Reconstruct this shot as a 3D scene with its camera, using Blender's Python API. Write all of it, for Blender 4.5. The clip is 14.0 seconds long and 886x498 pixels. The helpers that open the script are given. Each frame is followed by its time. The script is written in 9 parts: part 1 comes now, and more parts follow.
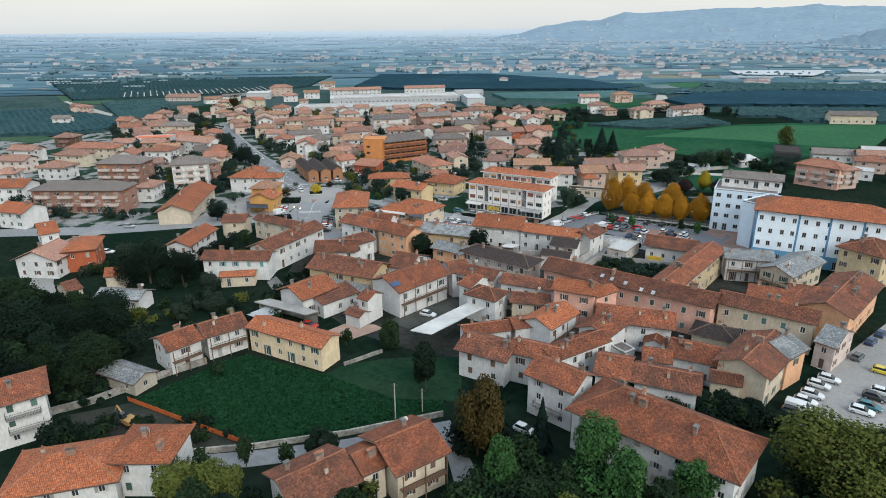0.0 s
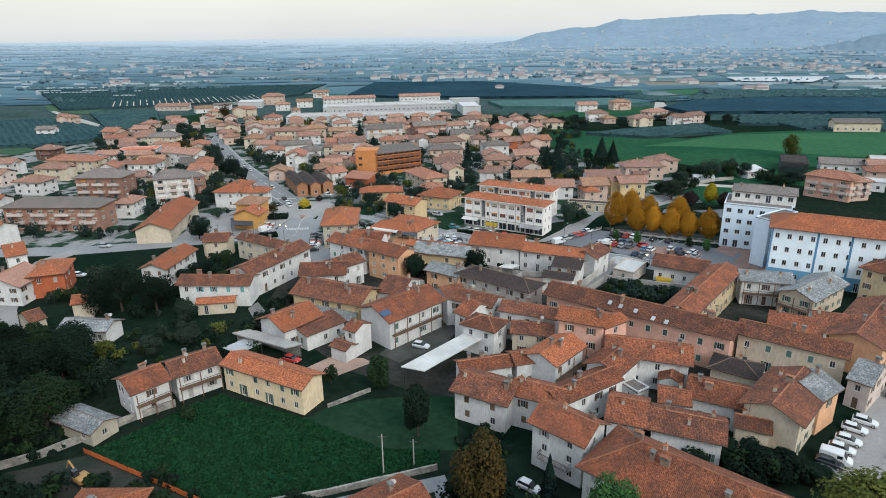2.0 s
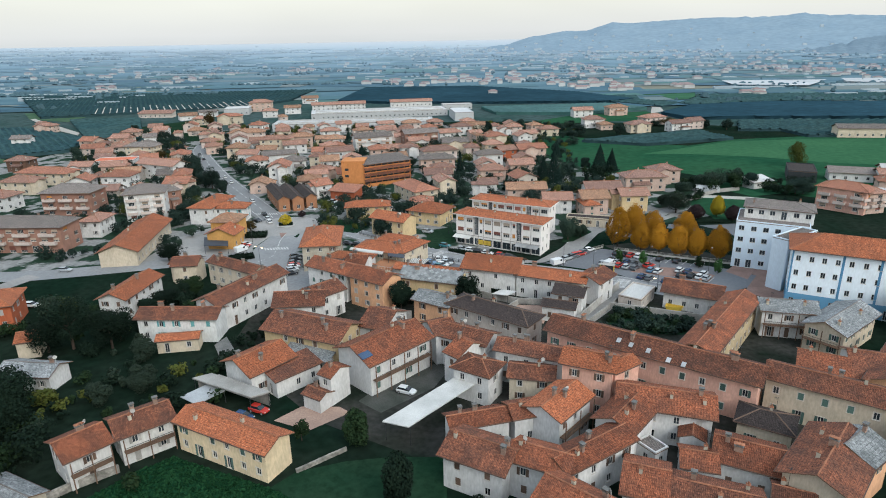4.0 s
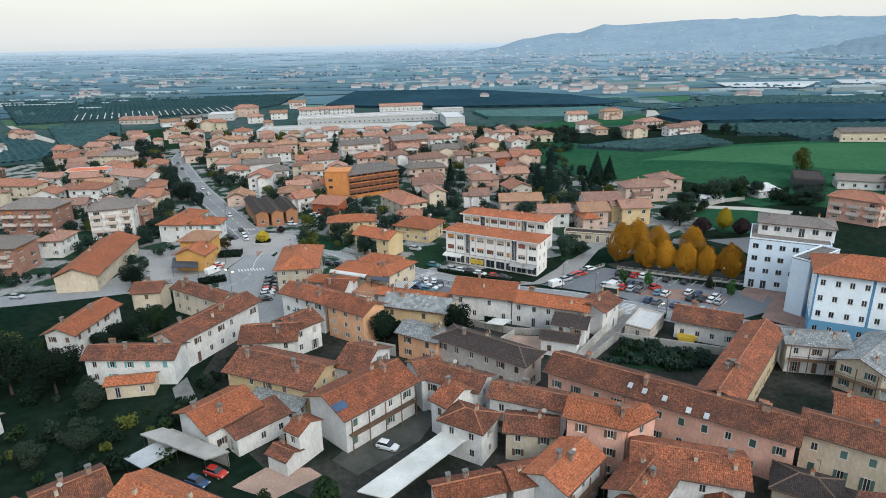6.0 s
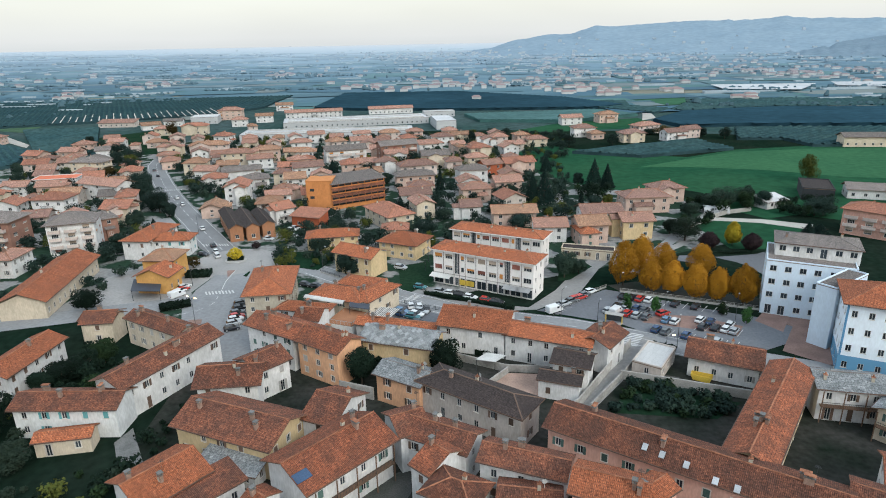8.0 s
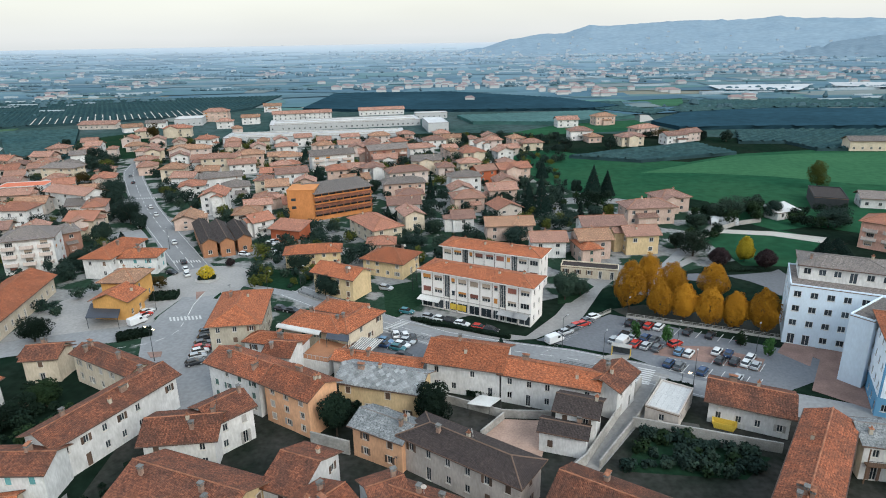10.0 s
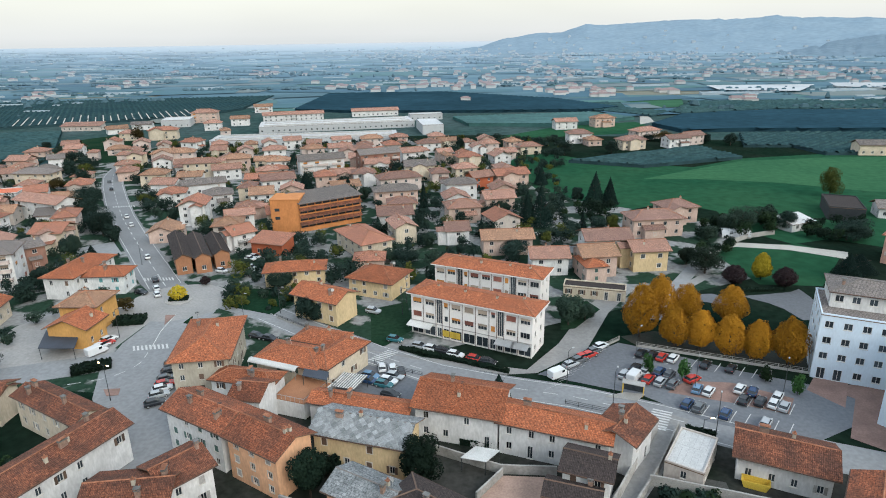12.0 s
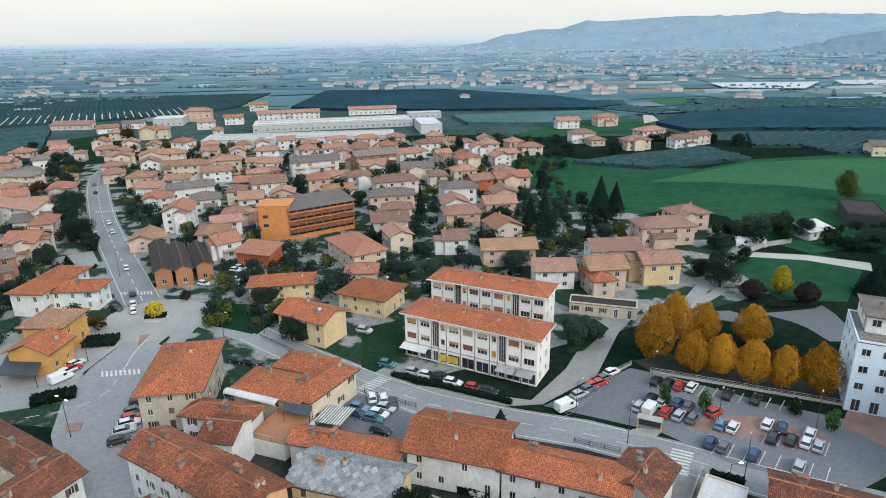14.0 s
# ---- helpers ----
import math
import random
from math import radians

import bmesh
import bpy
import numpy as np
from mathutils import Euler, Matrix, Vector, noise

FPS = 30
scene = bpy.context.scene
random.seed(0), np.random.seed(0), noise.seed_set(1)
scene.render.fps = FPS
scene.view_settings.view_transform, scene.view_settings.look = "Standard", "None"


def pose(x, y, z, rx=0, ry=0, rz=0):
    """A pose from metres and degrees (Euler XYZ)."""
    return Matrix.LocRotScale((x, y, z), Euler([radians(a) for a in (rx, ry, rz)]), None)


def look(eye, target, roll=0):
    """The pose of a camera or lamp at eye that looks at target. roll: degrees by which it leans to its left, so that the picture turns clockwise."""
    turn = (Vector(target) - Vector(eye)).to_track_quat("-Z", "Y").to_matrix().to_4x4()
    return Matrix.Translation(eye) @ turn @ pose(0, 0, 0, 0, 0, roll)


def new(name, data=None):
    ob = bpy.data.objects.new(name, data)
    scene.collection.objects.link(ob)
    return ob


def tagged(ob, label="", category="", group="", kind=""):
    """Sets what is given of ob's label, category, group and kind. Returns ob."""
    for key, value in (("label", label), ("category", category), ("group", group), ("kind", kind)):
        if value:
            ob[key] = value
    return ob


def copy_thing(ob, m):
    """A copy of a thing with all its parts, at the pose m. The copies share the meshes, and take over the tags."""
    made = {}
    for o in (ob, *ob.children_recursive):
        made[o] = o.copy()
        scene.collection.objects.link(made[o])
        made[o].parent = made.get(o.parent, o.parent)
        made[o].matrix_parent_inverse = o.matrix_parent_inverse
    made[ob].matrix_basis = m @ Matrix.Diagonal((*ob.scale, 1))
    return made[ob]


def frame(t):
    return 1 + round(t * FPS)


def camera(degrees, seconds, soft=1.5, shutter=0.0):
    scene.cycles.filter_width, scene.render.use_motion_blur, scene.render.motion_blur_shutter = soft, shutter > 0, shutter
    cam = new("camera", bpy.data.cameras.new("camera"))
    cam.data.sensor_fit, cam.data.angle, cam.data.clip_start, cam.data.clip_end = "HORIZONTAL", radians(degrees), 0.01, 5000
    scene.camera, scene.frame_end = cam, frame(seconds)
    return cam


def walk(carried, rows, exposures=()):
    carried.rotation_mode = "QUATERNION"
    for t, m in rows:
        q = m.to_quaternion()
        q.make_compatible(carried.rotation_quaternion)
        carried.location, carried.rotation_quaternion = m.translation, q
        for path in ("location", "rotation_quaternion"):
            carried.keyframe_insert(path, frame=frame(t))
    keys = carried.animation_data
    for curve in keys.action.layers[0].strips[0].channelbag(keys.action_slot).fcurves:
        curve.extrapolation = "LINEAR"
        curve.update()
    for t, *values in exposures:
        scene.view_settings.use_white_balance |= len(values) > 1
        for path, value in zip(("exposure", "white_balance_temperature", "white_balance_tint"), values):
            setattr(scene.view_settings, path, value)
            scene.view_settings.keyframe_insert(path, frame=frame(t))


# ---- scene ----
cam = camera(71.2, 14.0, 1.0)
PATH = [
    (0, (3.703, -9.291, 66.973), (3.584, -7.411, 66.302), -0.6),
    (0.5, (3.662, -6.866, 67.042), (3.546, -4.984, 66.375), -0.5),
    (1, (3.636, -3.783, 67.016), (3.522, -1.9, 66.354), -0.6),
    (1.5, (3.538, -0.096, 67.035), (3.427, 1.789, 66.378), -0.7),
    (2, (3.545, 3.615, 66.941), (3.437, 5.502, 66.29), -0.8),
    (2.5, (3.559, 7.654, 67.029), (3.456, 9.544, 66.382), -0.9),
    (3, (3.717, 11.93, 67.272), (3.618, 13.82, 66.626), -0.9),
    (5.5, (4.566, 33.364, 67.151), (4.493, 35.26, 66.518), -1.2),
    (6, (4.736, 37.494, 67.297), (4.669, 39.39, 66.663), -1.2),
    (6.5, (5.005, 42.008, 67.284), (4.945, 43.904, 66.651), -1.2),
    (7, (5.376, 46.531, 67.363), (5.32, 48.427, 66.729), -1.2),
    (7.5, (5.637, 51.004, 67.305), (5.588, 52.901, 66.672), -1.2),
    (8, (5.953, 55.036, 67.385), (5.909, 56.933, 66.753), -1.1),
    (10.5, (7.261, 76.303, 67.707), (7.241, 78.2, 67.072), -1.0),
    (11, (7.568, 80.317, 67.86), (7.551, 82.214, 67.226), -1.0),
    (11.5, (7.761, 84.343, 68.075), (7.747, 86.239, 67.437), -1.0),
    (12, (7.936, 87.96, 68.012), (7.924, 89.856, 67.374), -0.9),
    (12.5, (8.131, 91.598, 68.142), (8.121, 93.492, 67.5), -0.9),
    (13, (8.297, 95.092, 68.184), (8.287, 96.986, 67.541), -0.9),
    (13.5, (8.428, 98.285, 68.236), (8.418, 100.178, 67.591), -0.9),
    (14, (8.632, 100.95, 68.197), (8.621, 102.843, 67.549), -0.9),
]
walk(cam, [(t, look(eye, target, roll)) for t, eye, target, roll in PATH], [(0, 0.21, 6080, 4), (14, 0.30, 6080, 4)])

# ---- light ----
SUN_ELEVATION, SUN_AZIMUTH = 36.0, 143.0
world = bpy.data.worlds.new("sky")
scene.world = world
world.use_nodes = True
wn, wl = world.node_tree.nodes, world.node_tree.links
wn.clear()
sky = wn.new("ShaderNodeTexSky")
sky.sky_type, sky.sun_disc = "NISHITA", False
sky.sun_elevation, sky.sun_rotation = radians(SUN_ELEVATION), radians(SUN_AZIMUTH)
sky.dust_density, sky.air_density, sky.ozone_density = 6.0, 1.2, 1.0
coord = wn.new("ShaderNodeTexCoord")
split = wn.new("ShaderNodeSeparateXYZ")
wl.new(coord.outputs["Generated"], split.inputs[0])
cloud = wn.new("ShaderNodeValToRGB")
cloud.color_ramp.elements[0].position, cloud.color_ramp.elements[0].color = 0.0, (0.68, 0.66, 0.65, 1)
cloud.color_ramp.elements[1].position, cloud.color_ramp.elements[1].color = 1.0, (0.74, 0.83, 0.95, 1)
for p, c in ((0.012, (0.74, 0.705, 0.68, 1)), (0.05, (0.785, 0.74, 0.665, 1)), (0.14, (0.79, 0.765, 0.695, 1)), (0.35, (0.78, 0.82, 0.87, 1))):
    e = cloud.color_ramp.elements.new(p)
    e.color = c
wl.new(split.outputs[2], cloud.inputs[0])
cn = wn.new("ShaderNodeTexNoise")
cn.inputs["Scale"].default_value, cn.inputs["Detail"].default_value = 2.2, 3.0
stretch = wn.new("ShaderNodeMapping")
stretch.inputs["Scale"].default_value = (1, 1, 5)
wl.new(coord.outputs["Generated"], stretch.inputs[0])
wl.new(stretch.outputs[0], cn.inputs["Vector"])
cr = wn.new("ShaderNodeMapRange")
cr.inputs[1].default_value, cr.inputs[2].default_value, cr.inputs[3].default_value, cr.inputs[4].default_value = 0.3, 0.7, 0.95, 1.04
wl.new(cn.outputs[0], cr.inputs[0])
shade = wn.new("ShaderNodeVectorMath")
shade.operation = "SCALE"
wl.new(cloud.outputs[0], shade.inputs[0])
wl.new(cr.outputs[0], shade.inputs["Scale"])
bg_sky, bg_cloud, both = wn.new("ShaderNodeBackground"), wn.new("ShaderNodeBackground"), wn.new("ShaderNodeAddShader")
bg_sky.inputs[1].default_value, bg_cloud.inputs[1].default_value = 0.05, 0.96
wl.new(sky.outputs[0], bg_sky.inputs[0])
wl.new(shade.outputs[0], bg_cloud.inputs[0])
wl.new(bg_sky.outputs[0], both.inputs[0])
wl.new(bg_cloud.outputs[0], both.inputs[1])
wout = wn.new("ShaderNodeOutputWorld")
wl.new(both.outputs[0], wout.inputs[0])

sun = new("sun", bpy.data.lights.new("sun", "SUN"))
sun.data.energy, sun.data.angle, sun.data.color = 1.25, radians(25), (1.0, 0.96, 0.90)
az, el = radians(SUN_AZIMUTH), radians(SUN_ELEVATION)
toward = Vector((math.sin(az) * math.cos(el), math.cos(az) * math.cos(el), math.sin(el)))
sun.matrix_world = look(toward * 300, (0, 0, 0))

# ---- materials ----


def material(name, base, rough=0.8, vary=0.25, big=0.25, small=6.0, bump=0.15, second=None, metal=0.0, streak=0.0, rnd=0.12, gloss=0.3):
    """A surface with blotches at two scales, an own shade for each object and fine relief."""
    m = bpy.data.materials.new(name)
    m.use_nodes = True
    n, l = m.node_tree.nodes, m.node_tree.links
    b = n["Principled BSDF"]
    b.inputs["Roughness"].default_value, b.inputs["Metallic"].default_value = rough, metal
    b.inputs["Specular IOR Level"].default_value = gloss
    tc = n.new("ShaderNodeTexCoord")
    n1, n2 = n.new("ShaderNodeTexNoise"), n.new("ShaderNodeTexNoise")
    n1.inputs["Scale"].default_value, n1.inputs["Detail"].default_value = big, 5.0
    n2.inputs["Scale"].default_value, n2.inputs["Detail"].default_value = small, 4.0
    info = n.new("ShaderNodeObjectInfo")
    shift = n.new("ShaderNodeVectorMath")
    shift.operation = "ADD"
    far = n.new("ShaderNodeVectorMath")
    far.operation = "SCALE"
    far.inputs[0].default_value = (37, 53, 11)
    l.new(info.outputs["Random"], far.inputs["Scale"])
    l.new(tc.outputs["Object"], shift.inputs[0])
    l.new(far.outputs[0], shift.inputs[1])
    l.new(shift.outputs[0], n1.inputs["Vector"])
    if streak:
        mp = n.new("ShaderNodeMapping")
        mp.inputs["Scale"].default_value = (1, 1, streak)
        l.new(shift.outputs[0], mp.inputs[0])
        l.new(mp.outputs[0], n2.inputs["Vector"])
    else:
        l.new(shift.outputs[0], n2.inputs["Vector"])
    dark = tuple(c * (1 - vary) for c in base) if second is None else second
    r1 = n.new("ShaderNodeMapRange")
    r1.inputs[1].default_value, r1.inputs[2].default_value = 0.35, 0.68
    l.new(n1.outputs[0], r1.inputs[0])
    mix = n.new("ShaderNodeMix")
    mix.data_type = "RGBA"
    mix.inputs[6].default_value, mix.inputs[7].default_value = (*base, 1), (*dark, 1)
    l.new(r1.outputs[0], mix.inputs[0])
    r2 = n.new("ShaderNodeMapRange")
    r2.inputs[1].default_value, r2.inputs[2].default_value, r2.inputs[3].default_value, r2.inputs[4].default_value = 0.3, 0.7, 1 - vary * 0.7, 1 + vary * 0.5
    l.new(n2.outputs[0], r2.inputs[0])
    r3 = n.new("ShaderNodeMapRange")
    r3.inputs[3].default_value, r3.inputs[4].default_value = 1 - rnd, 1 + rnd
    l.new(info.outputs["Random"], r3.inputs[0])
    mul = n.new("ShaderNodeMath")
    mul.operation = "MULTIPLY"
    l.new(r2.outputs[0], mul.inputs[0])
    l.new(r3.outputs[0], mul.inputs[1])
    sc = n.new("ShaderNodeVectorMath")
    sc.operation = "SCALE"
    l.new(mix.outputs[2], sc.inputs[0])
    l.new(mul.outputs[0], sc.inputs["Scale"])
    l.new(sc.outputs[0], b.inputs["Base Color"])
    if bump:
        bp = n.new("ShaderNodeBump")
        bp.inputs["Strength"].default_value, bp.inputs["Distance"].default_value = bump, 0.05
        l.new(n2.outputs[0], bp.inputs["Height"])
        l.new(bp.outputs[0], b.inputs["Normal"])
    return m


def tile_material(name, base, dark, pale, tile_w=0.24, tile_l=0.4, lichen=0.5, rough=0.85, relief=0.6, grainy=0.46):
    """Clay or stone roof covering on a roof's own metre coordinates: single tiles, courses, lichen and newer patches."""
    m = bpy.data.materials.new(name)
    m.use_nodes = True
    n, l = m.node_tree.nodes, m.node_tree.links
    b = n["Principled BSDF"]
    b.inputs["Roughness"].default_value = rough
    b.inputs["Specular IOR Level"].default_value = 0.25
    uv = n.new("ShaderNodeUVMap")
    uv.uv_map = "roof"
    br = n.new("ShaderNodeTexBrick")
    br.offset = 0.5
    br.inputs["Scale"].default_value = 1.0
    br.inputs["Mortar Size"].default_value, br.inputs["Mortar Smooth"].default_value = 0.02, 0.4
    br.inputs["Brick Width"].default_value, br.inputs["Row Height"].default_value = tile_w, tile_l
    br.inputs["Color1"].default_value, br.inputs["Color2"].default_value = (*base, 1), (*pale, 1)
    br.inputs["Mortar"].default_value = (*(c * 0.55 for c in dark), 1)
    br.inputs["Bias"].default_value = -0.15
    l.new(uv.outputs[0], br.inputs["Vector"])
    info = n.new("ShaderNodeObjectInfo")
    tc = n.new("ShaderNodeTexCoord")
    far = n.new("ShaderNodeVectorMath")
    far.operation = "SCALE"
    far.inputs[0].default_value = (31, 17, 47)
    l.new(info.outputs["Random"], far.inputs["Scale"])
    add = n.new("ShaderNodeVectorMath")
    l.new(tc.outputs["Object"], add.inputs[0])
    l.new(far.outputs[0], add.inputs[1])
    blot, grain = n.new("ShaderNodeTexNoise"), n.new("ShaderNodeTexNoise")
    blot.inputs["Scale"].default_value, blot.inputs["Detail"].default_value, blot.inputs["Roughness"].default_value = 0.35, 6.0, 0.65
    grain.inputs["Scale"].default_value, grain.inputs["Detail"].default_value = 3.2, 5.0
    l.new(add.outputs[0], blot.inputs["Vector"])
    l.new(add.outputs[0], grain.inputs["Vector"])
    r1 = n.new("ShaderNodeMapRange")
    r1.inputs[1].default_value, r1.inputs[2].default_value, r1.inputs[4].default_value = 0.40, 0.60, lichen
    l.new(blot.outputs[0], r1.inputs[0])
    mx = n.new("ShaderNodeMix")
    mx.data_type = "RGBA"
    mx.inputs[7].default_value = (*dark, 1)
    l.new(r1.outputs[0], mx.inputs[0])
    l.new(br.outputs["Color"], mx.inputs[6])
    r2 = n.new("ShaderNodeMapRange")
    r2.inputs[1].default_value, r2.inputs[2].default_value, r2.inputs[3].default_value, r2.inputs[4].default_value = 0.3, 0.7, 1.0 - grainy * 1.1, 1.0 + grainy * 0.9
    l.new(grain.outputs[0], r2.inputs[0])
    r3 = n.new("ShaderNodeMapRange")
    r3.inputs[3].default_value, r3.inputs[4].default_value = 0.78, 1.18
    l.new(info.outputs["Random"], r3.inputs[0])
    mul = n.new("ShaderNodeMath")
    mul.operation = "MULTIPLY"
    l.new(r2.outputs[0], mul.inputs[0])
    l.new(r3.outputs[0], mul.inputs[1])
    sc = n.new("ShaderNodeVectorMath")
    sc.operation = "SCALE"
    l.new(mx.outputs[2], sc.inputs[0])
    l.new(mul.outputs[0], sc.inputs["Scale"])
    l.new(sc.outputs[0], b.inputs["Base Color"])
    wave = n.new("ShaderNodeTexWave")
    wave.wave_type, wave.bands_direction = "BANDS", "X"
    wave.inputs["Scale"].default_value = 0.314 / tile_w
    l.new(uv.outputs[0], wave.inputs["Vector"])
    if tile_w < 0.3:
        # Tile columns: colour darker in the grooves, lighter on the crests.
        groove = n.new("ShaderNodeMapRange")
        groove.inputs[3].default_value, groove.inputs[4].default_value = 0.70, 1.14
        column_tone = n.new("ShaderNodeVectorMath")
        column_tone.operation = "SCALE"
        l.new(wave.outputs["Fac"], groove.inputs[0])
        l.new(sc.outputs[0], column_tone.inputs[0])
        l.new(groove.outputs[0], column_tone.inputs["Scale"])
        l.new(column_tone.outputs[0], b.inputs["Base Color"])
    fleck = n.new("ShaderNodeTexVoronoi")
    fleck.inputs["Scale"].default_value = 2.1
    l.new(add.outputs[0], fleck.inputs["Vector"])
    near_dot = n.new("ShaderNodeMapRange")
    near_dot.inputs[1].default_value, near_dot.inputs[2].default_value, near_dot.inputs[3].default_value, near_dot.inputs[4].default_value = 0.05, 0.16, 0.75, 0.0
    l.new(fleck.outputs["Distance"], near_dot.inputs[0])
    rare = n.new("ShaderNodeMath")
    rare.operation = "GREATER_THAN"
    rare.inputs[1].default_value = 0.66
    fsplit = n.new("ShaderNodeSeparateColor")
    l.new(fleck.outputs["Color"], fsplit.inputs[0])
    l.new(fsplit.outputs[0], rare.inputs[0])
    amount = n.new("ShaderNodeMath")
    amount.operation = "MULTIPLY"
    l.new(near_dot.outputs[0], amount.inputs[0])
    l.new(rare.outputs[0], amount.inputs[1])
    spots = n.new("ShaderNodeMix")
    spots.data_type = "RGBA"
    spots.inputs[7].default_value = (*(min(1.0, c * 1.25 + 0.03) for c in pale), 1)
    l.new(amount.outputs[0], spots.inputs[0])
    l.new(b.inputs["Base Color"].links[0].from_socket, spots.inputs[6])
    l.new(spots.outputs[2], b.inputs["Base Color"])
    hsum = n.new("ShaderNodeMath")
    hsum.operation = "ADD"
    l.new(wave.outputs["Fac"], hsum.inputs[0])
    l.new(grain.outputs[0], hsum.inputs[1])
    bp = n.new("ShaderNodeBump")
    bp.inputs["Strength"].default_value, bp.inputs["Distance"].default_value = relief, 0.06
    l.new(hsum.outputs[0], bp.inputs["Height"])
    l.new(bp.outputs[0], b.inputs["Normal"])
    return m


WALLS = {
    "cream": (0.58, 0.50, 0.39), "warmcream": (0.74, 0.60, 0.40), "white": (0.63, 0.625, 0.62), "whiteteal": (0.64, 0.65, 0.65), "pink": (0.68, 0.40, 0.315),
    "yellow": (0.54, 0.43, 0.27), "yellowcream": (0.60, 0.46, 0.27), "apricot": (0.68, 0.39, 0.23), "peach": (0.52, 0.39, 0.33),
    "beige": (0.42, 0.38, 0.31), "greycream": (0.47, 0.42, 0.38), "brick": (0.30, 0.165, 0.125), "brickorange": (0.34, 0.165, 0.09),
    "orangewall": (0.52, 0.215, 0.075), "redwall": (0.40, 0.11, 0.05), "gasyellow": (0.56, 0.31, 0.10), "woodwall": (0.12, 0.07, 0.05),
    "darkwall": (0.03, 0.035, 0.04), "blueA": (0.64, 0.73, 0.82), "blueB": (0.72, 0.79, 0.86), "pinkwhite": (0.56, 0.47, 0.43),
    "apt": (0.70, 0.67, 0.65), "whitesheet": (0.42, 0.43, 0.44), "bluedeep": (0.10, 0.25, 0.42),
}
WALL = {k: material("plaster_" + k, v, 0.9, 0.09 if k in ("blueA", "blueB", "apt", "whitesheet") else 0.2, 0.3, 3.0, 0.1, None, 0, 0.35, 0.07) for k, v in WALLS.items()}
TILE = {
    "orange": tile_material("tile_orange", (0.36, 0.108, 0.045), (0.20, 0.074, 0.040), (0.46, 0.165, 0.080)),
    "brown": tile_material("tile_brown", (0.185, 0.066, 0.036), (0.070, 0.038, 0.029), (0.31, 0.120, 0.068), lichen=0.7),
    "rust": tile_material("tile_rust", (0.245, 0.076, 0.036), (0.100, 0.046, 0.031), (0.37, 0.130, 0.066), lichen=0.65),
    # This tile and the next two are paled; haze is in their colour.
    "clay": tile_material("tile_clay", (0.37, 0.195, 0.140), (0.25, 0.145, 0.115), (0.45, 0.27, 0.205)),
    "newclay": tile_material("tile_hazy_clay", (0.35, 0.145, 0.090), (0.23, 0.110, 0.078), (0.43, 0.205, 0.140)),
    "newbrown": tile_material("tile_hazy_brown", (0.25, 0.145, 0.115), (0.17, 0.105, 0.088), (0.33, 0.20, 0.16)),
    "lightbrown": tile_material("tile_light_brown", (0.36, 0.20, 0.12), (0.22, 0.13, 0.09), (0.44, 0.27, 0.18)),
    "dark": tile_material("tile_dark", (0.050, 0.038, 0.036), (0.034, 0.028, 0.027), (0.070, 0.052, 0.047)),
    "grey": tile_material("tile_grey", (0.20, 0.17, 0.155), (0.14, 0.125, 0.12), (0.25, 0.22, 0.20)),
    "stone": tile_material("stone_slab", (0.20, 0.21, 0.215), (0.095, 0.105, 0.11), (0.31, 0.32, 0.325), 0.7, 0.6, 0.55, 0.8, 0.25),
    "metal": tile_material("sheet_metal", (0.40, 0.41, 0.42), (0.28, 0.29, 0.30), (0.46, 0.47, 0.48), 1.0, 6.0, 0.3, 0.45, 0.2, grainy=0.14),
    "white": tile_material("white_sheet", (0.46, 0.46, 0.455), (0.36, 0.36, 0.36), (0.50, 0.50, 0.49), 1.0, 6.0, 0.3, 0.55, 0.2, grainy=0.14),
    "whitesheet": tile_material("white_membrane", (0.52, 0.525, 0.53), (0.34, 0.35, 0.37), (0.60, 0.60, 0.60), 6.0, 12.0, 0.4, 0.6, 0.1, grainy=0.14),
    "redsheet": tile_material("red_sheet", (0.55, 0.13, 0.05), (0.42, 0.10, 0.05), (0.6, 0.16, 0.07), 1.0, 6.0, 0.3, 0.6, 0.2, grainy=0.14),
}
TILE_WORDS = {"newclay": "terracotta tile", "newbrown": "dull brown tile", "rust": "rust-red clay-tile", "clay": "pale clay-tile", "orange": "orange clay-tile", "brown": "weathered brown clay-tile", "lightbrown": "pale brown tile", "dark": "dark brown tile",
              "grey": "grey tile", "stone": "grey stone-slab", "metal": "grey sheet-metal", "white": "white sheet", "whitesheet": "white flat", "redsheet": "red sheet"}
WALL_WORDS = {"cream": "cream", "warmcream": "warm cream", "white": "white plastered", "whiteteal": "white plastered", "pink": "pink plastered", "yellow": "yellow", "yellowcream": "pale yellow",
              "apricot": "apricot", "peach": "peach", "beige": "grey-beige", "greycream": "grey-cream", "brick": "red brick", "brickorange": "orange brick",
              "orangewall": "bright orange", "redwall": "red-orange", "gasyellow": "bright yellow", "woodwall": "dark wooden", "darkwall": "black netted",
              "blueA": "pale blue", "blueB": "pale blue and white", "pinkwhite": "pale pink", "apt": "white", "whitesheet": "white sheet-clad"}
dado = WALL["blueB"]
dn, dl = dado.node_tree.nodes, dado.node_tree.links
src = dn["Principled BSDF"].inputs["Base Color"].links[0].from_socket
dtc, dsp, dgt, dmx = dn.new("ShaderNodeTexCoord"), dn.new("ShaderNodeSeparateXYZ"), dn.new("ShaderNodeMath"), dn.new("ShaderNodeMix")
dgt.operation, dgt.inputs[1].default_value, dmx.data_type = "GREATER_THAN", 3.9, "RGBA"
dl.new(dtc.outputs["Object"], dsp.inputs[0])
dl.new(dsp.outputs[2], dgt.inputs[0])
dl.new(dgt.outputs[0], dmx.inputs[0])
dmx.inputs[6].default_value = (0.12, 0.28, 0.44, 1)
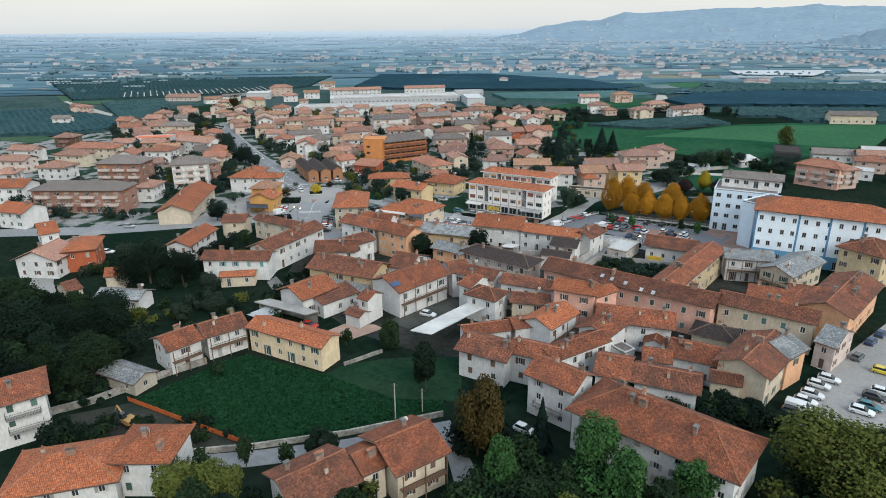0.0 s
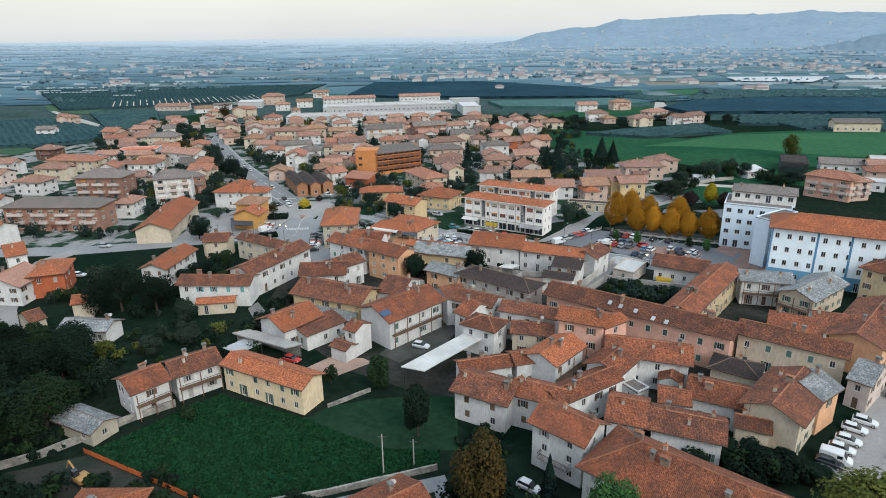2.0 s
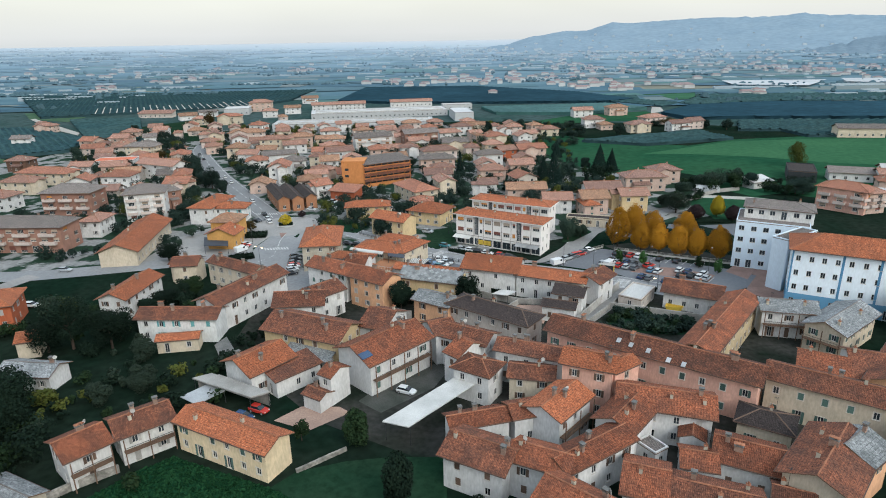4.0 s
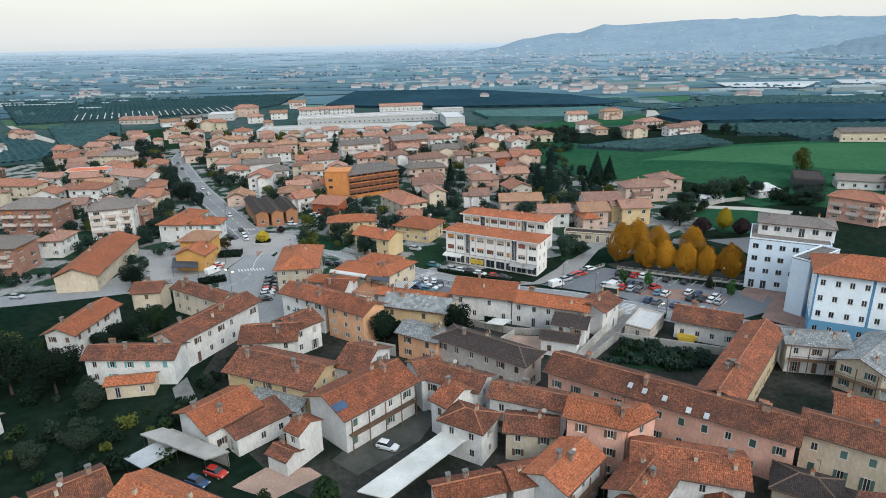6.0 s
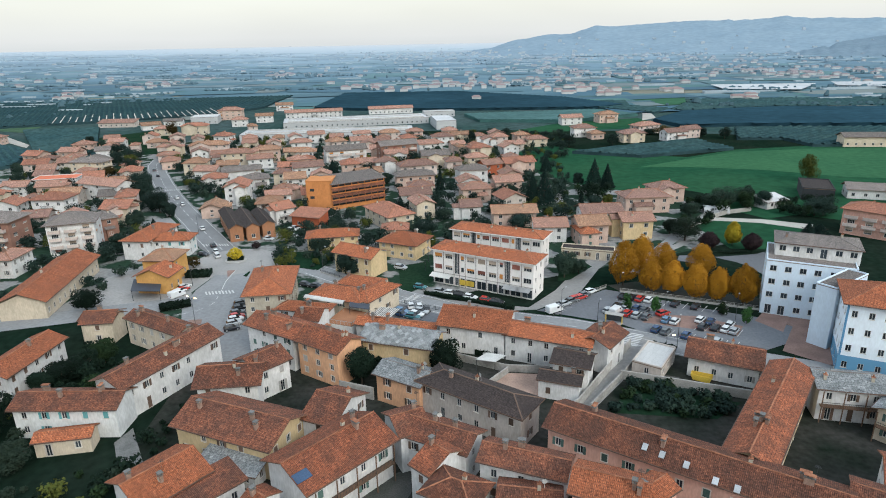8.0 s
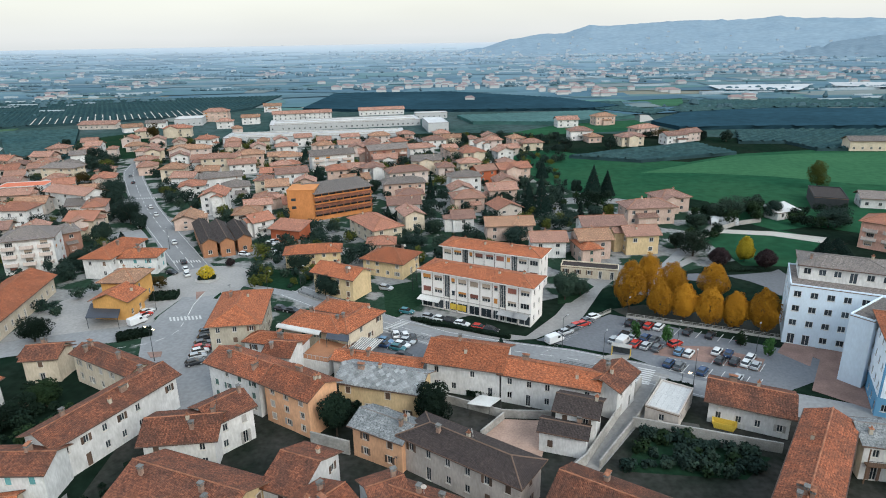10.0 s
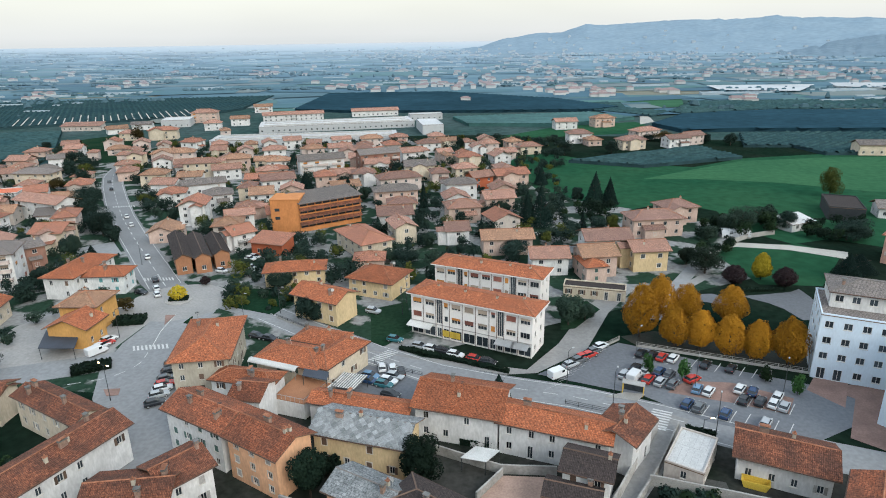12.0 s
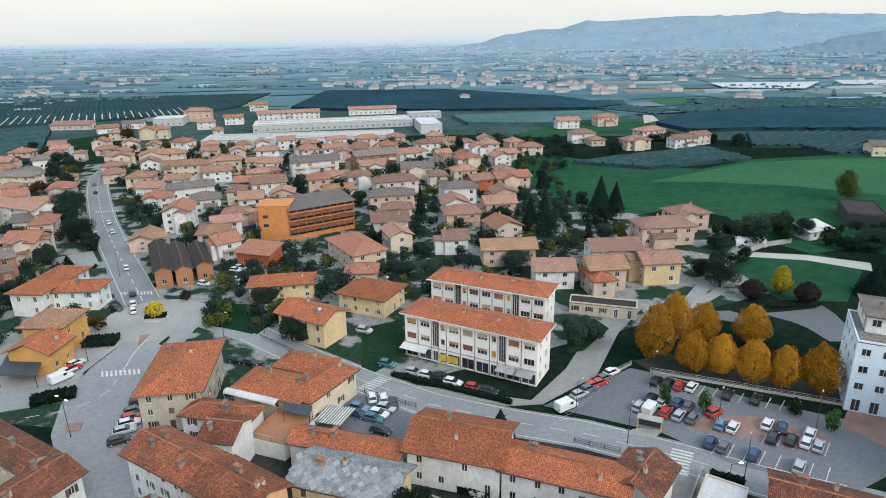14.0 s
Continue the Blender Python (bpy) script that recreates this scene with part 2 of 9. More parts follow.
dl.new(src, dmx.inputs[7])
dl.new(dmx.outputs[2], dn["Principled BSDF"].inputs["Base Color"])
glass = material("window_glass", (0.035, 0.045, 0.055), 0.12, 0.3, 0.6, 2.0, 0.0, None, 0, 0, 0.5, 0.6)
frame_white = material("frame_white", (0.55, 0.54, 0.52), 0.6)
shutter_brown = material("shutter_brown", (0.13, 0.085, 0.062), 0.7, rnd=0.4)
shutter_green = material("shutter_green", (0.075, 0.135, 0.120), 0.7, rnd=0.4)
shutter_teal = material("shutter_teal", (0.13, 0.34, 0.36), 0.7, rnd=0.2)
shutter_grey = material("shutter_grey", (0.38, 0.37, 0.355), 0.7, rnd=0.3)
blind_tan = material("blind_tan", (0.42, 0.34, 0.27), 0.7, rnd=0.25)
blind_red = material("blind_red", (0.26, 0.10, 0.075), 0.7, rnd=0.3)
blind_orange = material("blind_orange", (0.50, 0.21, 0.05), 0.7, rnd=0.2)
gutter_metal = material("gutter_copper", (0.10, 0.06, 0.045), 0.5, metal=0.3)
ridge_clay = material("ridge_clay", (0.34, 0.15, 0.085), 0.9, 0.4, 0.8, 4.0, 0.2, (0.20, 0.085, 0.05), rnd=0.2)
ridge_grey = material("ridge_grey", (0.20, 0.18, 0.17), 0.9, 0.3, 0.8, 4.0)
window_band = material("window_surround", (0.60, 0.56, 0.50), 0.85)
eave_wood = material("eave_wood", (0.17, 0.105, 0.07), 0.85)
brick_red = material("chimney_brick", (0.30, 0.20, 0.155), 0.9, 0.35, 2.0, 12.0)
concrete = material("concrete", (0.36, 0.35, 0.33), 0.9, 0.25, 0.4, 5.0)
# Dark base tone holds the shade of the narrow courts.
gravel_dark = material("gravel_dark", (0.075, 0.075, 0.070), 0.95, 0.45, 0.25, 4.0, 0.3, (0.035, 0.042, 0.034))
concrete_dark = material("concrete_dark", (0.17, 0.17, 0.165), 0.9, 0.35, 0.4, 5.0)
stone_wall = material("rubble_wall", (0.34, 0.32, 0.29), 0.95, 0.5, 0.6, 2.2, 0.6)
asphalt = material("asphalt", (0.235, 0.24, 0.245), 0.88, 0.2, 0.06, 1.2, 0.1, (0.185, 0.19, 0.198))
asphalt_pale = material("asphalt_pale", (0.29, 0.28, 0.27), 0.9, 0.2, 0.08, 1.5, 0.1, (0.22, 0.218, 0.213))
asphalt_dark = material("asphalt_dark", (0.135, 0.142, 0.155), 0.88, 0.22, 0.05, 1.4, 0.1, (0.108, 0.113, 0.125))
paving_red = material("paving_red", (0.28, 0.18, 0.15), 0.9, 0.25, 0.3, 3.0)
paving_pale = material("paving_pale", (0.42, 0.29, 0.23), 0.9, 0.25, 0.3, 3.0)
white_line = material("road_paint", (0.55, 0.55, 0.54), 0.8, 0.3, 0.8, 5.0)
yellow_line = material("yellow_paint", (0.6, 0.42, 0.06), 0.8)
grass = material("grass", (0.011, 0.031, 0.017), 0.95, 0.4, 0.05, 0.9, 0.4, (0.020, 0.040, 0.023), gloss=0.0)
meadow = material("meadow", (0.016, 0.060, 0.032), 0.95, 0.25, 0.02, 0.25, 0.2, (0.026, 0.074, 0.038), gloss=0.0)
meadow_mown = material("meadow_mown", (0.042, 0.112, 0.056), 0.95, 0.2, 0.02, 0.3, 0.2, (0.032, 0.092, 0.048), gloss=0.0)
meadow_tall = material("meadow_tall", (0.008, 0.034, 0.016), 0.95, 0.4, 0.12, 1.4, 0.5, (0.012, 0.042, 0.019), gloss=0.0)
earth = material("earth", (0.036, 0.036, 0.030), 0.95, 0.4, 0.2, 1.5, 0.4, (0.014, 0.024, 0.016))
gravel = material("gravel_path", (0.42, 0.40, 0.36), 0.95, 0.2, 0.1, 2.0)
bark = material("bark", (0.06, 0.045, 0.035), 0.95)
metal_dark = material("metal_dark", (0.06, 0.065, 0.07), 0.5, metal=0.5)
metal_pale = material("metal_pale", (0.45, 0.46, 0.47), 0.45, metal=0.4)
rubber = material("rubber", (0.02, 0.02, 0.02), 0.85)
terracotta = material("terracotta_floor", (0.36, 0.17, 0.09), 0.85)
orange_net = material("orange_net", (0.52, 0.13, 0.035), 0.8)
solar = material("solar_panel", (0.03, 0.06, 0.12), 0.2, gloss=0.6)


def leaf_material(name, base, other):
    m = bpy.data.materials.new(name)
    m.use_nodes = True
    n, l = m.node_tree.nodes, m.node_tree.links
    b = n["Principled BSDF"]
    b.inputs["Roughness"].default_value = 0.75
    b.inputs["Specular IOR Level"].default_value = 0.04
    geo, info, tc = n.new("ShaderNodeNewGeometry"), n.new("ShaderNodeObjectInfo"), n.new("ShaderNodeTexCoord")
    mx = n.new("ShaderNodeMix")
    mx.data_type = "RGBA"
    mx.inputs[6].default_value, mx.inputs[7].default_value = (*base, 1), (*other, 1)
    ns = n.new("ShaderNodeTexNoise")
    ns.inputs["Scale"].default_value = 0.5
    l.new(tc.outputs["Object"], ns.inputs["Vector"])
    a = n.new("ShaderNodeMath")
    a.operation = "MULTIPLY_ADD"
    a.inputs[1].default_value, a.inputs[2].default_value = 0.6, -0.25
    l.new(geo.outputs["Random Per Island"], a.inputs[0])
    ad = n.new("ShaderNodeMath")
    ad.use_clamp = True
    l.new(a.outputs[0], ad.inputs[0])
    l.new(ns.outputs[0], ad.inputs[1])
    l.new(ad.outputs[0], mx.inputs[0])
    r = n.new("ShaderNodeMapRange")
    r.inputs[3].default_value, r.inputs[4].default_value = 0.7, 1.25
    l.new(info.outputs["Random"], r.inputs[0])
    sc = n.new("ShaderNodeVectorMath")
    sc.operation = "SCALE"
    l.new(mx.outputs[2], sc.inputs[0])
    l.new(r.outputs[0], sc.inputs["Scale"])
    l.new(sc.outputs[0], b.inputs["Base Color"])
    return m


LEAF = {
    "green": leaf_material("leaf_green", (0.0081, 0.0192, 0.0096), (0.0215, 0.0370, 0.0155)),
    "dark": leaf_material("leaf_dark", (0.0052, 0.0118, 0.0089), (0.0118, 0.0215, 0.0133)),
    "olive": leaf_material("leaf_olive", (0.032, 0.050, 0.014), (0.090, 0.095, 0.022)),
    "yellow": leaf_material("leaf_yellow", (0.25, 0.110, 0.012), (0.42, 0.205, 0.018)),
    "bright": leaf_material("leaf_bright", (0.30, 0.24, 0.02), (0.46, 0.34, 0.03)),
    "autumn": leaf_material("leaf_autumn", (0.026, 0.029, 0.012), (0.075, 0.048, 0.015)),
    "conifer": leaf_material("leaf_conifer", (0.0051, 0.0136, 0.0127), (0.0127, 0.0255, 0.0204)),
    "purple": leaf_material("leaf_purple", (0.018, 0.015, 0.018), (0.035, 0.022, 0.022)),
    "fresh": leaf_material("leaf_fresh", (0.020, 0.060, 0.020), (0.050, 0.105, 0.032)),
    # Two greens lightened and blued: distance haze is in the leaf colour.
    "garden": leaf_material("leaf_garden_hazy", (0.018, 0.035, 0.027), (0.036, 0.056, 0.040)),
    "gardendark": leaf_material("leaf_garden_dark_hazy", (0.012, 0.025, 0.021), (0.024, 0.040, 0.032)),
    "crop": leaf_material("leaf_crop", (0.0079, 0.0331, 0.0137), (0.0144, 0.0490, 0.0194)),
    "greyish": leaf_material("leaf_greyish", (0.0128, 0.0232, 0.0165), (0.0285, 0.0413, 0.0285)),
}

# ---- builders ----


def mesh_of(name, bm, mats, smooth=False):
    me = bpy.data.meshes.new(name)
    bm.to_mesh(me)
    bm.free()
    for m in mats if isinstance(mats, (list, tuple)) else [mats]:
        me.materials.append(m)
    if smooth:
        me.shade_smooth()
    return me


def part(name, bm, mats, parent, label="", smooth=False):
    ob = new(name, bm if isinstance(bm, bpy.types.Mesh) else mesh_of(name, bm, mats, smooth))
    ob.parent = parent
    if label:
        tagged(ob, label)
    return ob


def thing(name, m, label, category, group="", kind=""):
    ob = new(name)
    ob.matrix_basis = m
    return tagged(ob, label, category, group, kind)


def box(bm, x0, y0, z0, x1, y1, z1, mi=0, taper=0.0):
    c = []
    for z, k in ((z0, 0.0), (z1, taper)):
        dx, dy = (x1 - x0) * k / 2, (y1 - y0) * k / 2
        c += [bm.verts.new(p) for p in ((x0 + dx, y0 + dy, z), (x1 - dx, y0 + dy, z), (x1 - dx, y1 - dy, z), (x0 + dx, y1 - dy, z))]
    for f in ((3, 2, 1, 0), (4, 5, 6, 7), (0, 1, 5, 4), (1, 2, 6, 5), (2, 3, 7, 6), (3, 0, 4, 7)):
        bm.faces.new([c[i] for i in f]).material_index = mi
    return c


def cyl(bm, x, y, z0, z1, r0, r1=None, seg=8, mi=0):
    r1 = r0 if r1 is None else r1
    a = [bm.verts.new((x + r0 * math.cos(t), y + r0 * math.sin(t), z0)) for t in (2 * math.pi * i / seg for i in range(seg))]
    b = [bm.verts.new((x + r1 * math.cos(t), y + r1 * math.sin(t), z1)) for t in (2 * math.pi * i / seg for i in range(seg))]
    for i in range(seg):
        bm.faces.new((a[i], a[(i + 1) % seg], b[(i + 1) % seg], b[i])).material_index = mi
    bm.faces.new(b).material_index = mi
    bm.faces.new(a[::-1]).material_index = mi


def tube(bm, a, b, r0, r1, seg=5):
    a, b = Vector(a), Vector(b)
    q = (b - a).to_track_quat("Z", "Y")
    ra, rb = [], []
    for i in range(seg):
        d = Vector((math.cos(2 * math.pi * i / seg), math.sin(2 * math.pi * i / seg), 0))
        ra.append(bm.verts.new(a + q @ (d * r0)))
        rb.append(bm.verts.new(b + q @ (d * r1)))
    for i in range(seg):
        bm.faces.new((ra[i], ra[(i + 1) % seg], rb[(i + 1) % seg], rb[i]))
    bm.faces.new(rb)


def pierced(bm, o, u, width, z0, z1, holes, inward, depth=0.16, mi=0, close=None):
    """An upright wall face with rectangular openings and their reveals. o: its lower left corner; u: along; inward: into the house."""
    o, u, inward = Vector(o), Vector(u), Vector(inward)
    holes = [tuple(round(c, 2) for c in h) for h in holes]
    width, z0, z1 = round(width, 2), round(z0, 2), round(z1, 2)
    xs = sorted({0.0, width, *(h[0] for h in holes), *(h[2] for h in holes)})
    zs = sorted({z0, z1, *(h[1] for h in holes), *(h[3] for h in holes)})
    cache = {}

    def v(x, z, d=0.0):
        k = (round(x, 3), round(z, 3), d)
        if k not in cache:
            cache[k] = bm.verts.new(o + u * x + Vector((0, 0, z)) + inward * d)
        return cache[k]

    for i in range(len(xs) - 1):
        for j in range(len(zs) - 1):
            cx, cz = (xs[i] + xs[i + 1]) / 2, (zs[j] + zs[j + 1]) / 2
            if any(h[0] < cx < h[2] and h[1] < cz < h[3] for h in holes):
                continue
            bm.faces.new((v(xs[i], zs[j]), v(xs[i + 1], zs[j]), v(xs[i + 1], zs[j + 1]), v(xs[i], zs[j + 1]))).material_index = mi
    for a, b, c, d in holes:
        ring = ((a, b), (c, b), (c, d), (a, d))
        for k in range(4):
            p, q = ring[k], ring[(k + 1) % 4]
            bm.faces.new((v(*p), v(*p, depth), v(*q, depth), v(*q))).material_index = mi
        if close is not None:
            bm.faces.new([v(*p, depth) for p in ring]).material_index = close


window_cache = {}


def window_mesh(w, h, bars=1, band=False):
    """A casement in its opening: white frame, mullions and dark panes, sill and painted surround; faces -y, origin at the opening's lower middle."""
    key = (round(w, 2), round(h, 2), bars, band)
    if key not in window_cache:
        bm = bmesh.new()
        f, panes = 0.08, bars + 1
        step = (w - f) / panes
        holes = [(f + i * step, f, (i + 1) * step, h - f) for i in range(panes)]
        pierced(bm, (-w / 2, 0.09, 0), (1, 0, 0), w, 0, h, holes, (0, 1, 0), 0.05, 1, 0)
        box(bm, -w / 2 - 0.1, -0.09, -0.07, w / 2 + 0.1, 0.0, 0.0, 2)
        if band:
            for sx in (-1, 1):
                box(bm, sx * (w / 2 + 0.08) - 0.08, -0.03, 0.0, sx * (w / 2 + 0.08) + 0.08, 0.0, h, 2)
            box(bm, -w / 2 - 0.16, -0.035, h, w / 2 + 0.16, 0.0, h + 0.16, 2)
        window_cache[key] = mesh_of("window", bm, [glass, frame_white, window_band])
    return window_cache[key]


shutter_cache = {}


def shutter_mesh(w, h, mat):
    key = (round(w, 2), round(h, 2), mat.name)
    if key not in shutter_cache:
        bm = bmesh.new()
        box(bm, -w / 2, -0.045, 0, w / 2, -0.005, h)
        shutter_cache[key] = mesh_of("shutter", bm, mat)
    return shutter_cache[key]


def roof_slab(bm, polys, uvs, thick=0.18):
    """Closes a set of top faces (lists of points with their metre coordinates) into a slab: underside and edges."""
    lay = bm.loops.layers.uv.new("roof")
    cache, edges = {}, {}

    def v(p):
        k = (round(p[0], 2), round(p[1], 2), round(p[2], 2))
        if k not in cache:
            cache[k] = (bm.verts.new(p), bm.verts.new((p[0], p[1], p[2] - thick)))
        return k

    for poly, uv in zip(polys, uvs):
        ks = [v(p) for p in poly]
        keep = [i for i in range(len(ks)) if ks[i] != ks[i - 1]]
        ks, uv = [ks[i] for i in keep], [uv[i] for i in keep]
        f = bm.faces.new([cache[k][0] for k in ks])
        for loop, c in zip(f.loops, uv):
            loop[lay].uv = c
        g = bm.faces.new([cache[k][1] for k in reversed(ks)])
        g.material_index = 1
        for i in range(len(ks)):
            e = (ks[i], ks[(i + 1) % len(ks)])
            if (e[1], e[0]) in edges:
                del edges[(e[1], e[0])]
            else:
                edges[e] = True
    for a, b in edges:
        bm.faces.new((cache[a][1], cache[b][1], cache[b][0], cache[a][0])).material_index = 1


def slope_grid(x0, x1, y0, y1, z0, z1, flip, rng, sag, swap=False):
    """One roof slope as a slightly uneven grid between eave (y0, z0) and ridge (y1, z1)."""
    nx, ny = max(2, int((x1 - x0) / 1.8)), 4
    run = math.hypot(y1 - y0, z1 - z0)
    ph = [rng.uniform(0, 6.3) for _ in range(4)]

    def pt(i, j):
        fx, fy = i / nx, j / ny
        x = x0 + (x1 - x0) * fx
        d = sag * (math.sin(x * 0.55 + ph[0]) * 0.5 + math.sin(x * 1.3 + fy * 2 + ph[1]) * 0.3 - math.sin(math.pi * fx) * (0.3 + fy) - math.sin(math.pi * fy) * 0.5)
        p = (x, y0 + (y1 - y0) * fy, z0 + (z1 - z0) * fy + d)
        return (p[1], p[0], p[2]) if swap else p

    polys, uvs = [], []
    for i in range(nx):
        for j in range(ny):
            q = [(i, j), (i + 1, j), (i + 1, j + 1), (i, j + 1)]
            if flip != swap:
                q.reverse()
            polys.append([pt(*k) for k in q])
            uvs.append([(x0 + (x1 - x0) * k[0] / nx, run * k[1] / ny) for k in q])
    return polys, uvs


chimney_cache = {}


def chimney_mesh(kind):
    if kind not in chimney_cache:
        bm = bmesh.new()
        if kind == 0:
            box(bm, -0.4, -0.3, -1.2, 0.4, 0.3, 0.9, 0)
            box(bm, -0.5, -0.4, 0.9, 0.5, 0.4, 1.0, 1)
            for sx in (-0.32, 0.32):
                for sy in (-0.22, 0.22):
                    box(bm, sx - 0.09, sy - 0.09, 1.0, sx + 0.09, sy + 0.09, 1.3, 0)
            box(bm, -0.55, -0.45, 1.3, 0.55, 0.45, 1.42, 1)
        elif kind == 1:
            box(bm, -0.3, -0.3, -1.2, 0.3, 0.3, 0.7, 0)
            box(bm, -0.4, -0.4, 0.7, 0.4, 0.4, 0.8, 1)
            cyl(bm, 0, 0, 0.8, 1.25, 0.16, 0.14, 8, 1)
        else:
            box(bm, -0.75, -0.32, -1.2, 0.75, 0.32, 0.8, 0)
            box(bm, -0.85, -0.42, 0.8, 0.85, 0.42, 0.92, 1)
            for sx in (-0.5, 0, 0.5):
                box(bm, sx - 0.12, -0.2, 0.92, sx + 0.12, 0.2, 1.25, 0)
            box(bm, -0.9, -0.46, 1.25, 0.9, 0.46, 1.36, 2, 0.5)
        bmesh.ops.scale(bm, vec=(0.85, 0.85, 0.9), verts=bm.verts[:])
        chimney_cache[kind] = mesh_of("chimney", bm, [brick_red, concrete_dark, ridge_clay] if kind != 1 else [WALL["beige"], ridge_clay])
    return chimney_cache[kind]


EYE_SIDE = Vector((5, 45))
FOOTPRINTS = [(-38, 318, 34, 36, 22), (-118, 300, 120, 34, 20), (-124, 330, 120, 40, 16)]


def built_on(px, py, margin):
    """True where a house stands, or within margin of its roof."""
    for x, y, yaw, length, width in FOOTPRINTS:
        dx, dy = px - x, py - y
        if dx * dx + dy * dy < (length + width + 2 * margin) ** 2 / 4 + 1:
            c, s_ = math.cos(radians(yaw)), math.sin(radians(yaw))
            if abs(dx * c + dy * s_) < length / 2 + margin and abs(dy * c - dx * s_) < width / 2 + margin:
                return True
    return False



def house(x, y, yaw, length, width, h, roof, wall, tile, storeys, seed, name="house", slope=0.41, chimneys=1, near=True, shutters="", spacing=3.1, front_bays=0,
          label="", category="", wide=False, overhang=0.9, base_z=0.0, balconies=0, blank=False, gallery=0, wing=None, ends=True, win=None):
    """A house: pierced plaster walls, tiled roof with ridge, gutters and chimneys, windows with shutters. length and width are the roof's, h the eaves'."""
    rng = random.Random(seed)
    # Farther houses swap to tiles with haze painted into the colour.
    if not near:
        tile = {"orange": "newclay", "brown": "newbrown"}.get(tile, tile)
    if not label:
        storey_word = {1: "single-storey", 2: "two-storey", 3: "three-storey", 4: "four-storey", 5: "five-storey"}[storeys]
        label = f"{storey_word} {WALL_WORDS[wall]} {name.replace('_', ' ')} with {TILE_WORDS[tile]} roof"
    top = thing(name, pose(x, y, base_z, 0, 0, yaw), label, category or name.replace("_", " "), "houses of the town")
    FOOTPRINTS.append((x, y, yaw, length, width))
    lx, ly = length / 2, width / 2
    ov = min(overhang, length * 0.08, width * 0.09) if roof != "flat" else 0.05
    wx, wy = lx - ov, ly - ov
    wh = h + 0.02
    along_x = roof in ("gable",) or (roof == "hip" and length >= width)
    # --- roof ---
    rise = slope * (ly if roof in ("gable", "shed") else lx if roof == "gableT" else min(lx, ly))
    sag = 0.10 if near and tile in ("brown", "orange", "stone") and roof != "hip" else 0.0
    polys, uvs = [], []
    ridge = None
    if roof == "gable":
        for s in (-1, 1):
            p, q = slope_grid(-lx, lx, s * ly, 0, h, h + rise, s > 0, rng, sag)
            polys += p
            uvs += q
        ridge = [((-lx, 0, h + rise), (lx, 0, h + rise))]
    elif roof == "gableT":
        for s in (-1, 1):
            p, q = slope_grid(-ly, ly, s * lx, 0, h, h + rise, s > 0, rng, sag, True)
            polys += p
            uvs += q
        ridge = [((0, -ly, h + rise), (0, ly, h + rise))]
    elif roof == "hip":
        if length >= width:
            k = lx - ly
            r0, r1 = (-k, 0, h + rise), (k, 0, h + rise)
            c = [(-lx, -ly, h), (lx, -ly, h), (lx, ly, h), (-lx, ly, h)]
            faces = [[c[0], c[1], r1, r0], [c[2], c[3], r0, r1], [c[1], c[2], r1], [c[3], c[0], r0]]
            run = math.hypot(ly, rise)
            fuv = [[(-lx, 0), (lx, 0), (k, run), (-k, run)], [(-lx, 0), (lx, 0), (k, run), (-k, run)], [(-ly, 0), (ly, 0), (0, run)], [(-ly, 0), (ly, 0), (0, run)]]
        else:
            k = ly - lx
            r0, r1 = (0, -k, h + rise), (0, k, h + rise)
            c = [(-lx, -ly, h), (lx, -ly, h), (lx, ly, h), (-lx, ly, h)]
            faces = [[c[0], c[1], r0], [c[1], c[2], r1, r0], [c[2], c[3], r1], [c[3], c[0], r0, r1]]
            run = math.hypot(lx, rise)
            fuv = [[(-lx, 0), (lx, 0), (0, run)], [(-ly, 0), (ly, 0), (k, run), (-k, run)], [(-lx, 0), (lx, 0), (0, run)], [(-ly, 0), (ly, 0), (k, run), (-k, run)]]
        polys, uvs = faces, fuv
        ridge = [(r0, r1), (c[0], r0), (c[3], r0 if length >= width else r1), (c[1], r1 if length >= width else r0), (c[2], r1)]
    elif roof == "shed":
        rise = min(rise, width * 0.2)
        polys = [[(-lx, -ly, h), (lx, -ly, h), (lx, ly, h + rise), (-lx, ly, h + rise)]]
        uvs = [[(-lx, 0), (lx, 0), (lx, width), (-lx, width)]]
    else:
        polys = [[(-lx, -ly, h), (lx, -ly, h), (lx, ly, h), (-lx, ly, h)]]
        uvs = [[(-lx, 0), (lx, 0), (lx, width), (-lx, width)]]
    bm = bmesh.new()
    roof_slab(bm, [[(p[0], p[1], p[2] + 0.2) for p in q] for q in polys], uvs)
    rf = part("roof", bm, [TILE[tile], eave_wood], top, f"{TILE_WORDS[tile]} roof")
    if ridge and tile != "metal":
        bm = bmesh.new()
        for a, b in ridge:
            if (Vector(a) - Vector(b)).length > 0.3:
                dz = Vector((0, 0, 0.21 - (sag * 0.9 if sag else 0)))
                tube(bm, Vector(a) + dz, Vector(b) + dz, 0.12, 0.12, 6)
        part("ridge_tiles", bm, ridge_clay if tile in ("orange", "rust", "brown", "clay", "lightbrown", "newclay", "newbrown") else shutter_brown if tile == "dark" else ridge_grey, rf)
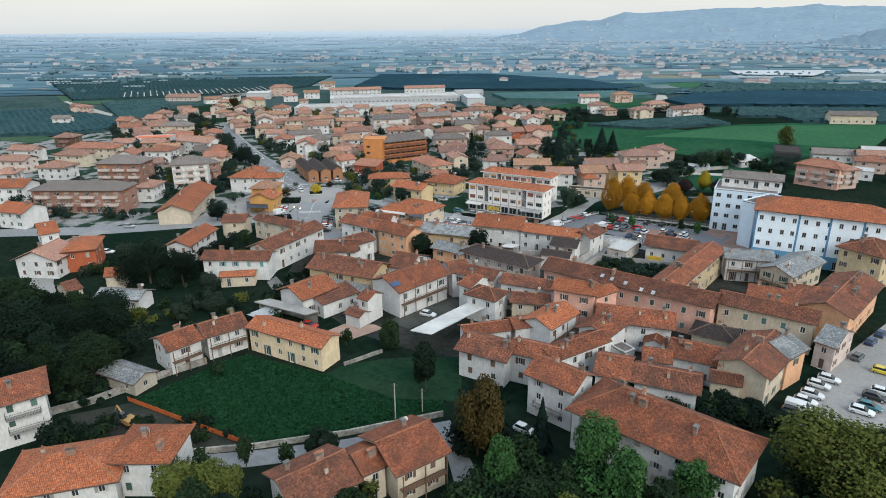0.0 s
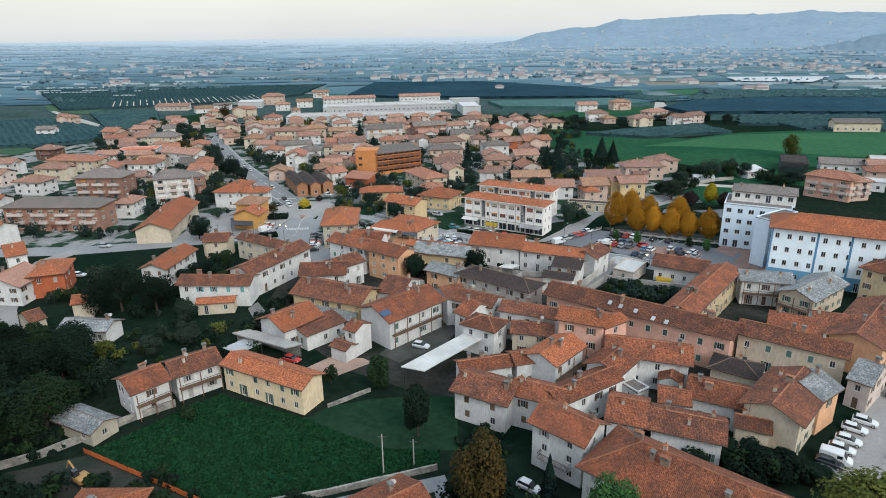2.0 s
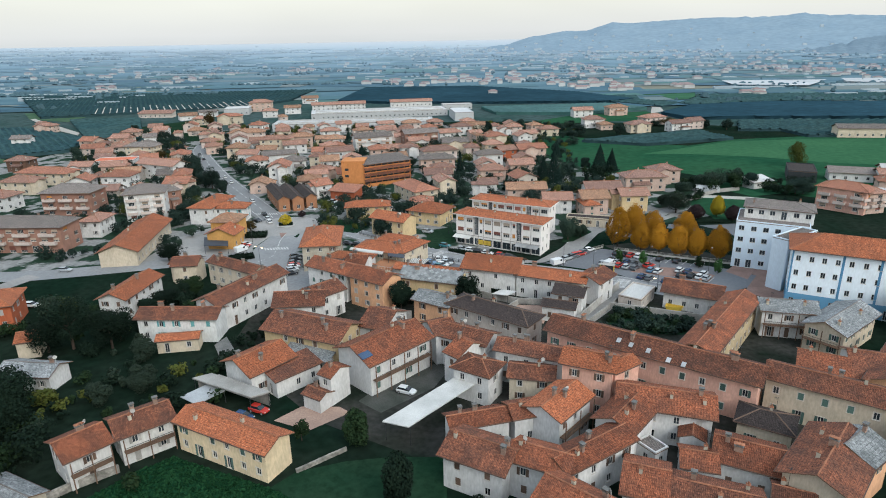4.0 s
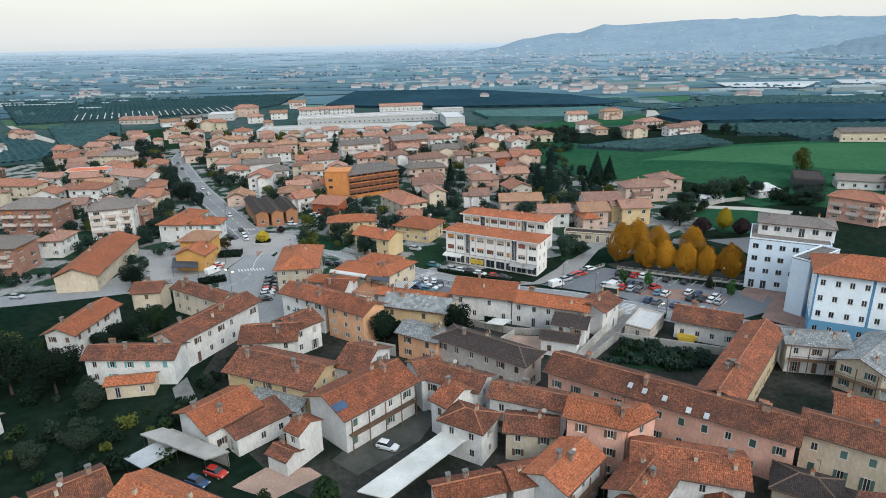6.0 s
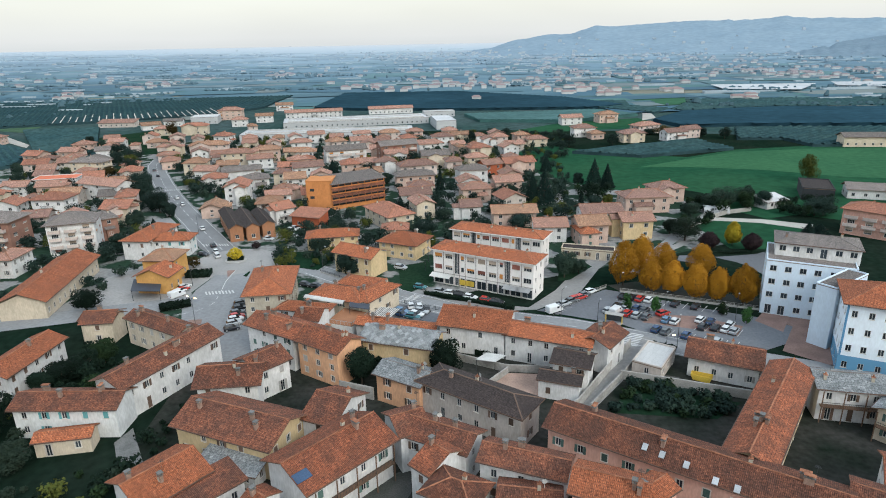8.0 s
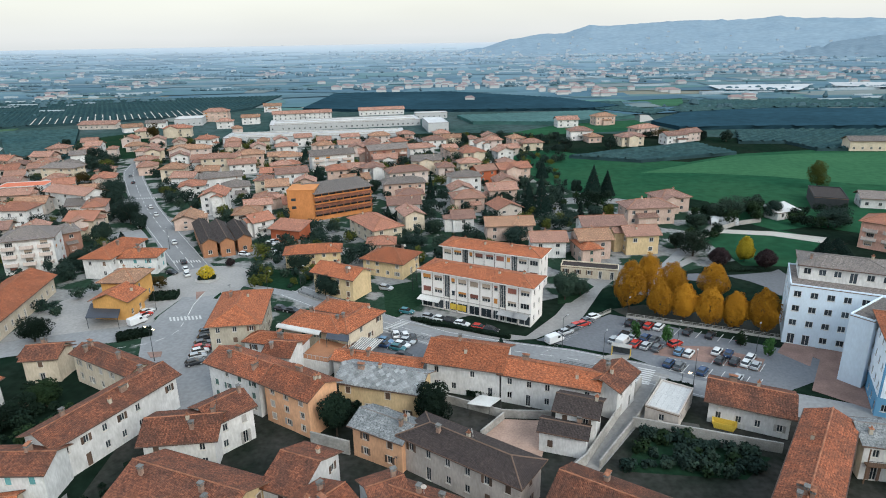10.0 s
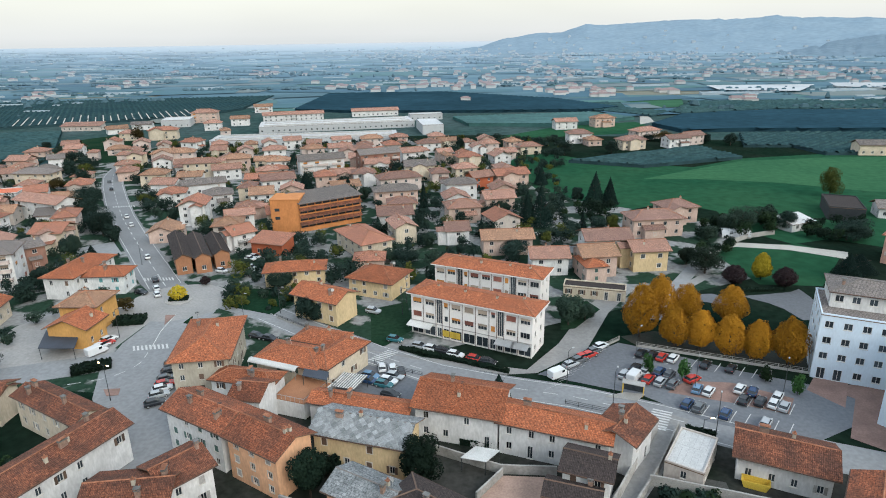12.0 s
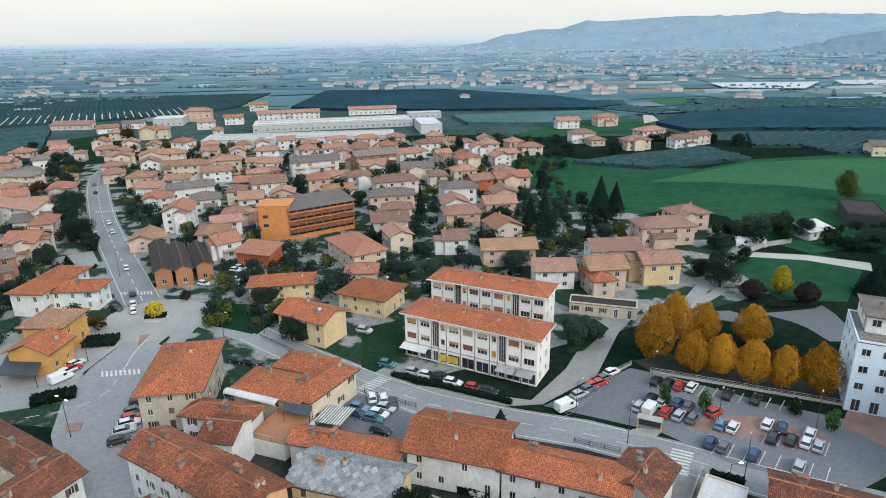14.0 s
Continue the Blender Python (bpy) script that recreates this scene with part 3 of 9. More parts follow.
    if roof == "flat":
        bm = bmesh.new()
        for a in ((-lx, -ly, lx, -ly + 0.25), (-lx, ly - 0.25, lx, ly), (-lx, -ly + 0.25, -lx + 0.25, ly - 0.25), (lx - 0.25, -ly + 0.25, lx, ly - 0.25)):
            box(bm, a[0], a[1], h + 0.19, a[2], a[3], h + 0.5)
        part("parapet", bm, WALL[wall], top)
    elif near:
        for sgn in (-1, 1) if roof != "shed" else (-1,):
            bm = bmesh.new()
            if roof == "gableT":
                tube(bm, (sgn * (lx + 0.06), -ly, h + 0.08), (sgn * (lx + 0.06), ly, h + 0.08), 0.09, 0.09, 6)
            else:
                tube(bm, (-lx, sgn * (ly + 0.06), h + 0.08), (lx, sgn * (ly + 0.06), h + 0.08), 0.09, 0.09, 6)
            part("gutter", bm, gutter_metal, rf)
    if roof not in ("flat", "shed"):
        for i in range(chimneys):
            px, py = rng.uniform(-0.75, 0.75) * lx, rng.uniform(-0.5, 0.5) * ly
            if roof == "gable":
                pz = h + rise * (1 - abs(py) / ly)
            elif roof == "gableT":
                pz = h + rise * (1 - abs(px) / lx)
            else:
                pz = h + min(slope * min(lx - abs(px), ly - abs(py)), rise)
            ch = part("chimney", chimney_mesh(rng.choice((0, 0, 1, 1, 2)) if near else 1), None, rf)
            ch.matrix_basis = pose(px, py, pz + 0.35, 0, 0, rng.choice((0, 90)))
    # --- walls ---
    sh = (h - 0.2) / storeys
    bm = bmesh.new()
    cz, sz = math.cos(radians(yaw)), math.sin(radians(yaw))
    to_eye = (EYE_SIDE - Vector((x, y))).normalized()
    places = []
    sides = (((-wx, -wy), (1, 0), 2 * wx, (0, 1), 0), ((wx, -wy), (0, 1), 2 * wy, (-1, 0), 90), ((wx, wy), (-1, 0), 2 * wx, (0, -1), 180), ((-wx, wy), (0, -1), 2 * wy, (1, 0), -90))
    for (ox, oy), (ux, uy), wlen, (ix, iy), turn in sides:
        outward = Vector((-ix * cz + iy * sz, -ix * sz - iy * cz))
        facing = outward.dot(to_eye) > -0.15
        holes = []
        gable_end = (roof == "gable" and turn in (90, -90)) or (roof == "gableT" and turn in (0, 180))
        bare = blank or (gable_end and near and (rng.random() < 0.55 or not ends))
        if facing and not bare and wlen > 2.6 and wall != "darkwall":
            ww, hh = (2.1, 1.35) if wide else win or (0.95 if near else 1.3, min(1.4, sh * 0.48))
            gap = spacing * (1.25 if wide else 1.0) * (1.0 if near else 1.35)
            count = max(1, int((wlen - 0.8) / gap))
            step = wlen / count
            for s in range(storeys):
                for i in range(count):
                    if rng.random() < (0.0 if win else 0.12 if near else 0.05):
                        continue
                    cx = step * (i + 0.5) + rng.uniform(-0.15, 0.15)
                    zb = 0.2 + sh * s + min(0.95, sh * 0.32)
                    door = s == 0 and near and rng.random() < 0.18
                    a = (cx - ww / 2, 0.1 if door else zb, cx + ww / 2, zb + hh)
                    if a[3] > h - 0.15:
                        a = (a[0], a[1], a[2], h - 0.15)
                    holes.append(a)
                    places.append((ox + ux * cx, oy + uy * cx, a[1], turn, ww, a[3] - a[1], door, s))
            # rows share their heights so that the cut grid stays clean
        zt = wh + (rise * (1 - ov / ly) if roof == "shed" and iy == -1 else 0)
        pierced(bm, (ox, oy, 0), (ux, uy, 0), wlen, -0.6, zt, holes, (ix, iy, 0))
    cap = rise * (1 - ov / (ly if roof == "gable" else lx)) if roof in ("gable", "gableT") else 0
    if roof == "gable":
        for s in (-1, 1):
            t = [bm.verts.new(p) for p in ((s * wx, -wy * s, wh), (s * wx, wy * s, wh), (s * wx, 0, wh + cap))]
            bm.faces.new(t)
    elif roof == "gableT":
        for s in (-1, 1):
            t = [bm.verts.new(p) for p in ((wx * s, s * wy, wh), (-wx * s, s * wy, wh), (0, s * wy, wh + cap))]
            bm.faces.new(t)
    elif roof == "shed":
        z1 = wh + rise * (1 - ov / ly)
        for s in (-1, 1):
            t = [bm.verts.new(p) for p in ((s * wx, -wy, wh), (s * wx, wy, wh), (s * wx, wy, z1))]
            bm.faces.new(t if s > 0 else t[::-1])
    bmesh.ops.remove_doubles(bm, verts=bm.verts[:], dist=0.004)
    part("wall", bm, WALL[wall], top)
    kinds = {"teal": shutter_teal, "green": shutter_green, "brown": shutter_brown, "grey": shutter_grey}
    mat = kinds[shutters] if shutters in kinds else rng.choice((shutter_brown, shutter_brown, shutter_green, shutter_grey))
    for px, py, pz, turn, ww, hh, door, s in places:
        if wide and rng.random() < 0.7:
            key = ("blind", round(ww, 2), round(hh, 2), rng.choice((0, 0, 1, 2, 0)))
            if key not in shutter_cache:
                b2 = bmesh.new()
                drop = hh * 0.62
                box(b2, -ww / 2, 0.05, hh - drop, ww / 2, 0.09, hh)
                shutter_cache[key] = mesh_of("roller_blind", b2, (blind_tan, blind_red, blind_orange)[key[3]])
            blind = shutter_cache[key]
        else:
            blind = None
        w = part("door" if door else "window", window_mesh(ww, hh, 3 if wide else 1, wall in ("pink", "apricot", "cream", "yellow", "warmcream", "yellowcream")), None, top)
        w.matrix_basis = pose(px, py, pz, 0, 0, turn)
        if blind:
            part("roller_blind", blind, None, w)
        if near and not wide and shutters != "none" and rng.random() < 0.62:
            if rng.random() < 0.45:
                one = part("shutter", shutter_mesh(ww - 0.04, hh, mat), None, w)
                one.matrix_basis = pose(0, 0.08, 0)
            else:
                for sgn in (-1, 1):
                    leaf = part("shutter", shutter_mesh(ww / 2, hh, mat), None, w)
                    leaf.matrix_basis = pose(sgn * ww * 0.76, 0, 0)
    turns = sorted(((Vector((math.sin(radians(a)) * cz + math.cos(radians(a)) * sz, math.sin(radians(a)) * sz - math.cos(radians(a)) * cz)).dot(to_eye), a) for a in (0, 90, 180, -90)), reverse=True)
    if gallery:
        turn = turns[0][1] if gallery is True else gallery
        half, deep = (wx, wy) if turn in (0, 180, 360) else (wy, wx)
        long_gallery(top, turn, half * 0.94, deep, 0.2 + sh * (storeys - 1), h)
    if wing is None:
        wing = not near and not wide and name == "house" and rng.random() < 0.62 and storeys > 1
    if wing:
        turn = turns[0][1] if rng.random() < 0.75 else turns[1][1]
        half, deep = (wx, wy) if turn in (0, 180) else (wy, wx)
        house_wing(top, turn, half, deep, h, WALL[wall], TILE[tile], rng)
    for i in range(balconies):
        s = 1 + i % max(1, storeys - 1)
        cols = math.ceil(balconies / max(1, storeys - 1))
        bx = -wx + 2 * wx * ((i // max(1, storeys - 1)) + 0.5) / cols
        balcony(top, bx, -wy, 0.2 + sh * s + 0.05, min(5.5, 2 * wx / cols * 0.72), wide)
    return top


def house_wing(top, turn, half, deep, h, wall_mat, tile_mat, rng):
    """A projecting bay of a villa with its own small gable or lean-to roof, running into the main roof."""
    w = half * rng.uniform(0.36, 0.52)
    out, hh = rng.uniform(1.4, 3.2), h * rng.choice((1.0, 1.0, 0.56))
    off = rng.uniform(-1, 1) * (half - w)
    m = pose(0, 0, 0, 0, 0, turn) @ pose(off, -deep, 0)
    bm = bmesh.new()
    box(bm, -w, -out, -0.5, w, 0.2, hh + 0.02)
    rise, e = 0.40 * (w + 0.5), w + 0.5
    lean = hh < h
    if not lean:
        t = [bm.verts.new(q) for q in ((-w, -out, hh), (w, -out, hh), (0, -out, hh + rise - 0.2))]
        bm.faces.new(t)
    part("wing_wall", bm, wall_mat, top).matrix_basis = m
    bm = bmesh.new()
    if lean:
        z0, z1 = hh + 0.15, hh + 0.15 + 0.3 * (out + 0.6)
        roof_slab(bm, [[(-e, -out - 0.6, z0), (e, -out - 0.6, z0), (e, 0.02, z1), (-e, 0.02, z1)]], [[(-e, 0), (e, 0), (e, out), (-e, out)]], 0.12)
    else:
        y0, y1, z0, z1 = -out - 0.6, deep * 0.75, hh + 0.2 - 0.02, hh + 0.2 + rise
        run = math.hypot(e, rise)
        roof_slab(bm, [[(-e, y1, z0), (-e, y0, z0), (0, y0, z1), (0, y1, z1)], [(e, y0, z0), (e, y1, z0), (0, y1, z1), (0, y0, z1)]],
                  [[(y1, 0), (y0, 0), (y0, run), (y1, run)], [(y0, 0), (y1, 0), (y1, run), (y0, run)]], 0.14)
    part("wing_roof", bm, [tile_mat, eave_wood], top).matrix_basis = m
    ww = part("window", window_mesh(1.3, 1.3, 1), None, top)
    ww.matrix_basis = m @ pose(0, -out - 0.12, max(0.9, hh - 2.2))


def long_gallery(top, turn, half, deep, z, eaves):
    """A timber gallery along a whole storey, with posts up to the eaves."""
    m = pose(0, 0, 0, 0, 0, turn) @ pose(0, -deep, 0)
    bm = bmesh.new()
    box(bm, -half, -1.15, z - 0.14, half, 0.02, z)
    g = part("gallery", bm, eave_wood, top, "brown timber gallery along the upper storey")
    g.matrix_basis = m
    bm = bmesh.new()
    box(bm, -half, -1.15, z + 0.9, half, -1.09, z + 0.97)
    n = int(half * 2 / 0.28)
    for i in range(n + 1):
        x = -half + 2 * half * i / n
        box(bm, x - 0.015, -1.13, z, x + 0.015, -1.1, z + 0.9)
    part("railing", bm, metal_dark, g)
    n = max(2, int(half * 2 / 3.4))
    for i in range(n + 1):
        x = -half + 0.08 + (2 * half - 0.16) * i / n
        bm = bmesh.new()
        box(bm, x - 0.08, -1.14, -0.1, x + 0.08, -0.98, eaves - 0.05)
        part("post", bm, eave_wood, g)


def balcony(top, bx, by, bz, w, solid=False):
    """A slab balcony on the front wall, with a railing of upright bars or a plastered parapet."""
    bm = bmesh.new()
    box(bm, -w / 2, -1.3, -0.16, w / 2, 0.02, 0)
    b = part("balcony", bm, concrete, top)
    b.matrix_basis = pose(bx, by, bz)
    bm = bmesh.new()
    if solid:
        for x0, y0, x1, y1 in ((-w / 2, -1.3, w / 2, -1.18), (-w / 2, -1.18, -w / 2 + 0.12, 0.0), (w / 2 - 0.12, -1.18, w / 2, 0.0)):
            box(bm, x0, y0, 0.0, x1, y1, 1.0)
        part("parapet", bm, WALL["pinkwhite"], b, "pale plastered balcony parapet")
        return
    for x0, y0, x1, y1 in ((-w / 2, -1.3, w / 2, -1.26), (-w / 2, -1.26, -w / 2 + 0.04, 0.0), (w / 2 - 0.04, -1.26, w / 2, 0.0)):
        box(bm, x0, y0, 0.95, x1, y1, 1.0)
        box(bm, x0, y0, 0.08, x1, y1, 0.12)
        n = max(2, int(max(x1 - x0, y1 - y0) / 0.22))
        for k in range(n + 1):
            px, py = x0 + (x1 - x0 - 0.04) * k / n, y0 + (y1 - y0 - 0.04) * k / n
            box(bm, px, py, 0.12, px + 0.03, py + 0.03, 0.95)
    part("railing", bm, metal_dark, b)


def sheet(name, pts, z, mat, label, category, depth=0.0):
    """A flat patch of ground with the given outline, z metres above the soil; depth: its kerb's height below."""
    bm = bmesh.new()
    t = [bm.verts.new((px, py, z)) for px, py in pts]
    f = bm.faces.new(t)
    if f.normal.z < 0:
        f.normal_flip()
    f.normal_update()
    if f.normal.z < 0:
        f.normal_flip()
    bmesh.ops.triangulate(bm, faces=[f])
    if depth:
        for i in range(len(pts)):
            a, b = pts[i], pts[(i + 1) % len(pts)]
            bm.faces.new([bm.verts.new(p) for p in ((*a, z), (*b, z), (*b, z - depth), (*a, z - depth))])
    ob = new(name, mesh_of(name, bm, mat))
    return tagged(ob, label, category, kind="structure")


def ribbon(pts, width):
    """The outline of a strip along a line."""
    left, right = [], []
    for i, p in enumerate(pts):
        a, b = Vector(pts[max(0, i - 1)]), Vector(pts[min(len(pts) - 1, i + 1)])
        d = (b - a).normalized()
        n = Vector((-d.y, d.x)) * width / 2
        left.append((p[0] + n.x, p[1] + n.y))
        right.append((p[0] - n.x, p[1] - n.y))
    return left + right[::-1]


def ribbon_sheet(name, pts, width, z, mat, label, category):
    out = ribbon(pts, width)
    k = len(pts)
    bm = bmesh.new()
    v = [bm.verts.new((px, py, z)) for px, py in out]
    for i in range(k - 1):
        bm.faces.new((v[i + 1], v[i], v[2 * k - 1 - i], v[2 * k - 2 - i]))
    ob = new(name, mesh_of(name, bm, mat))
    return tagged(ob, label, category, kind="structure")


# ---- ground ----
def ground_height(r):
    """Flat under the town; the far plain is raised so its rim fits the camera's horizon."""
    return 0.0 if r < 1500 else 62.0 * ((r - 1500) / 3300) ** 1.3


def plain_material(name):
    """The soil of gardens near the town; farther out strips of field in the blue-green of netted orchards."""
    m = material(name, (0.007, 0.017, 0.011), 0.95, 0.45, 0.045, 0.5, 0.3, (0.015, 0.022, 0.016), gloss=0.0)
    return m


def painted_haze(m, colour, glow):
    """Haze painted into base colour and glow by distance north: blue over the plain, milky lavender at the rim."""
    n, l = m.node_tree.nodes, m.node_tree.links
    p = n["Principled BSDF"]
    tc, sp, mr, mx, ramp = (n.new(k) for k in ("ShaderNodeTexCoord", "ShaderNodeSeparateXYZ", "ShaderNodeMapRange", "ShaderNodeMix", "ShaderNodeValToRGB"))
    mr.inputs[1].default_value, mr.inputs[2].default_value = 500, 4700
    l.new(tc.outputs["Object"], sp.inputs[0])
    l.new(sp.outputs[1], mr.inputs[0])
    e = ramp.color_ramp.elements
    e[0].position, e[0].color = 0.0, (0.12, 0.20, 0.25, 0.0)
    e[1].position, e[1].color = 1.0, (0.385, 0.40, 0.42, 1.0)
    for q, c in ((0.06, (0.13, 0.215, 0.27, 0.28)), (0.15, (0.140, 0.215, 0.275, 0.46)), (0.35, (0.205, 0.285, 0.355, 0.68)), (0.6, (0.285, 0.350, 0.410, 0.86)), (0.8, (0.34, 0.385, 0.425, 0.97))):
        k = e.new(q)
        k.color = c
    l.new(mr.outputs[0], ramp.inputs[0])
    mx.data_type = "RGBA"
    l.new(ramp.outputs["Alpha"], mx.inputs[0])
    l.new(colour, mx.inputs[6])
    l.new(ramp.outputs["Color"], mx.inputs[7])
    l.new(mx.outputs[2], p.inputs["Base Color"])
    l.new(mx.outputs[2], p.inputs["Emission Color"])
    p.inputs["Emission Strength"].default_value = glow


far_haze = bpy.data.materials.new("far_plain")
far_haze.use_nodes = True
fn, fl = far_haze.node_tree.nodes, far_haze.node_tree.links
fb = fn["Principled BSDF"]
fb.inputs["Roughness"].default_value = 1.0
fb.inputs["Specular IOR Level"].default_value = 0.0
ftc = fn.new("ShaderNodeTexCoord")
fmap = fn.new("ShaderNodeMapping")
fmap.inputs["Scale"].default_value = (0.0035, 0.012, 0.0)
fmap.inputs["Rotation"].default_value = (0, 0, radians(-7))
fl.new(ftc.outputs["Object"], fmap.inputs[0])
fno = fn.new("ShaderNodeTexNoise")
fno.inputs["Scale"].default_value, fno.inputs["Detail"].default_value, fno.inputs["Roughness"].default_value = 1.0, 7.0, 0.7
fl.new(fmap.outputs[0], fno.inputs["Vector"])
framp = fn.new("ShaderNodeValToRGB")
el2 = framp.color_ramp.elements
el2[0].position, el2[0].color = 0.36, (0.030, 0.062, 0.080, 1)
el2[1].position, el2[1].color = 0.70, (0.17, 0.21, 0.225, 1)
for p, c in ((0.47, (0.050, 0.092, 0.110, 1)), (0.56, (0.080, 0.125, 0.135, 1)), (0.63, (0.095, 0.135, 0.125, 1))):
    e = el2.new(p)
    e.color = c
fl.new(fno.outputs[0], framp.inputs[0])
painted_haze(far_haze, framp.outputs[0], 0.26)

bm = bmesh.new()
rings = [0, 60, 150, 300, 500, 800, 1150, 1500, 1900, 2400, 3000, 3600, 4200, 4750]
prev = None
for r in rings:
    if r == 0:
        cur = [bm.verts.new((0, 60, 0))]
    else:
        cur = [bm.verts.new((r * math.cos(2 * math.pi * i / 72), 60 + r * math.sin(2 * math.pi * i / 72), ground_height(r))) for i in range(72)]
    if prev:
        for i in range(72):
            if len(prev) == 1:
                bm.faces.new((prev[0], cur[i], cur[(i + 1) % 72]))
            else:
                f = bm.faces.new((prev[i], cur[i], cur[(i + 1) % 72], prev[(i + 1) % 72]))
                f.material_index = 1 if r > 800 else 2 if r > 500 else 0
    prev = cur
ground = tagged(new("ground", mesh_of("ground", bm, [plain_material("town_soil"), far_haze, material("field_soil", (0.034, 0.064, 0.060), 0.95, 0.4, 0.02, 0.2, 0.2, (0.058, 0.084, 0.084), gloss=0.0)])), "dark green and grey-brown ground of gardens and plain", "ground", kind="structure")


# ---- yards and gardens of the newer quarter ----
yards = material("yards", (0.215, 0.215, 0.212), 0.95, 0.35, 0.13, 0.8, 0.1, (0.022, 0.042, 0.028), gloss=0.0)
for node in yards.node_tree.nodes:
    if node.bl_idname == "ShaderNodeMapRange" and abs(node.inputs[2].default_value - 0.68) < 0.01:
        node.inputs[1].default_value, node.inputs[2].default_value = 0.46, 0.53
bm = bmesh.new()
quarter = [(-330, 300), (-215, 205), (-140, 190), (-100, 205), (-40, 196), (40, 232), (105, 262), (112, 320), (72, 352), (60, 420), (48, 500), (-20, 545), (-175, 545), (-215, 500), (-258, 450), (-272, 402), (-318, 380)]
bm.faces.new([bm.verts.new((px, py, 0.015)) for px, py in quarter])
tagged(new("yards", mesh_of("yards", bm, yards)), "grey paved yards and small dark gardens between the houses", "yards", kind="structure")


# ---- far hills ----
def hill_range(dist, profile, mat, seed, label, houses=0):
    """A wooded ridge at the edge of the plain. profile: bearing in degrees from north and height in metres at 4700 m,
    rescaled to keep its outline in the camera's view.
    """
    bm = bmesh.new()
    rng = random.Random(seed)
    b0, b1 = profile[0][0], profile[-1][0]
    n = 150
    rows = []
    for i in range(n + 1):
        b = b0 + (b1 - b0) * i / n
        for (pa, ha), (pb, hb) in zip(profile, profile[1:]):
            if pa <= b <= pb:
                z = ha + (hb - ha) * (b - pa) / (pb - pa)
        z = 67 + (z - 67) * dist / 4700
        z += noise.noise((b * 1.7, seed, 0)) * 5 + noise.noise((b * 7, seed, 3)) * 2.5 + rng.uniform(-0.6, 0.9)
        s, c = math.sin(radians(b)), math.cos(radians(b))
        col = []
        for k in range(7):
            f = k / 6
            d = dist - 700 * (1 - f)
            foot = ground_height(d) - 3
            zz = foot + (max(z, foot + 1) - foot) * f ** 1.25 + (noise.noise((b * 2, f * 4, seed)) * 7 * math.sin(math.pi * f))
            col.append(bm.verts.new((d * s, d * c, zz)))
        rows.append(col)
    for i in range(n):
        for k in range(6):
            bm.faces.new((rows[i][k], rows[i + 1][k], rows[i + 1][k + 1], rows[i][k + 1]))
    spots = bmesh.new()
    for i in range(houses):
        q = rng.choice(rows)[rng.choice((1, 1, 2, 2, 3, 4))].co
        w = rng.uniform(3, 8)
        qx, qy = q.x + rng.uniform(-15, 15), q.y + rng.uniform(-40, 20)
        box(spots, qx - w, qy - 4, q.z - 8, qx + w, qy + 4, q.z + rng.uniform(4, 8))
    if houses:
        tagged(new("far_village", mesh_of("far_village", spots, hill_house)), "tiny pale houses scattered on the hazy hillside", "village", kind="stuff")
    else:
        spots.free()
    ob = new("backdrop", mesh_of("backdrop", bm, mat, True))
    return tagged(ob, label, "hills", kind="structure")


# Haze painted into a blue-grey base colour and a faint own glow.
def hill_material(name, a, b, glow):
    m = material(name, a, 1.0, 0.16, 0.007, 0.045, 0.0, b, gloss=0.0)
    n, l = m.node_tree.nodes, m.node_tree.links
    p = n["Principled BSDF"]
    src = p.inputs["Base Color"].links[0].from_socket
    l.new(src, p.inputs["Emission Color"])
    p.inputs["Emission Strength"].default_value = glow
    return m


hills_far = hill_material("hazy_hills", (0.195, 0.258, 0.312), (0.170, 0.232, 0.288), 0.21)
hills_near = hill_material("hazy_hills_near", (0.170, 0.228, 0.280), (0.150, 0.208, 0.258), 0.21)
hill_house = hill_material("hill_house_hazed", (0.29, 0.33, 0.37), (0.25, 0.30, 0.345), 0.26)
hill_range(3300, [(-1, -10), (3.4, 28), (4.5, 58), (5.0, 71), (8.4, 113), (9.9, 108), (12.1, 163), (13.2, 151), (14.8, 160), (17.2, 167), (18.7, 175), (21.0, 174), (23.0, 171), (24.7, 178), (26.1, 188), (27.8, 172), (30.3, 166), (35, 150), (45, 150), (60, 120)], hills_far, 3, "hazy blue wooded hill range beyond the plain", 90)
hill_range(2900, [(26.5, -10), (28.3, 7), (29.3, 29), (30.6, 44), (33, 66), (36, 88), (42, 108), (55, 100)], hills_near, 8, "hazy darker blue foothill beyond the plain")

# ---- houses ----
house(-36.4, 108.5, -25.0, 21.3, 7.1, 5.6, "gable", "warmcream", "orange", 2, 1, chimneys=2, shutters="green", slope=0.40, ends=False)
house(-60.2, 104.1, 50.6, 7.9, 8.9, 5.5, "gable", "white", "rust", 2, 2, gallery=True)
house(-53.4, 110.9, 42.4, 10.1, 8.6, 5.5, "gable", "white", "brown", 2, 3, chimneys=3, gallery=True)
house(-66.6, 95.3, 67.3, 6.0, 11.0, 2.6, "gableT", "beige", "stone", 1, 4, name="stone_shed", chimneys=0, shutters="none")
house(-87.3, 131.4, -5.6, 12.9, 7.0, 3.5, "gable", "white", "stone", 1, 5, name="cottage")
house(-104.6, 135.4, 55.3, 4.0, 8.0, 3.5, "gable", "cream", "brown", 1, 6, name="shed", chimneys=0, shutters="none")
house(-97.3, 145.0, 21.2, 5.3, 7.0, 4.0, "gable", "cream", "orange", 1, 7, name="shed", chimneys=0, shutters="none")
house(-79.4, 77.8, 38.1, 16.0, 11.0, 8.5, "hip", "white", "rust", 3, 8, chimneys=3, balconies=4)
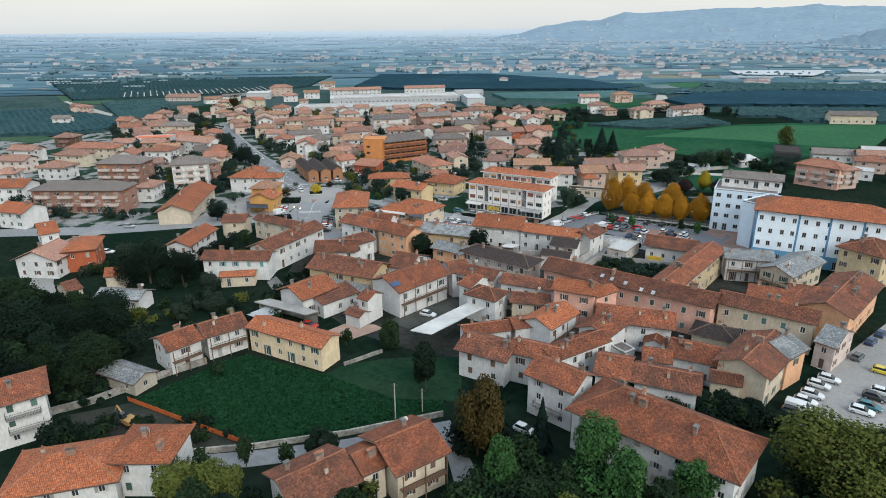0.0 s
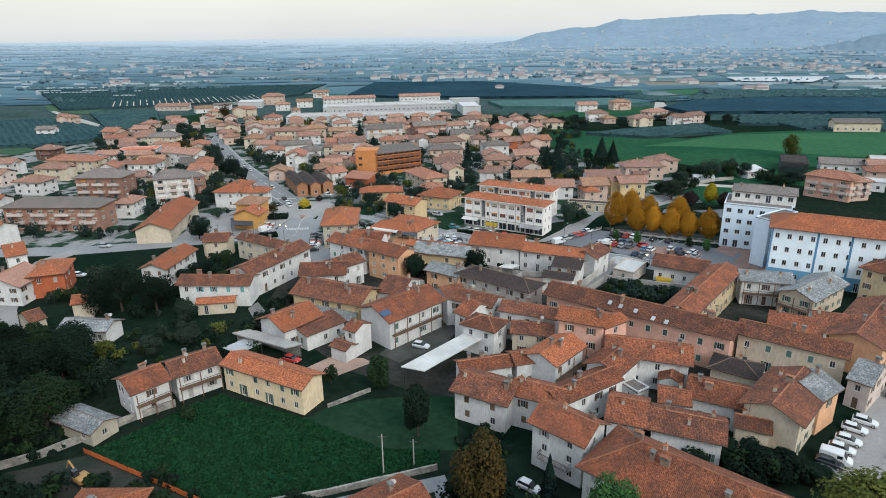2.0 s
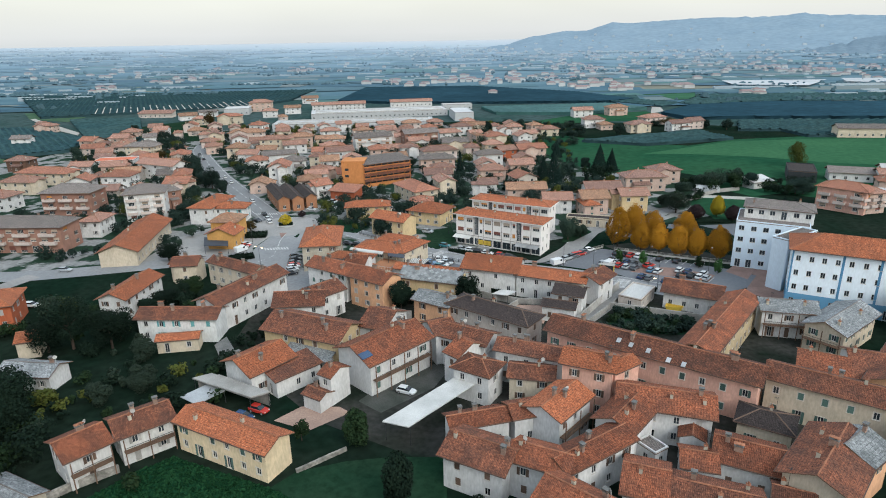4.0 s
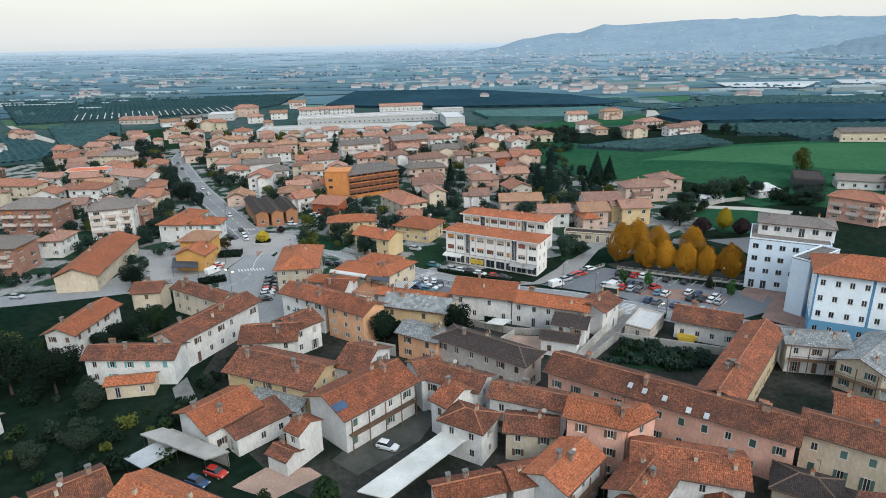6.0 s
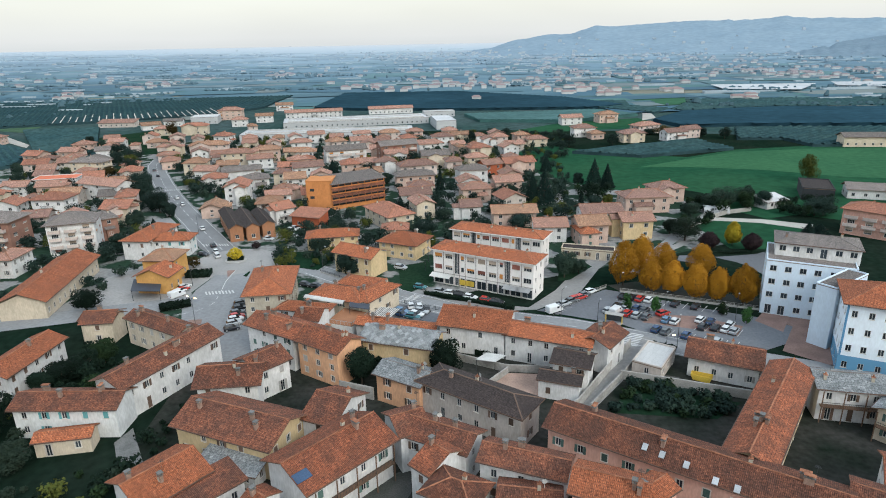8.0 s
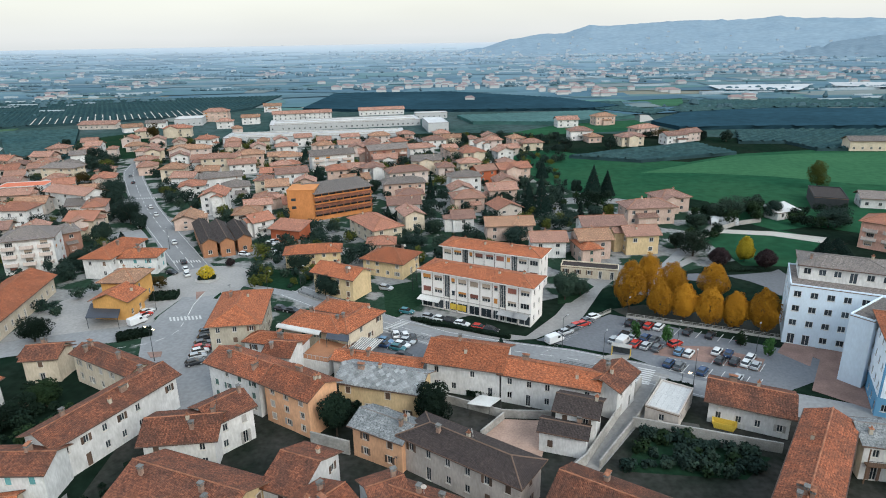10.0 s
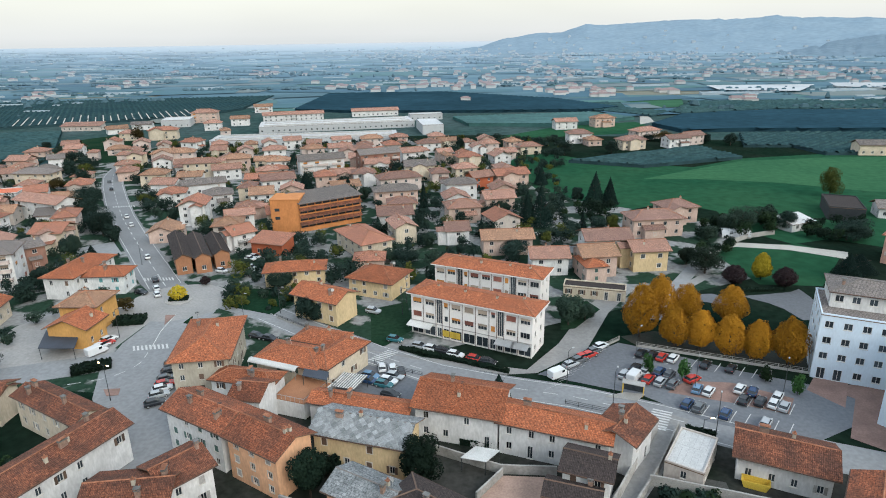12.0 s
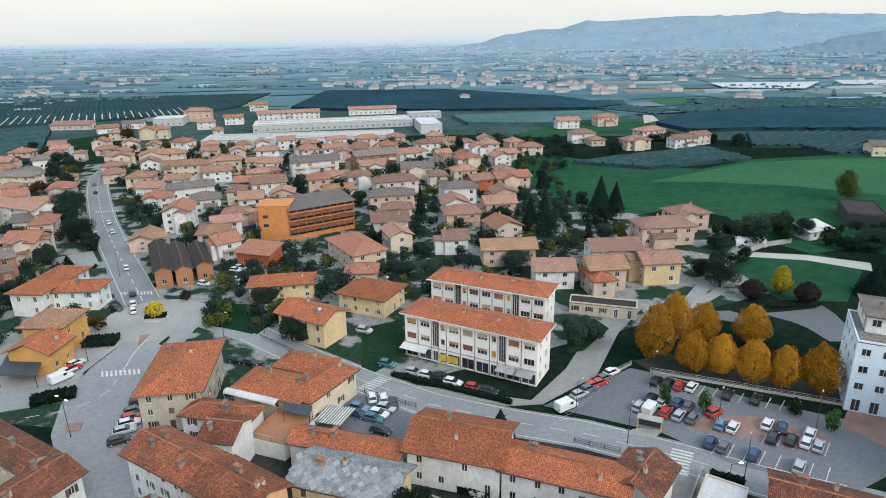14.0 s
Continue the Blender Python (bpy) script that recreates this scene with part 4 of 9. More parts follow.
house(-47.1, 68.4, 2.7, 10.3, 9.8, 6.5, "hip", "white", "orange", 2, 9, chimneys=2)
house(-57.6, 63.9, 18.5, 16.2, 11.8, 5.5, "hip", "white", "orange", 2, 10, chimneys=2)
house(-7.8, 70.7, 38.1, 10.0, 11.9, 6.0, "gable", "cream", "rust", 2, 11, gallery=True)
house(-20.5, 63.8, 41.7, 11.1, 10.9, 5.0, "gable", "white", "brown", 2, 12, chimneys=3, gallery=True)
house(-13.6, 67.7, 38.8, 4.2, 7.4, 5.5, "gable", "cream", "rust", 2, 13)
house(33.0, 75.7, -38.6, 27.7, 13.4, 7.5, "hip", "white", "rust", 3, 14, chimneys=5, slope=0.55, shutters="grey")
house(18.4, 89.0, -39.0, 10.6, 8.2, 8.0, "gable", "white", "rust", 3, 15, chimneys=2, slope=0.52, shutters="grey", balconies=1)
house(5.9, 102.8, -26.5, 11.7, 9.2, 6.0, "gable", "white", "brown", 2, 16, chimneys=3)
house(15.1, 100.8, -23.2, 9.8, 7.1, 6.5, "gable", "white", "rust", 2, 17)
house(22.7, 103.0, 36.0, 15.7, 6.2, 6.5, "gable", "white", "rust", 2, 18, chimneys=3)
house(30.2, 112.3, 52.1, 10.0, 8.0, 6.5, "gable", "white", "rust", 2, 19, chimneys=3)
house(38.2, 117.0, -15.4, 16.9, 9.5, 6.5, "gable", "white", "rust", 2, 20, chimneys=3)
house(19.5, 115.7, 50.4, 11.6, 8.1, 6.8, "gable", "white", "orange", 2, 21, chimneys=2, gallery=360)
house(26.5, 124.9, -21.9, 10.5, 7.9, 10.0, "gable", "pink", "orange", 3, 22, chimneys=2)
house(31.8, 125.0, 35.9, 7.4, 5.0, 9.0, "gable", "pink", "orange", 3, 23)
house(5.1, 113.1, 17.4, 11.2, 5.7, 5.0, "gable", "white", "rust", 1, 24, chimneys=3)
house(13.7, 115.3, 17.6, 7.0, 6.1, 5.5, "gable", "white", "rust", 1, 25)
house(16.0, 128.1, -9.0, 9.5, 6.9, 5.5, "gable", "cream", "brown", 2, 26)
house(5.5, 128.6, -29.4, 9.0, 7.3, 6.5, "hip", "white", "brown", 2, 27)
house(16.1, 134.6, -20.7, 14.0, 6.9, 7.0, "gable", "white", "brown", 2, 28, chimneys=3)
house(2.9, 135.7, -43.0, 4.6, 9.1, 6.5, "gable", "white", "rust", 2, 29)
house(40.0, 133.8, -32.6, 42.9, 9.7, 8.0, "gable", "pink", "brown", 2, 30, chimneys=5, shutters="green", spacing=3.6)
house(59.3, 147.0, 53.3, 35.5, 8.0, 7.5, "gable", "yellow", "rust", 2, 31, chimneys=5)
house(68.2, 120.8, -32.4, 20.6, 8.5, 7.5, "gable", "cream", "brown", 2, 32, chimneys=3)
house(54.8, 114.3, -29.1, 9.6, 7.3, 4.5, "hip", "cream", "dark", 1, 33)
house(47.5, 104.1, -24.5, 10.5, 9.2, 5.0, "gable", "white", "rust", 1, 34, chimneys=2)
house(41.6, 111.8, -21.1, 4.5, 6.8, 4.0, "gableT", "white", "rust", 1, 241, name="lean_to", chimneys=0, shutters="none")
house(33.8, 108.1, -56.2, 4.1, 3.1, 3.4, "flat", "white", "grey", 1, 242, name="shed", chimneys=0, shutters="none")
house(39.5, 103.3, -13.4, 5.9, 6.4, 4.5, "gable", "white", "rust", 1, 35)
house(57.6, 100.1, 48.2, 17.1, 10.5, 7.0, "gable", "cream", "brown", 2, 36, chimneys=3)
house(38.9, 94.0, -19.7, 12.3, 8.5, 5.0, "gable", "white", "brown", 1, 37, chimneys=3)
house(30.0, 97.9, -18.5, 7.0, 9.9, 5.0, "gable", "white", "rust", 1, 38)
house(50.2, 95.3, -21.6, 5.9, 5.3, 4.5, "gable", "cream", "brown", 1, 39)
house(62.9, 103.7, 38.2, 7.9, 9.0, 7.0, "gable", "apricot", "stone", 2, 40)
house(77.8, 110.7, -46.4, 4.4, 11.0, 5.5, "gable", "pinkwhite", "stone", 2, 41)
house(88.9, 129.6, 47.5, 27.0, 11.3, 7.0, "gable", "apricot", "brown", 2, 42, chimneys=5)
house(81.6, 130.4, -18.2, 9.2, 13.6, 6.0, "gable", "white", "brown", 2, 43)
house(73.0, 131.5, -27.0, 9.2, 9.0, 6.0, "gable", "white", "rust", 2, 44)
house(110.4, 156.4, -53.0, 12.5, 14.0, 9.5, "hip", "yellow", "brown", 3, 45, chimneys=3)
house(78.1, 157.4, -11.3, 13.0, 8.5, 6.5, "gable", "white", "stone", 2, 46, chimneys=2, gallery=True)
house(87.7, 151.6, 39.8, 19.0, 9.7, 6.0, "gable", "cream", "stone", 2, 47, chimneys=2, gallery=True)
house(-55.3, 168.3, 65.3, 26.2, 9.1, 7.0, "gable", "white", "brown", 2, 48, chimneys=5)
house(-65.3, 153.7, 0.6, 20.1, 7.9, 6.0, "gable", "whiteteal", "brown", 2, 49, chimneys=3, shutters="teal")
house(-63.5, 147.3, 11.2, 9.9, 4.5, 3.0, "gable", "cream", "orange", 1, 50, name="garden_shed", chimneys=0)
house(-38.7, 162.5, 6.5, 13.1, 10.4, 6.0, "gable", "white", "brown", 2, 51, chimneys=3)
house(-34.0, 167.5, 47.9, 8.7, 9.0, 6.5, "gable", "white", "brown", 2, 52)
house(-31.8, 146.8, -21.2, 21.1, 12.0, 6.0, "gable", "yellowcream", "brown", 2, 53, chimneys=3)
house(-30.4, 141.1, -16.1, 11.8, 9.0, 3.0, "shed", "white", "stone", 1, 54, name="lean_to", chimneys=0, shutters="none")
house(-16.2, 151.0, -22.6, 7.4, 12.0, 6.0, "gable", "white", "brown", 2, 55)
house(-39.9, 133.2, 52.7, 11.8, 11.0, 5.0, "gable", "white", "orange", 1, 56, chimneys=3)
house(-32.7, 131.9, 47.9, 11.4, 6.0, 3.8, "shed", "white", "brown", 1, 57, name="lean_to", chimneys=0, shutters="none")
house(-14.1, 136.9, 48.0, 18.0, 12.2, 7.0, "gable", "white", "rust", 2, 59, chimneys=3, gallery=360)
house(-2.8, 144.7, 27.0, 6.1, 8.4, 7.0, "gable", "white", "brown", 2, 60)
house(3.4, 141.5, -27.0, 12.5, 7.8, 6.8, "gable", "white", "brown", 2, 243, chimneys=2)
house(-22.8, 127.0, -31.2, 3.7, 5.8, 6.0, "gable", "white", "rust", 2, 61)
house(-25.5, 123.8, -30.4, 5.1, 4.2, 3.0, "gable", "white", "brown", 1, 62)
house(9.5, 155.2, -35.0, 23.5, 8.3, 6.5, "hip", "greycream", "dark", 2, 64, chimneys=2, shutters="brown")
house(-33.6, 180.7, -30.9, 15.5, 8.7, 8.0, "gable", "white", "rust", 3, 65, chimneys=3)
house(-21.3, 173.2, -32.8, 12.9, 9.0, 8.0, "gable", "apricot", "rust", 3, 66, chimneys=3)
house(-28.5, 188.6, -9.9, 6.8, 8.0, 7.0, "gable", "white", "rust", 2, 67)
house(-43.4, 208.0, 98.0, 21.0, 12.6, 8.0, "hip", "beige", "orange", 3, 68, chimneys=2)
house(-31.9, 196.2, -13.5, 14.2, 6.3, 5.5, "hip", "white", "orange", 2, 69, chimneys=2)
house(-15.9, 205.9, 58.9, 14.6, 7.5, 5.5, "hip", "cream", "orange", 2, 70, chimneys=2)
house(-24.3, 204.9, -19.3, 16.0, 9.7, 5.5, "hip", "cream", "orange", 2, 71, chimneys=2)
house(-20.4, 213.2, -20.5, 12.1, 7.7, 5.5, "hip", "yellowcream", "orange", 2, 72, chimneys=2)
house(-8.2, 187.9, -15.5, 20.2, 5.7, 4.5, "gable", "white", "orange", 1, 73, chimneys=2)
house(-6.0, 177.4, -17.0, 17.6, 9.5, 6.5, "gable", "yellowcream", "stone", 2, 74, chimneys=2)
house(-4.2, 162.6, -29.7, 11.4, 7.7, 6.0, "gable", "apricot", "stone", 2, 75, chimneys=2)
house(10.7, 186.4, -17.2, 16.8, 12.6, 6.5, "gable", "white", "orange", 2, 76, chimneys=2, shutters="none", ends=False)
house(26.3, 178.7, -20.7, 19.8, 8.4, 6.2, "gable", "white", "orange", 2, 77, chimneys=2, shutters="none", ends=False)
house(37.3, 177.1, 52.1, 10.0, 8.2, 6.3, "gable", "white", "brown", 2, 78, chimneys=3, shutters="none", ends=False)
house(29.5, 167.8, -22.2, 8.4, 7.4, 6.0, "gable", "white", "dark", 2, 79)
house(26.3, 163.8, -19.3, 8.9, 5.1, 4.0, "gable", "white", "dark", 1, 80)
house(62.0, 172.3, -26.0, 15.1, 10.5, 4.5, "gable", "white", "brown", 1, 81, chimneys=3)
house(48.1, 174.5, -33.6, 6.1, 10.8, 3.0, "flat", "greycream", "white", 1, 82, name="garage", chimneys=0, shutters="none")
house(-23.9, 236.6, -29.7, 15.7, 10.0, 6.3, "gable", "yellowcream", "orange", 2, 83, chimneys=2)
house(-11.4, 253.3, -24.5, 15.4, 12.9, 5.0, "hip", "yellowcream", "orange", 2, 84, chimneys=2)
house(-37.4, 261.8, 8.5, 18.8, 9.0, 4.5, "hip", "yellowcream", "orange", 2, 85, chimneys=2)
house(-16.4, 272.0, 3.1, 10.4, 9.0, 3.8, "hip", "peach", "orange", 1, 86, near=False)
house(-20.5, 290.1, -57.3, 22.6, 12.7, 5.5, "hip", "cream", "orange", 2, 87, near=False)
house(-65.6, 296.7, 44.0, 9.7, 11.0, 5.5, "gable", "white", "orange", 2, 93, near=False, balconies=1)
house(-51.3, 288.2, -18.5, 13.6, 9.0, 4.5, "shed", "redwall", "orange", 1, 94, near=False)
house(-93.1, 329.5, 8.2, 11.4, 14.0, 8.0, "gableT", "white", "orange", 3, 95, near=False)
house(-108.7, 380.3, 25.6, 21.0, 10.0, 5.0, "gable", "white", "grey", 1, 96, name="farm_shed", near=False, chimneys=0)
house(-81.4, 223.2, -5.3, 11.1, 9.0, 5.2, "gableT", "gasyellow", "orange", 1, 97, name="shop_building", shutters="none")
house(-83.7, 233.0, -2.0, 11.1, 11.0, 7.0, "hip", "gasyellow", "lightbrown", 2, 98, name="shop_building", shutters="none")
house(-111.3, 220.3, 99.6, 38.6, 13.3, 4.8, "gable", "cream", "orange", 1, 99, name="hall", shutters="none")
house(-100.5, 259.3, -4.8, 10.7, 21.1, 6.5, "hip", "white", "orange", 2, 100, chimneys=2)
house(-91.6, 256.8, 2.4, 14.4, 9.0, 5.5, "hip", "whiteteal", "orange", 2, 101, chimneys=2, shutters="teal")
house(-63.5, 185.9, -30.1, 20.1, 6.4, 6.5, "gable", "cream", "brown", 2, 102, chimneys=3, gallery=True)
house(-80.7, 191.6, -3.2, 9.2, 6.2, 5.5, "gable", "cream", "brown", 2, 103)
house(-87.3, 171.4, 86.2, 18.8, 8.8, 5.5, "gable", "white", "orange", 2, 104, chimneys=2)
house(-80.5, 191.4, 7.6, 8.1, 8.6, 5.5, "gable", "cream", "brown", 2, 105)
house(-153.4, 221.4, 1.2, 37.6, 13.0, 9.0, "hip", "brick", "grey", 3, 106, name="apartment_building", wide=True, balconies=8)
house(-162.5, 267.7, 0.7, 22.4, 14.0, 10.0, "hip", "brick", "grey", 3, 107, name="apartment_building", near=False, wide=True, balconies=6)
house(-128.1, 261.4, 19.7, 16.5, 14.0, 11.0, "hip", "white", "grey", 4, 108, name="apartment_building", wide=True, balconies=9)
house(-116.1, 160.6, 21.1, 9.9, 13.0, 6.5, "hip", "redwall", "orange", 2, 109)
house(-123.4, 154.5, -2.2, 13.9, 12.0, 5.5, "gableT", "white", "clay", 2, 110)
house(-137.3, 174.8, 42.3, 5.9, 12.0, 6.5, "gable", "white", "orange", 2, 111)
house(-212.7, 306.5, -6.1, 17.8, 12.0, 6.0, "hip", "cream", "clay", 2, 112, near=False)
house(-214.0, 327.4, -7.0, 30.0, 12.0, 6.0, "hip", "cream", "orange", 2, 113, near=False, balconies=1)
house(-201.6, 275.8, -5.5, 15.4, 12.0, 6.0, "hip", "white", "clay", 2, 114, near=False)
house(-190.6, 233.3, 1.2, 14.3, 12.0, 7.0, "gable", "white", "orange", 2, 115, chimneys=2)
house(-233.1, 291.2, -3.8, 16.1, 11.0, 6.0, "gable", "pinkwhite", "clay", 2, 116, near=False)
house(-168.0, 313.2, 0.4, 15.7, 12.0, 7.0, "hip", "white", "orange", 2, 117, near=False, balconies=1)
house(-159.1, 339.5, -22.8, 27.6, 12.0, 7.5, "gable", "white", "clay", 3, 118, near=False)
house(-130.4, 296.7, 0.6, 12.2, 12.0, 7.0, "gable", "cream", "orange", 2, 119, near=False)
house(-136.0, 238.4, 1.2, 9.0, 12.0, 6.0, "hip", "white", "clay", 2, 120)
house(-254.8, 434.8, -11.9, 13.1, 12.0, 6.0, "gable", "peach", "orange", 2, 121, near=False, balconies=1)
house(-239.5, 446.6, -0.7, 13.5, 12.0, 6.0, "gable", "peach", "clay", 2, 122, near=False)
house(-200.5, 399.5, -6.5, 21.0, 11.0, 7.5, "hip", "cream", "grey", 3, 123, near=False)
house(-199.6, 366.6, 12.1, 22.0, 12.0, 5.0, "flat", "white", "redsheet", 1, 124, near=False)
house(-253.2, 362.5, 0.0, 13.6, 11.0, 6.0, "hip", "woodwall", "brown", 2, 125, near=False, balconies=1)
house(-249.0, 319.9, -6.9, 17.5, 11.0, 6.0, "gable", "white", "clay", 2, 126, near=False)
house(-164.8, 200.6, -12.4, 13.3, 12.0, 6.0, "gable", "white", "orange", 2, 127, chimneys=2)
house(-215.8, 261.4, 15.4, 10.3, 12.0, 6.0, "hip", "white", "clay", 2, 128, chimneys=2)
house(-139.7, 398.2, 7.4, 13.7, 12.0, 6.5, "hip", "cream", "lightbrown", 2, 129, near=False, balconies=1)
house(-124.9, 377.0, -3.5, 13.0, 11.0, 6.0, "gable", "white", "clay", 2, 130, near=False)
house(-115.9, 362.0, 15.8, 12.6, 11.0, 5.0, "hip", "white", "orange", 2, 131, near=False)
house(-152.7, 452.8, 12.6, 25.3, 11.0, 8.0, "hip", "pinkwhite", "lightbrown", 3, 132, near=False)
house(-121.9, 416.5, 10.5, 20.3, 11.0, 8.5, "hip", "cream", "clay", 3, 133, near=False)
house(-108.6, 413.8, 21.8, 15.7, 11.0, 5.5, "gable", "white", "clay", 2, 134, near=False)
house(-108.5, 430.8, 15.8, 16.1, 11.0, 8.0, "hip", "peach", "lightbrown", 2, 135, near=False)
house(-92.5, 354.3, 20.3, 13.2, 12.0, 6.0, "hip", "white", "grey", 2, 136, near=False)
house(-83.4, 368.1, 6.5, 8.4, 12.0, 6.0, "hip", "cream", "brown", 2, 137, near=False)
house(-73.2, 354.5, 14.1, 11.1, 12.0, 6.0, "gable", "white", "lightbrown", 2, 138, near=False)
house(-59.4, 419.4, 20.5, 25.4, 12.0, 9.0, "gable", "white", "grey", 3, 139, name="apartment_building", near=False, wide=True, balconies=6)
house(-30.1, 434.9, 23.9, 24.6, 12.0, 9.0, "gable", "brick", "grey", 3, 140, name="apartment_building", near=False, wide=True, balconies=8)
house(-85.9, 432.9, 9.9, 13.5, 11.0, 6.0, "hip", "white", "lightbrown", 2, 141, near=False, balconies=1)
house(-73.3, 381.5, 21.9, 16.8, 12.0, 6.5, "gable", "white", "brown", 2, 142, near=False)
house(-52.0, 390.5, 14.2, 11.1, 12.0, 6.0, "hip", "peach", "orange", 2, 143, near=False)
house(-40.0, 375.1, 21.3, 14.5, 11.0, 4.0, "gable", "pinkwhite", "lightbrown", 1, 144, name="cottage", near=False)
house(-33.3, 395.8, 12.9, 12.4, 11.0, 6.0, "hip", "white", "brown", 2, 145, near=False, balconies=1)
house(-14.8, 381.5, 18.6, 21.5, 12.0, 6.5, "hip", "pinkwhite", "brown", 2, 146, near=False)
house(-5.9, 408.4, 9.3, 16.9, 12.0, 7.0, "gable", "cream", "grey", 2, 147, near=False)
house(-14.4, 354.4, 12.1, 20.3, 11.0, 6.5, "hip", "peach", "grey", 2, 148, near=False)
house(-12.1, 319.8, 9.3, 14.4, 12.0, 5.5, "gable", "white", "brown", 2, 149, near=False, balconies=1)
house(-42.4, 512.4, 13.2, 15.7, 11.0, 6.0, "hip", "pinkwhite", "lightbrown", 2, 150, near=False)
house(-95.8, 509.0, 17.4, 12.7, 11.0, 6.0, "gable", "white", "clay", 2, 151, near=False)
house(-97.9, 471.1, 16.5, 14.9, 11.0, 6.0, "hip", "white", "clay", 2, 152, near=False)
house(-119.4, 494.6, 14.8, 8.9, 11.0, 6.0, "hip", "cream", "lightbrown", 2, 153, near=False)
house(-140.8, 497.1, 20.2, 10.8, 11.0, 6.0, "hip", "pinkwhite", "clay", 2, 154, near=False)
house(-160.6, 501.6, -12.2, 12.9, 12.0, 7.0, "hip", "white", "orange", 2, 155, near=False)
house(-74.0, 473.3, 29.3, 12.3, 11.0, 6.0, "hip", "pinkwhite", "lightbrown", 2, 156, near=False)
house(-58.3, 476.1, 16.3, 15.5, 11.0, 6.0, "gable", "white", "clay", 2, 157, near=False, balconies=1)
house(-300.8, 621.7, 1.9, 34.1, 12.0, 4.0, "shed", "greycream", "clay", 1, 158, name="farm_shed", near=False, chimneys=0)
house(-260.2, 598.3, 35.1, 17.1, 12.0, 4.0, "gable", "white", "lightbrown", 1, 159, name="farm_shed", near=False, chimneys=0)
house(-212.8, 667.8, 7.5, 24.0, 14.0, 9.0, "hip", "peach", "clay", 3, 160, name="apartment_building", near=False, wide=True)
house(-206.5, 563.2, 10.2, 22.1, 11.0, 7.0, "hip", "cream", "orange", 2, 161, near=False, balconies=1)
house(-159.9, 564.3, 23.4, 8.4, 12.0, 6.0, "hip", "pinkwhite", "lightbrown", 2, 162, near=False)
house(-249.0, 477.2, 6.8, 13.6, 11.0, 6.0, "hip", "peach", "clay", 2, 163, near=False)
house(-213.5, 476.4, 18.3, 6.9, 10.0, 5.0, "hip", "pinkwhite", "clay", 1, 164, near=False)
house(-224.5, 455.7, 25.0, 9.8, 11.0, 5.0, "gable", "white", "grey", 1, 165, near=False)
house(-203.0, 410.9, 43.8, 13.0, 12.0, 7.0, "hip", "cream", "grey", 3, 166, near=False)
house(-178.8, 364.2, 25.4, 10.2, 12.0, 6.0, "gable", "white", "orange", 2, 167, near=False)
house(-158.0, 350.2, 4.0, 10.2, 11.0, 6.0, "gable", "pinkwhite", "lightbrown", 2, 168, near=False)
house(-151.0, 331.7, 14.7, 14.2, 11.0, 4.0, "gable", "white", "grey", 1, 169, near=False)
house(-130.7, 297.5, 30.3, 13.0, 12.0, 7.0, "hip", "pinkwhite", "clay", 3, 170, near=False)
house(-126.1, 276.9, 42.0, 7.4, 12.0, 8.0, "hip", "brick", "grey", 3, 171, near=False)
house(-189.7, 466.6, 15.5, 7.5, 10.0, 5.0, "hip", "pinkwhite", "clay", 1, 172, near=False)
house(-91.3, 534.0, 6.2, 129.0, 28.0, 5.0, "flat", "whitesheet", "whitesheet", 1, 173, name="factory_hall", near=False, chimneys=0)
house(-82.2, 613.8, 12.5, 125.5, 34.0, 5.0, "flat", "whitesheet", "whitesheet", 1, 174, name="factory_hall", near=False, chimneys=0)
house(-228.6, 643.6, 12.9, 23.8, 25.0, 6.0, "flat", "whitesheet", "white", 1, 175, name="factory_hall", near=False, chimneys=0)
house(-4.4, 586.5, 9.5, 16.3, 40.0, 7.0, "flat", "whitesheet", "whitesheet", 1, 176, name="factory_hall", near=False, chimneys=0)
house(-131.9, 668.7, 15.1, 55.8, 12.0, 6.0, "gable", "white", "clay", 2, 177, near=False, balconies=1)
house(-181.1, 746.5, 15.0, 19.6, 12.0, 6.0, "gable", "white", "lightbrown", 2, 178, near=False)
house(-3.0, 488.1, 10.9, 16.3, 11.0, 6.0, "hip", "white", "brown", 2, 179, near=False)
house(1.6, 519.4, 11.1, 12.2, 11.0, 6.0, "hip", "peach", "clay", 2, 180, near=False)
house(28.0, 287.1, 3.6, 18.1, 11.0, 5.5, "gable", "peach", "lightbrown", 2, 181, near=False, balconies=1)
house(39.1, 268.0, 0.6, 12.7, 11.0, 5.5, "gable", "white", "clay", 2, 182, near=False)
house(59.9, 282.3, 4.0, 16.3, 12.0, 6.5, "gable", "white", "brown", 2, 183, near=False)
house(53.1, 266.5, 6.7, 12.0, 12.0, 6.5, "gable", "peach", "lightbrown", 2, 184, near=False)
house(50.8, 261.6, 9.2, 7.4, 11.0, 5.0, "hip", "peach", "orange", 2, 185)
house(69.7, 270.3, 5.2, 12.5, 11.0, 6.5, "gable", "yellowcream", "clay", 2, 186, near=False)
house(83.2, 305.4, 6.3, 20.3, 12.0, 6.5, "hip", "peach", "brown", 2, 187, near=False)
house(97.4, 322.3, 13.7, 14.8, 12.0, 6.0, "hip", "peach", "brown", 2, 188, near=False)
house(100.0, 517.6, 5.9, 17.6, 12.0, 6.5, "hip", "white", "brown", 2, 189, near=False, balconies=1)
house(106.8, 505.4, 11.8, 11.1, 11.0, 4.0, "hip", "peach", "lightbrown", 1, 190, near=False)
house(127.7, 489.5, 14.8, 18.0, 12.0, 6.0, "hip", "cream", "brown", 2, 191, near=False)
house(149.1, 530.0, 25.9, 21.5, 12.0, 6.0, "hip", "pinkwhite", "clay", 2, 192, near=False)
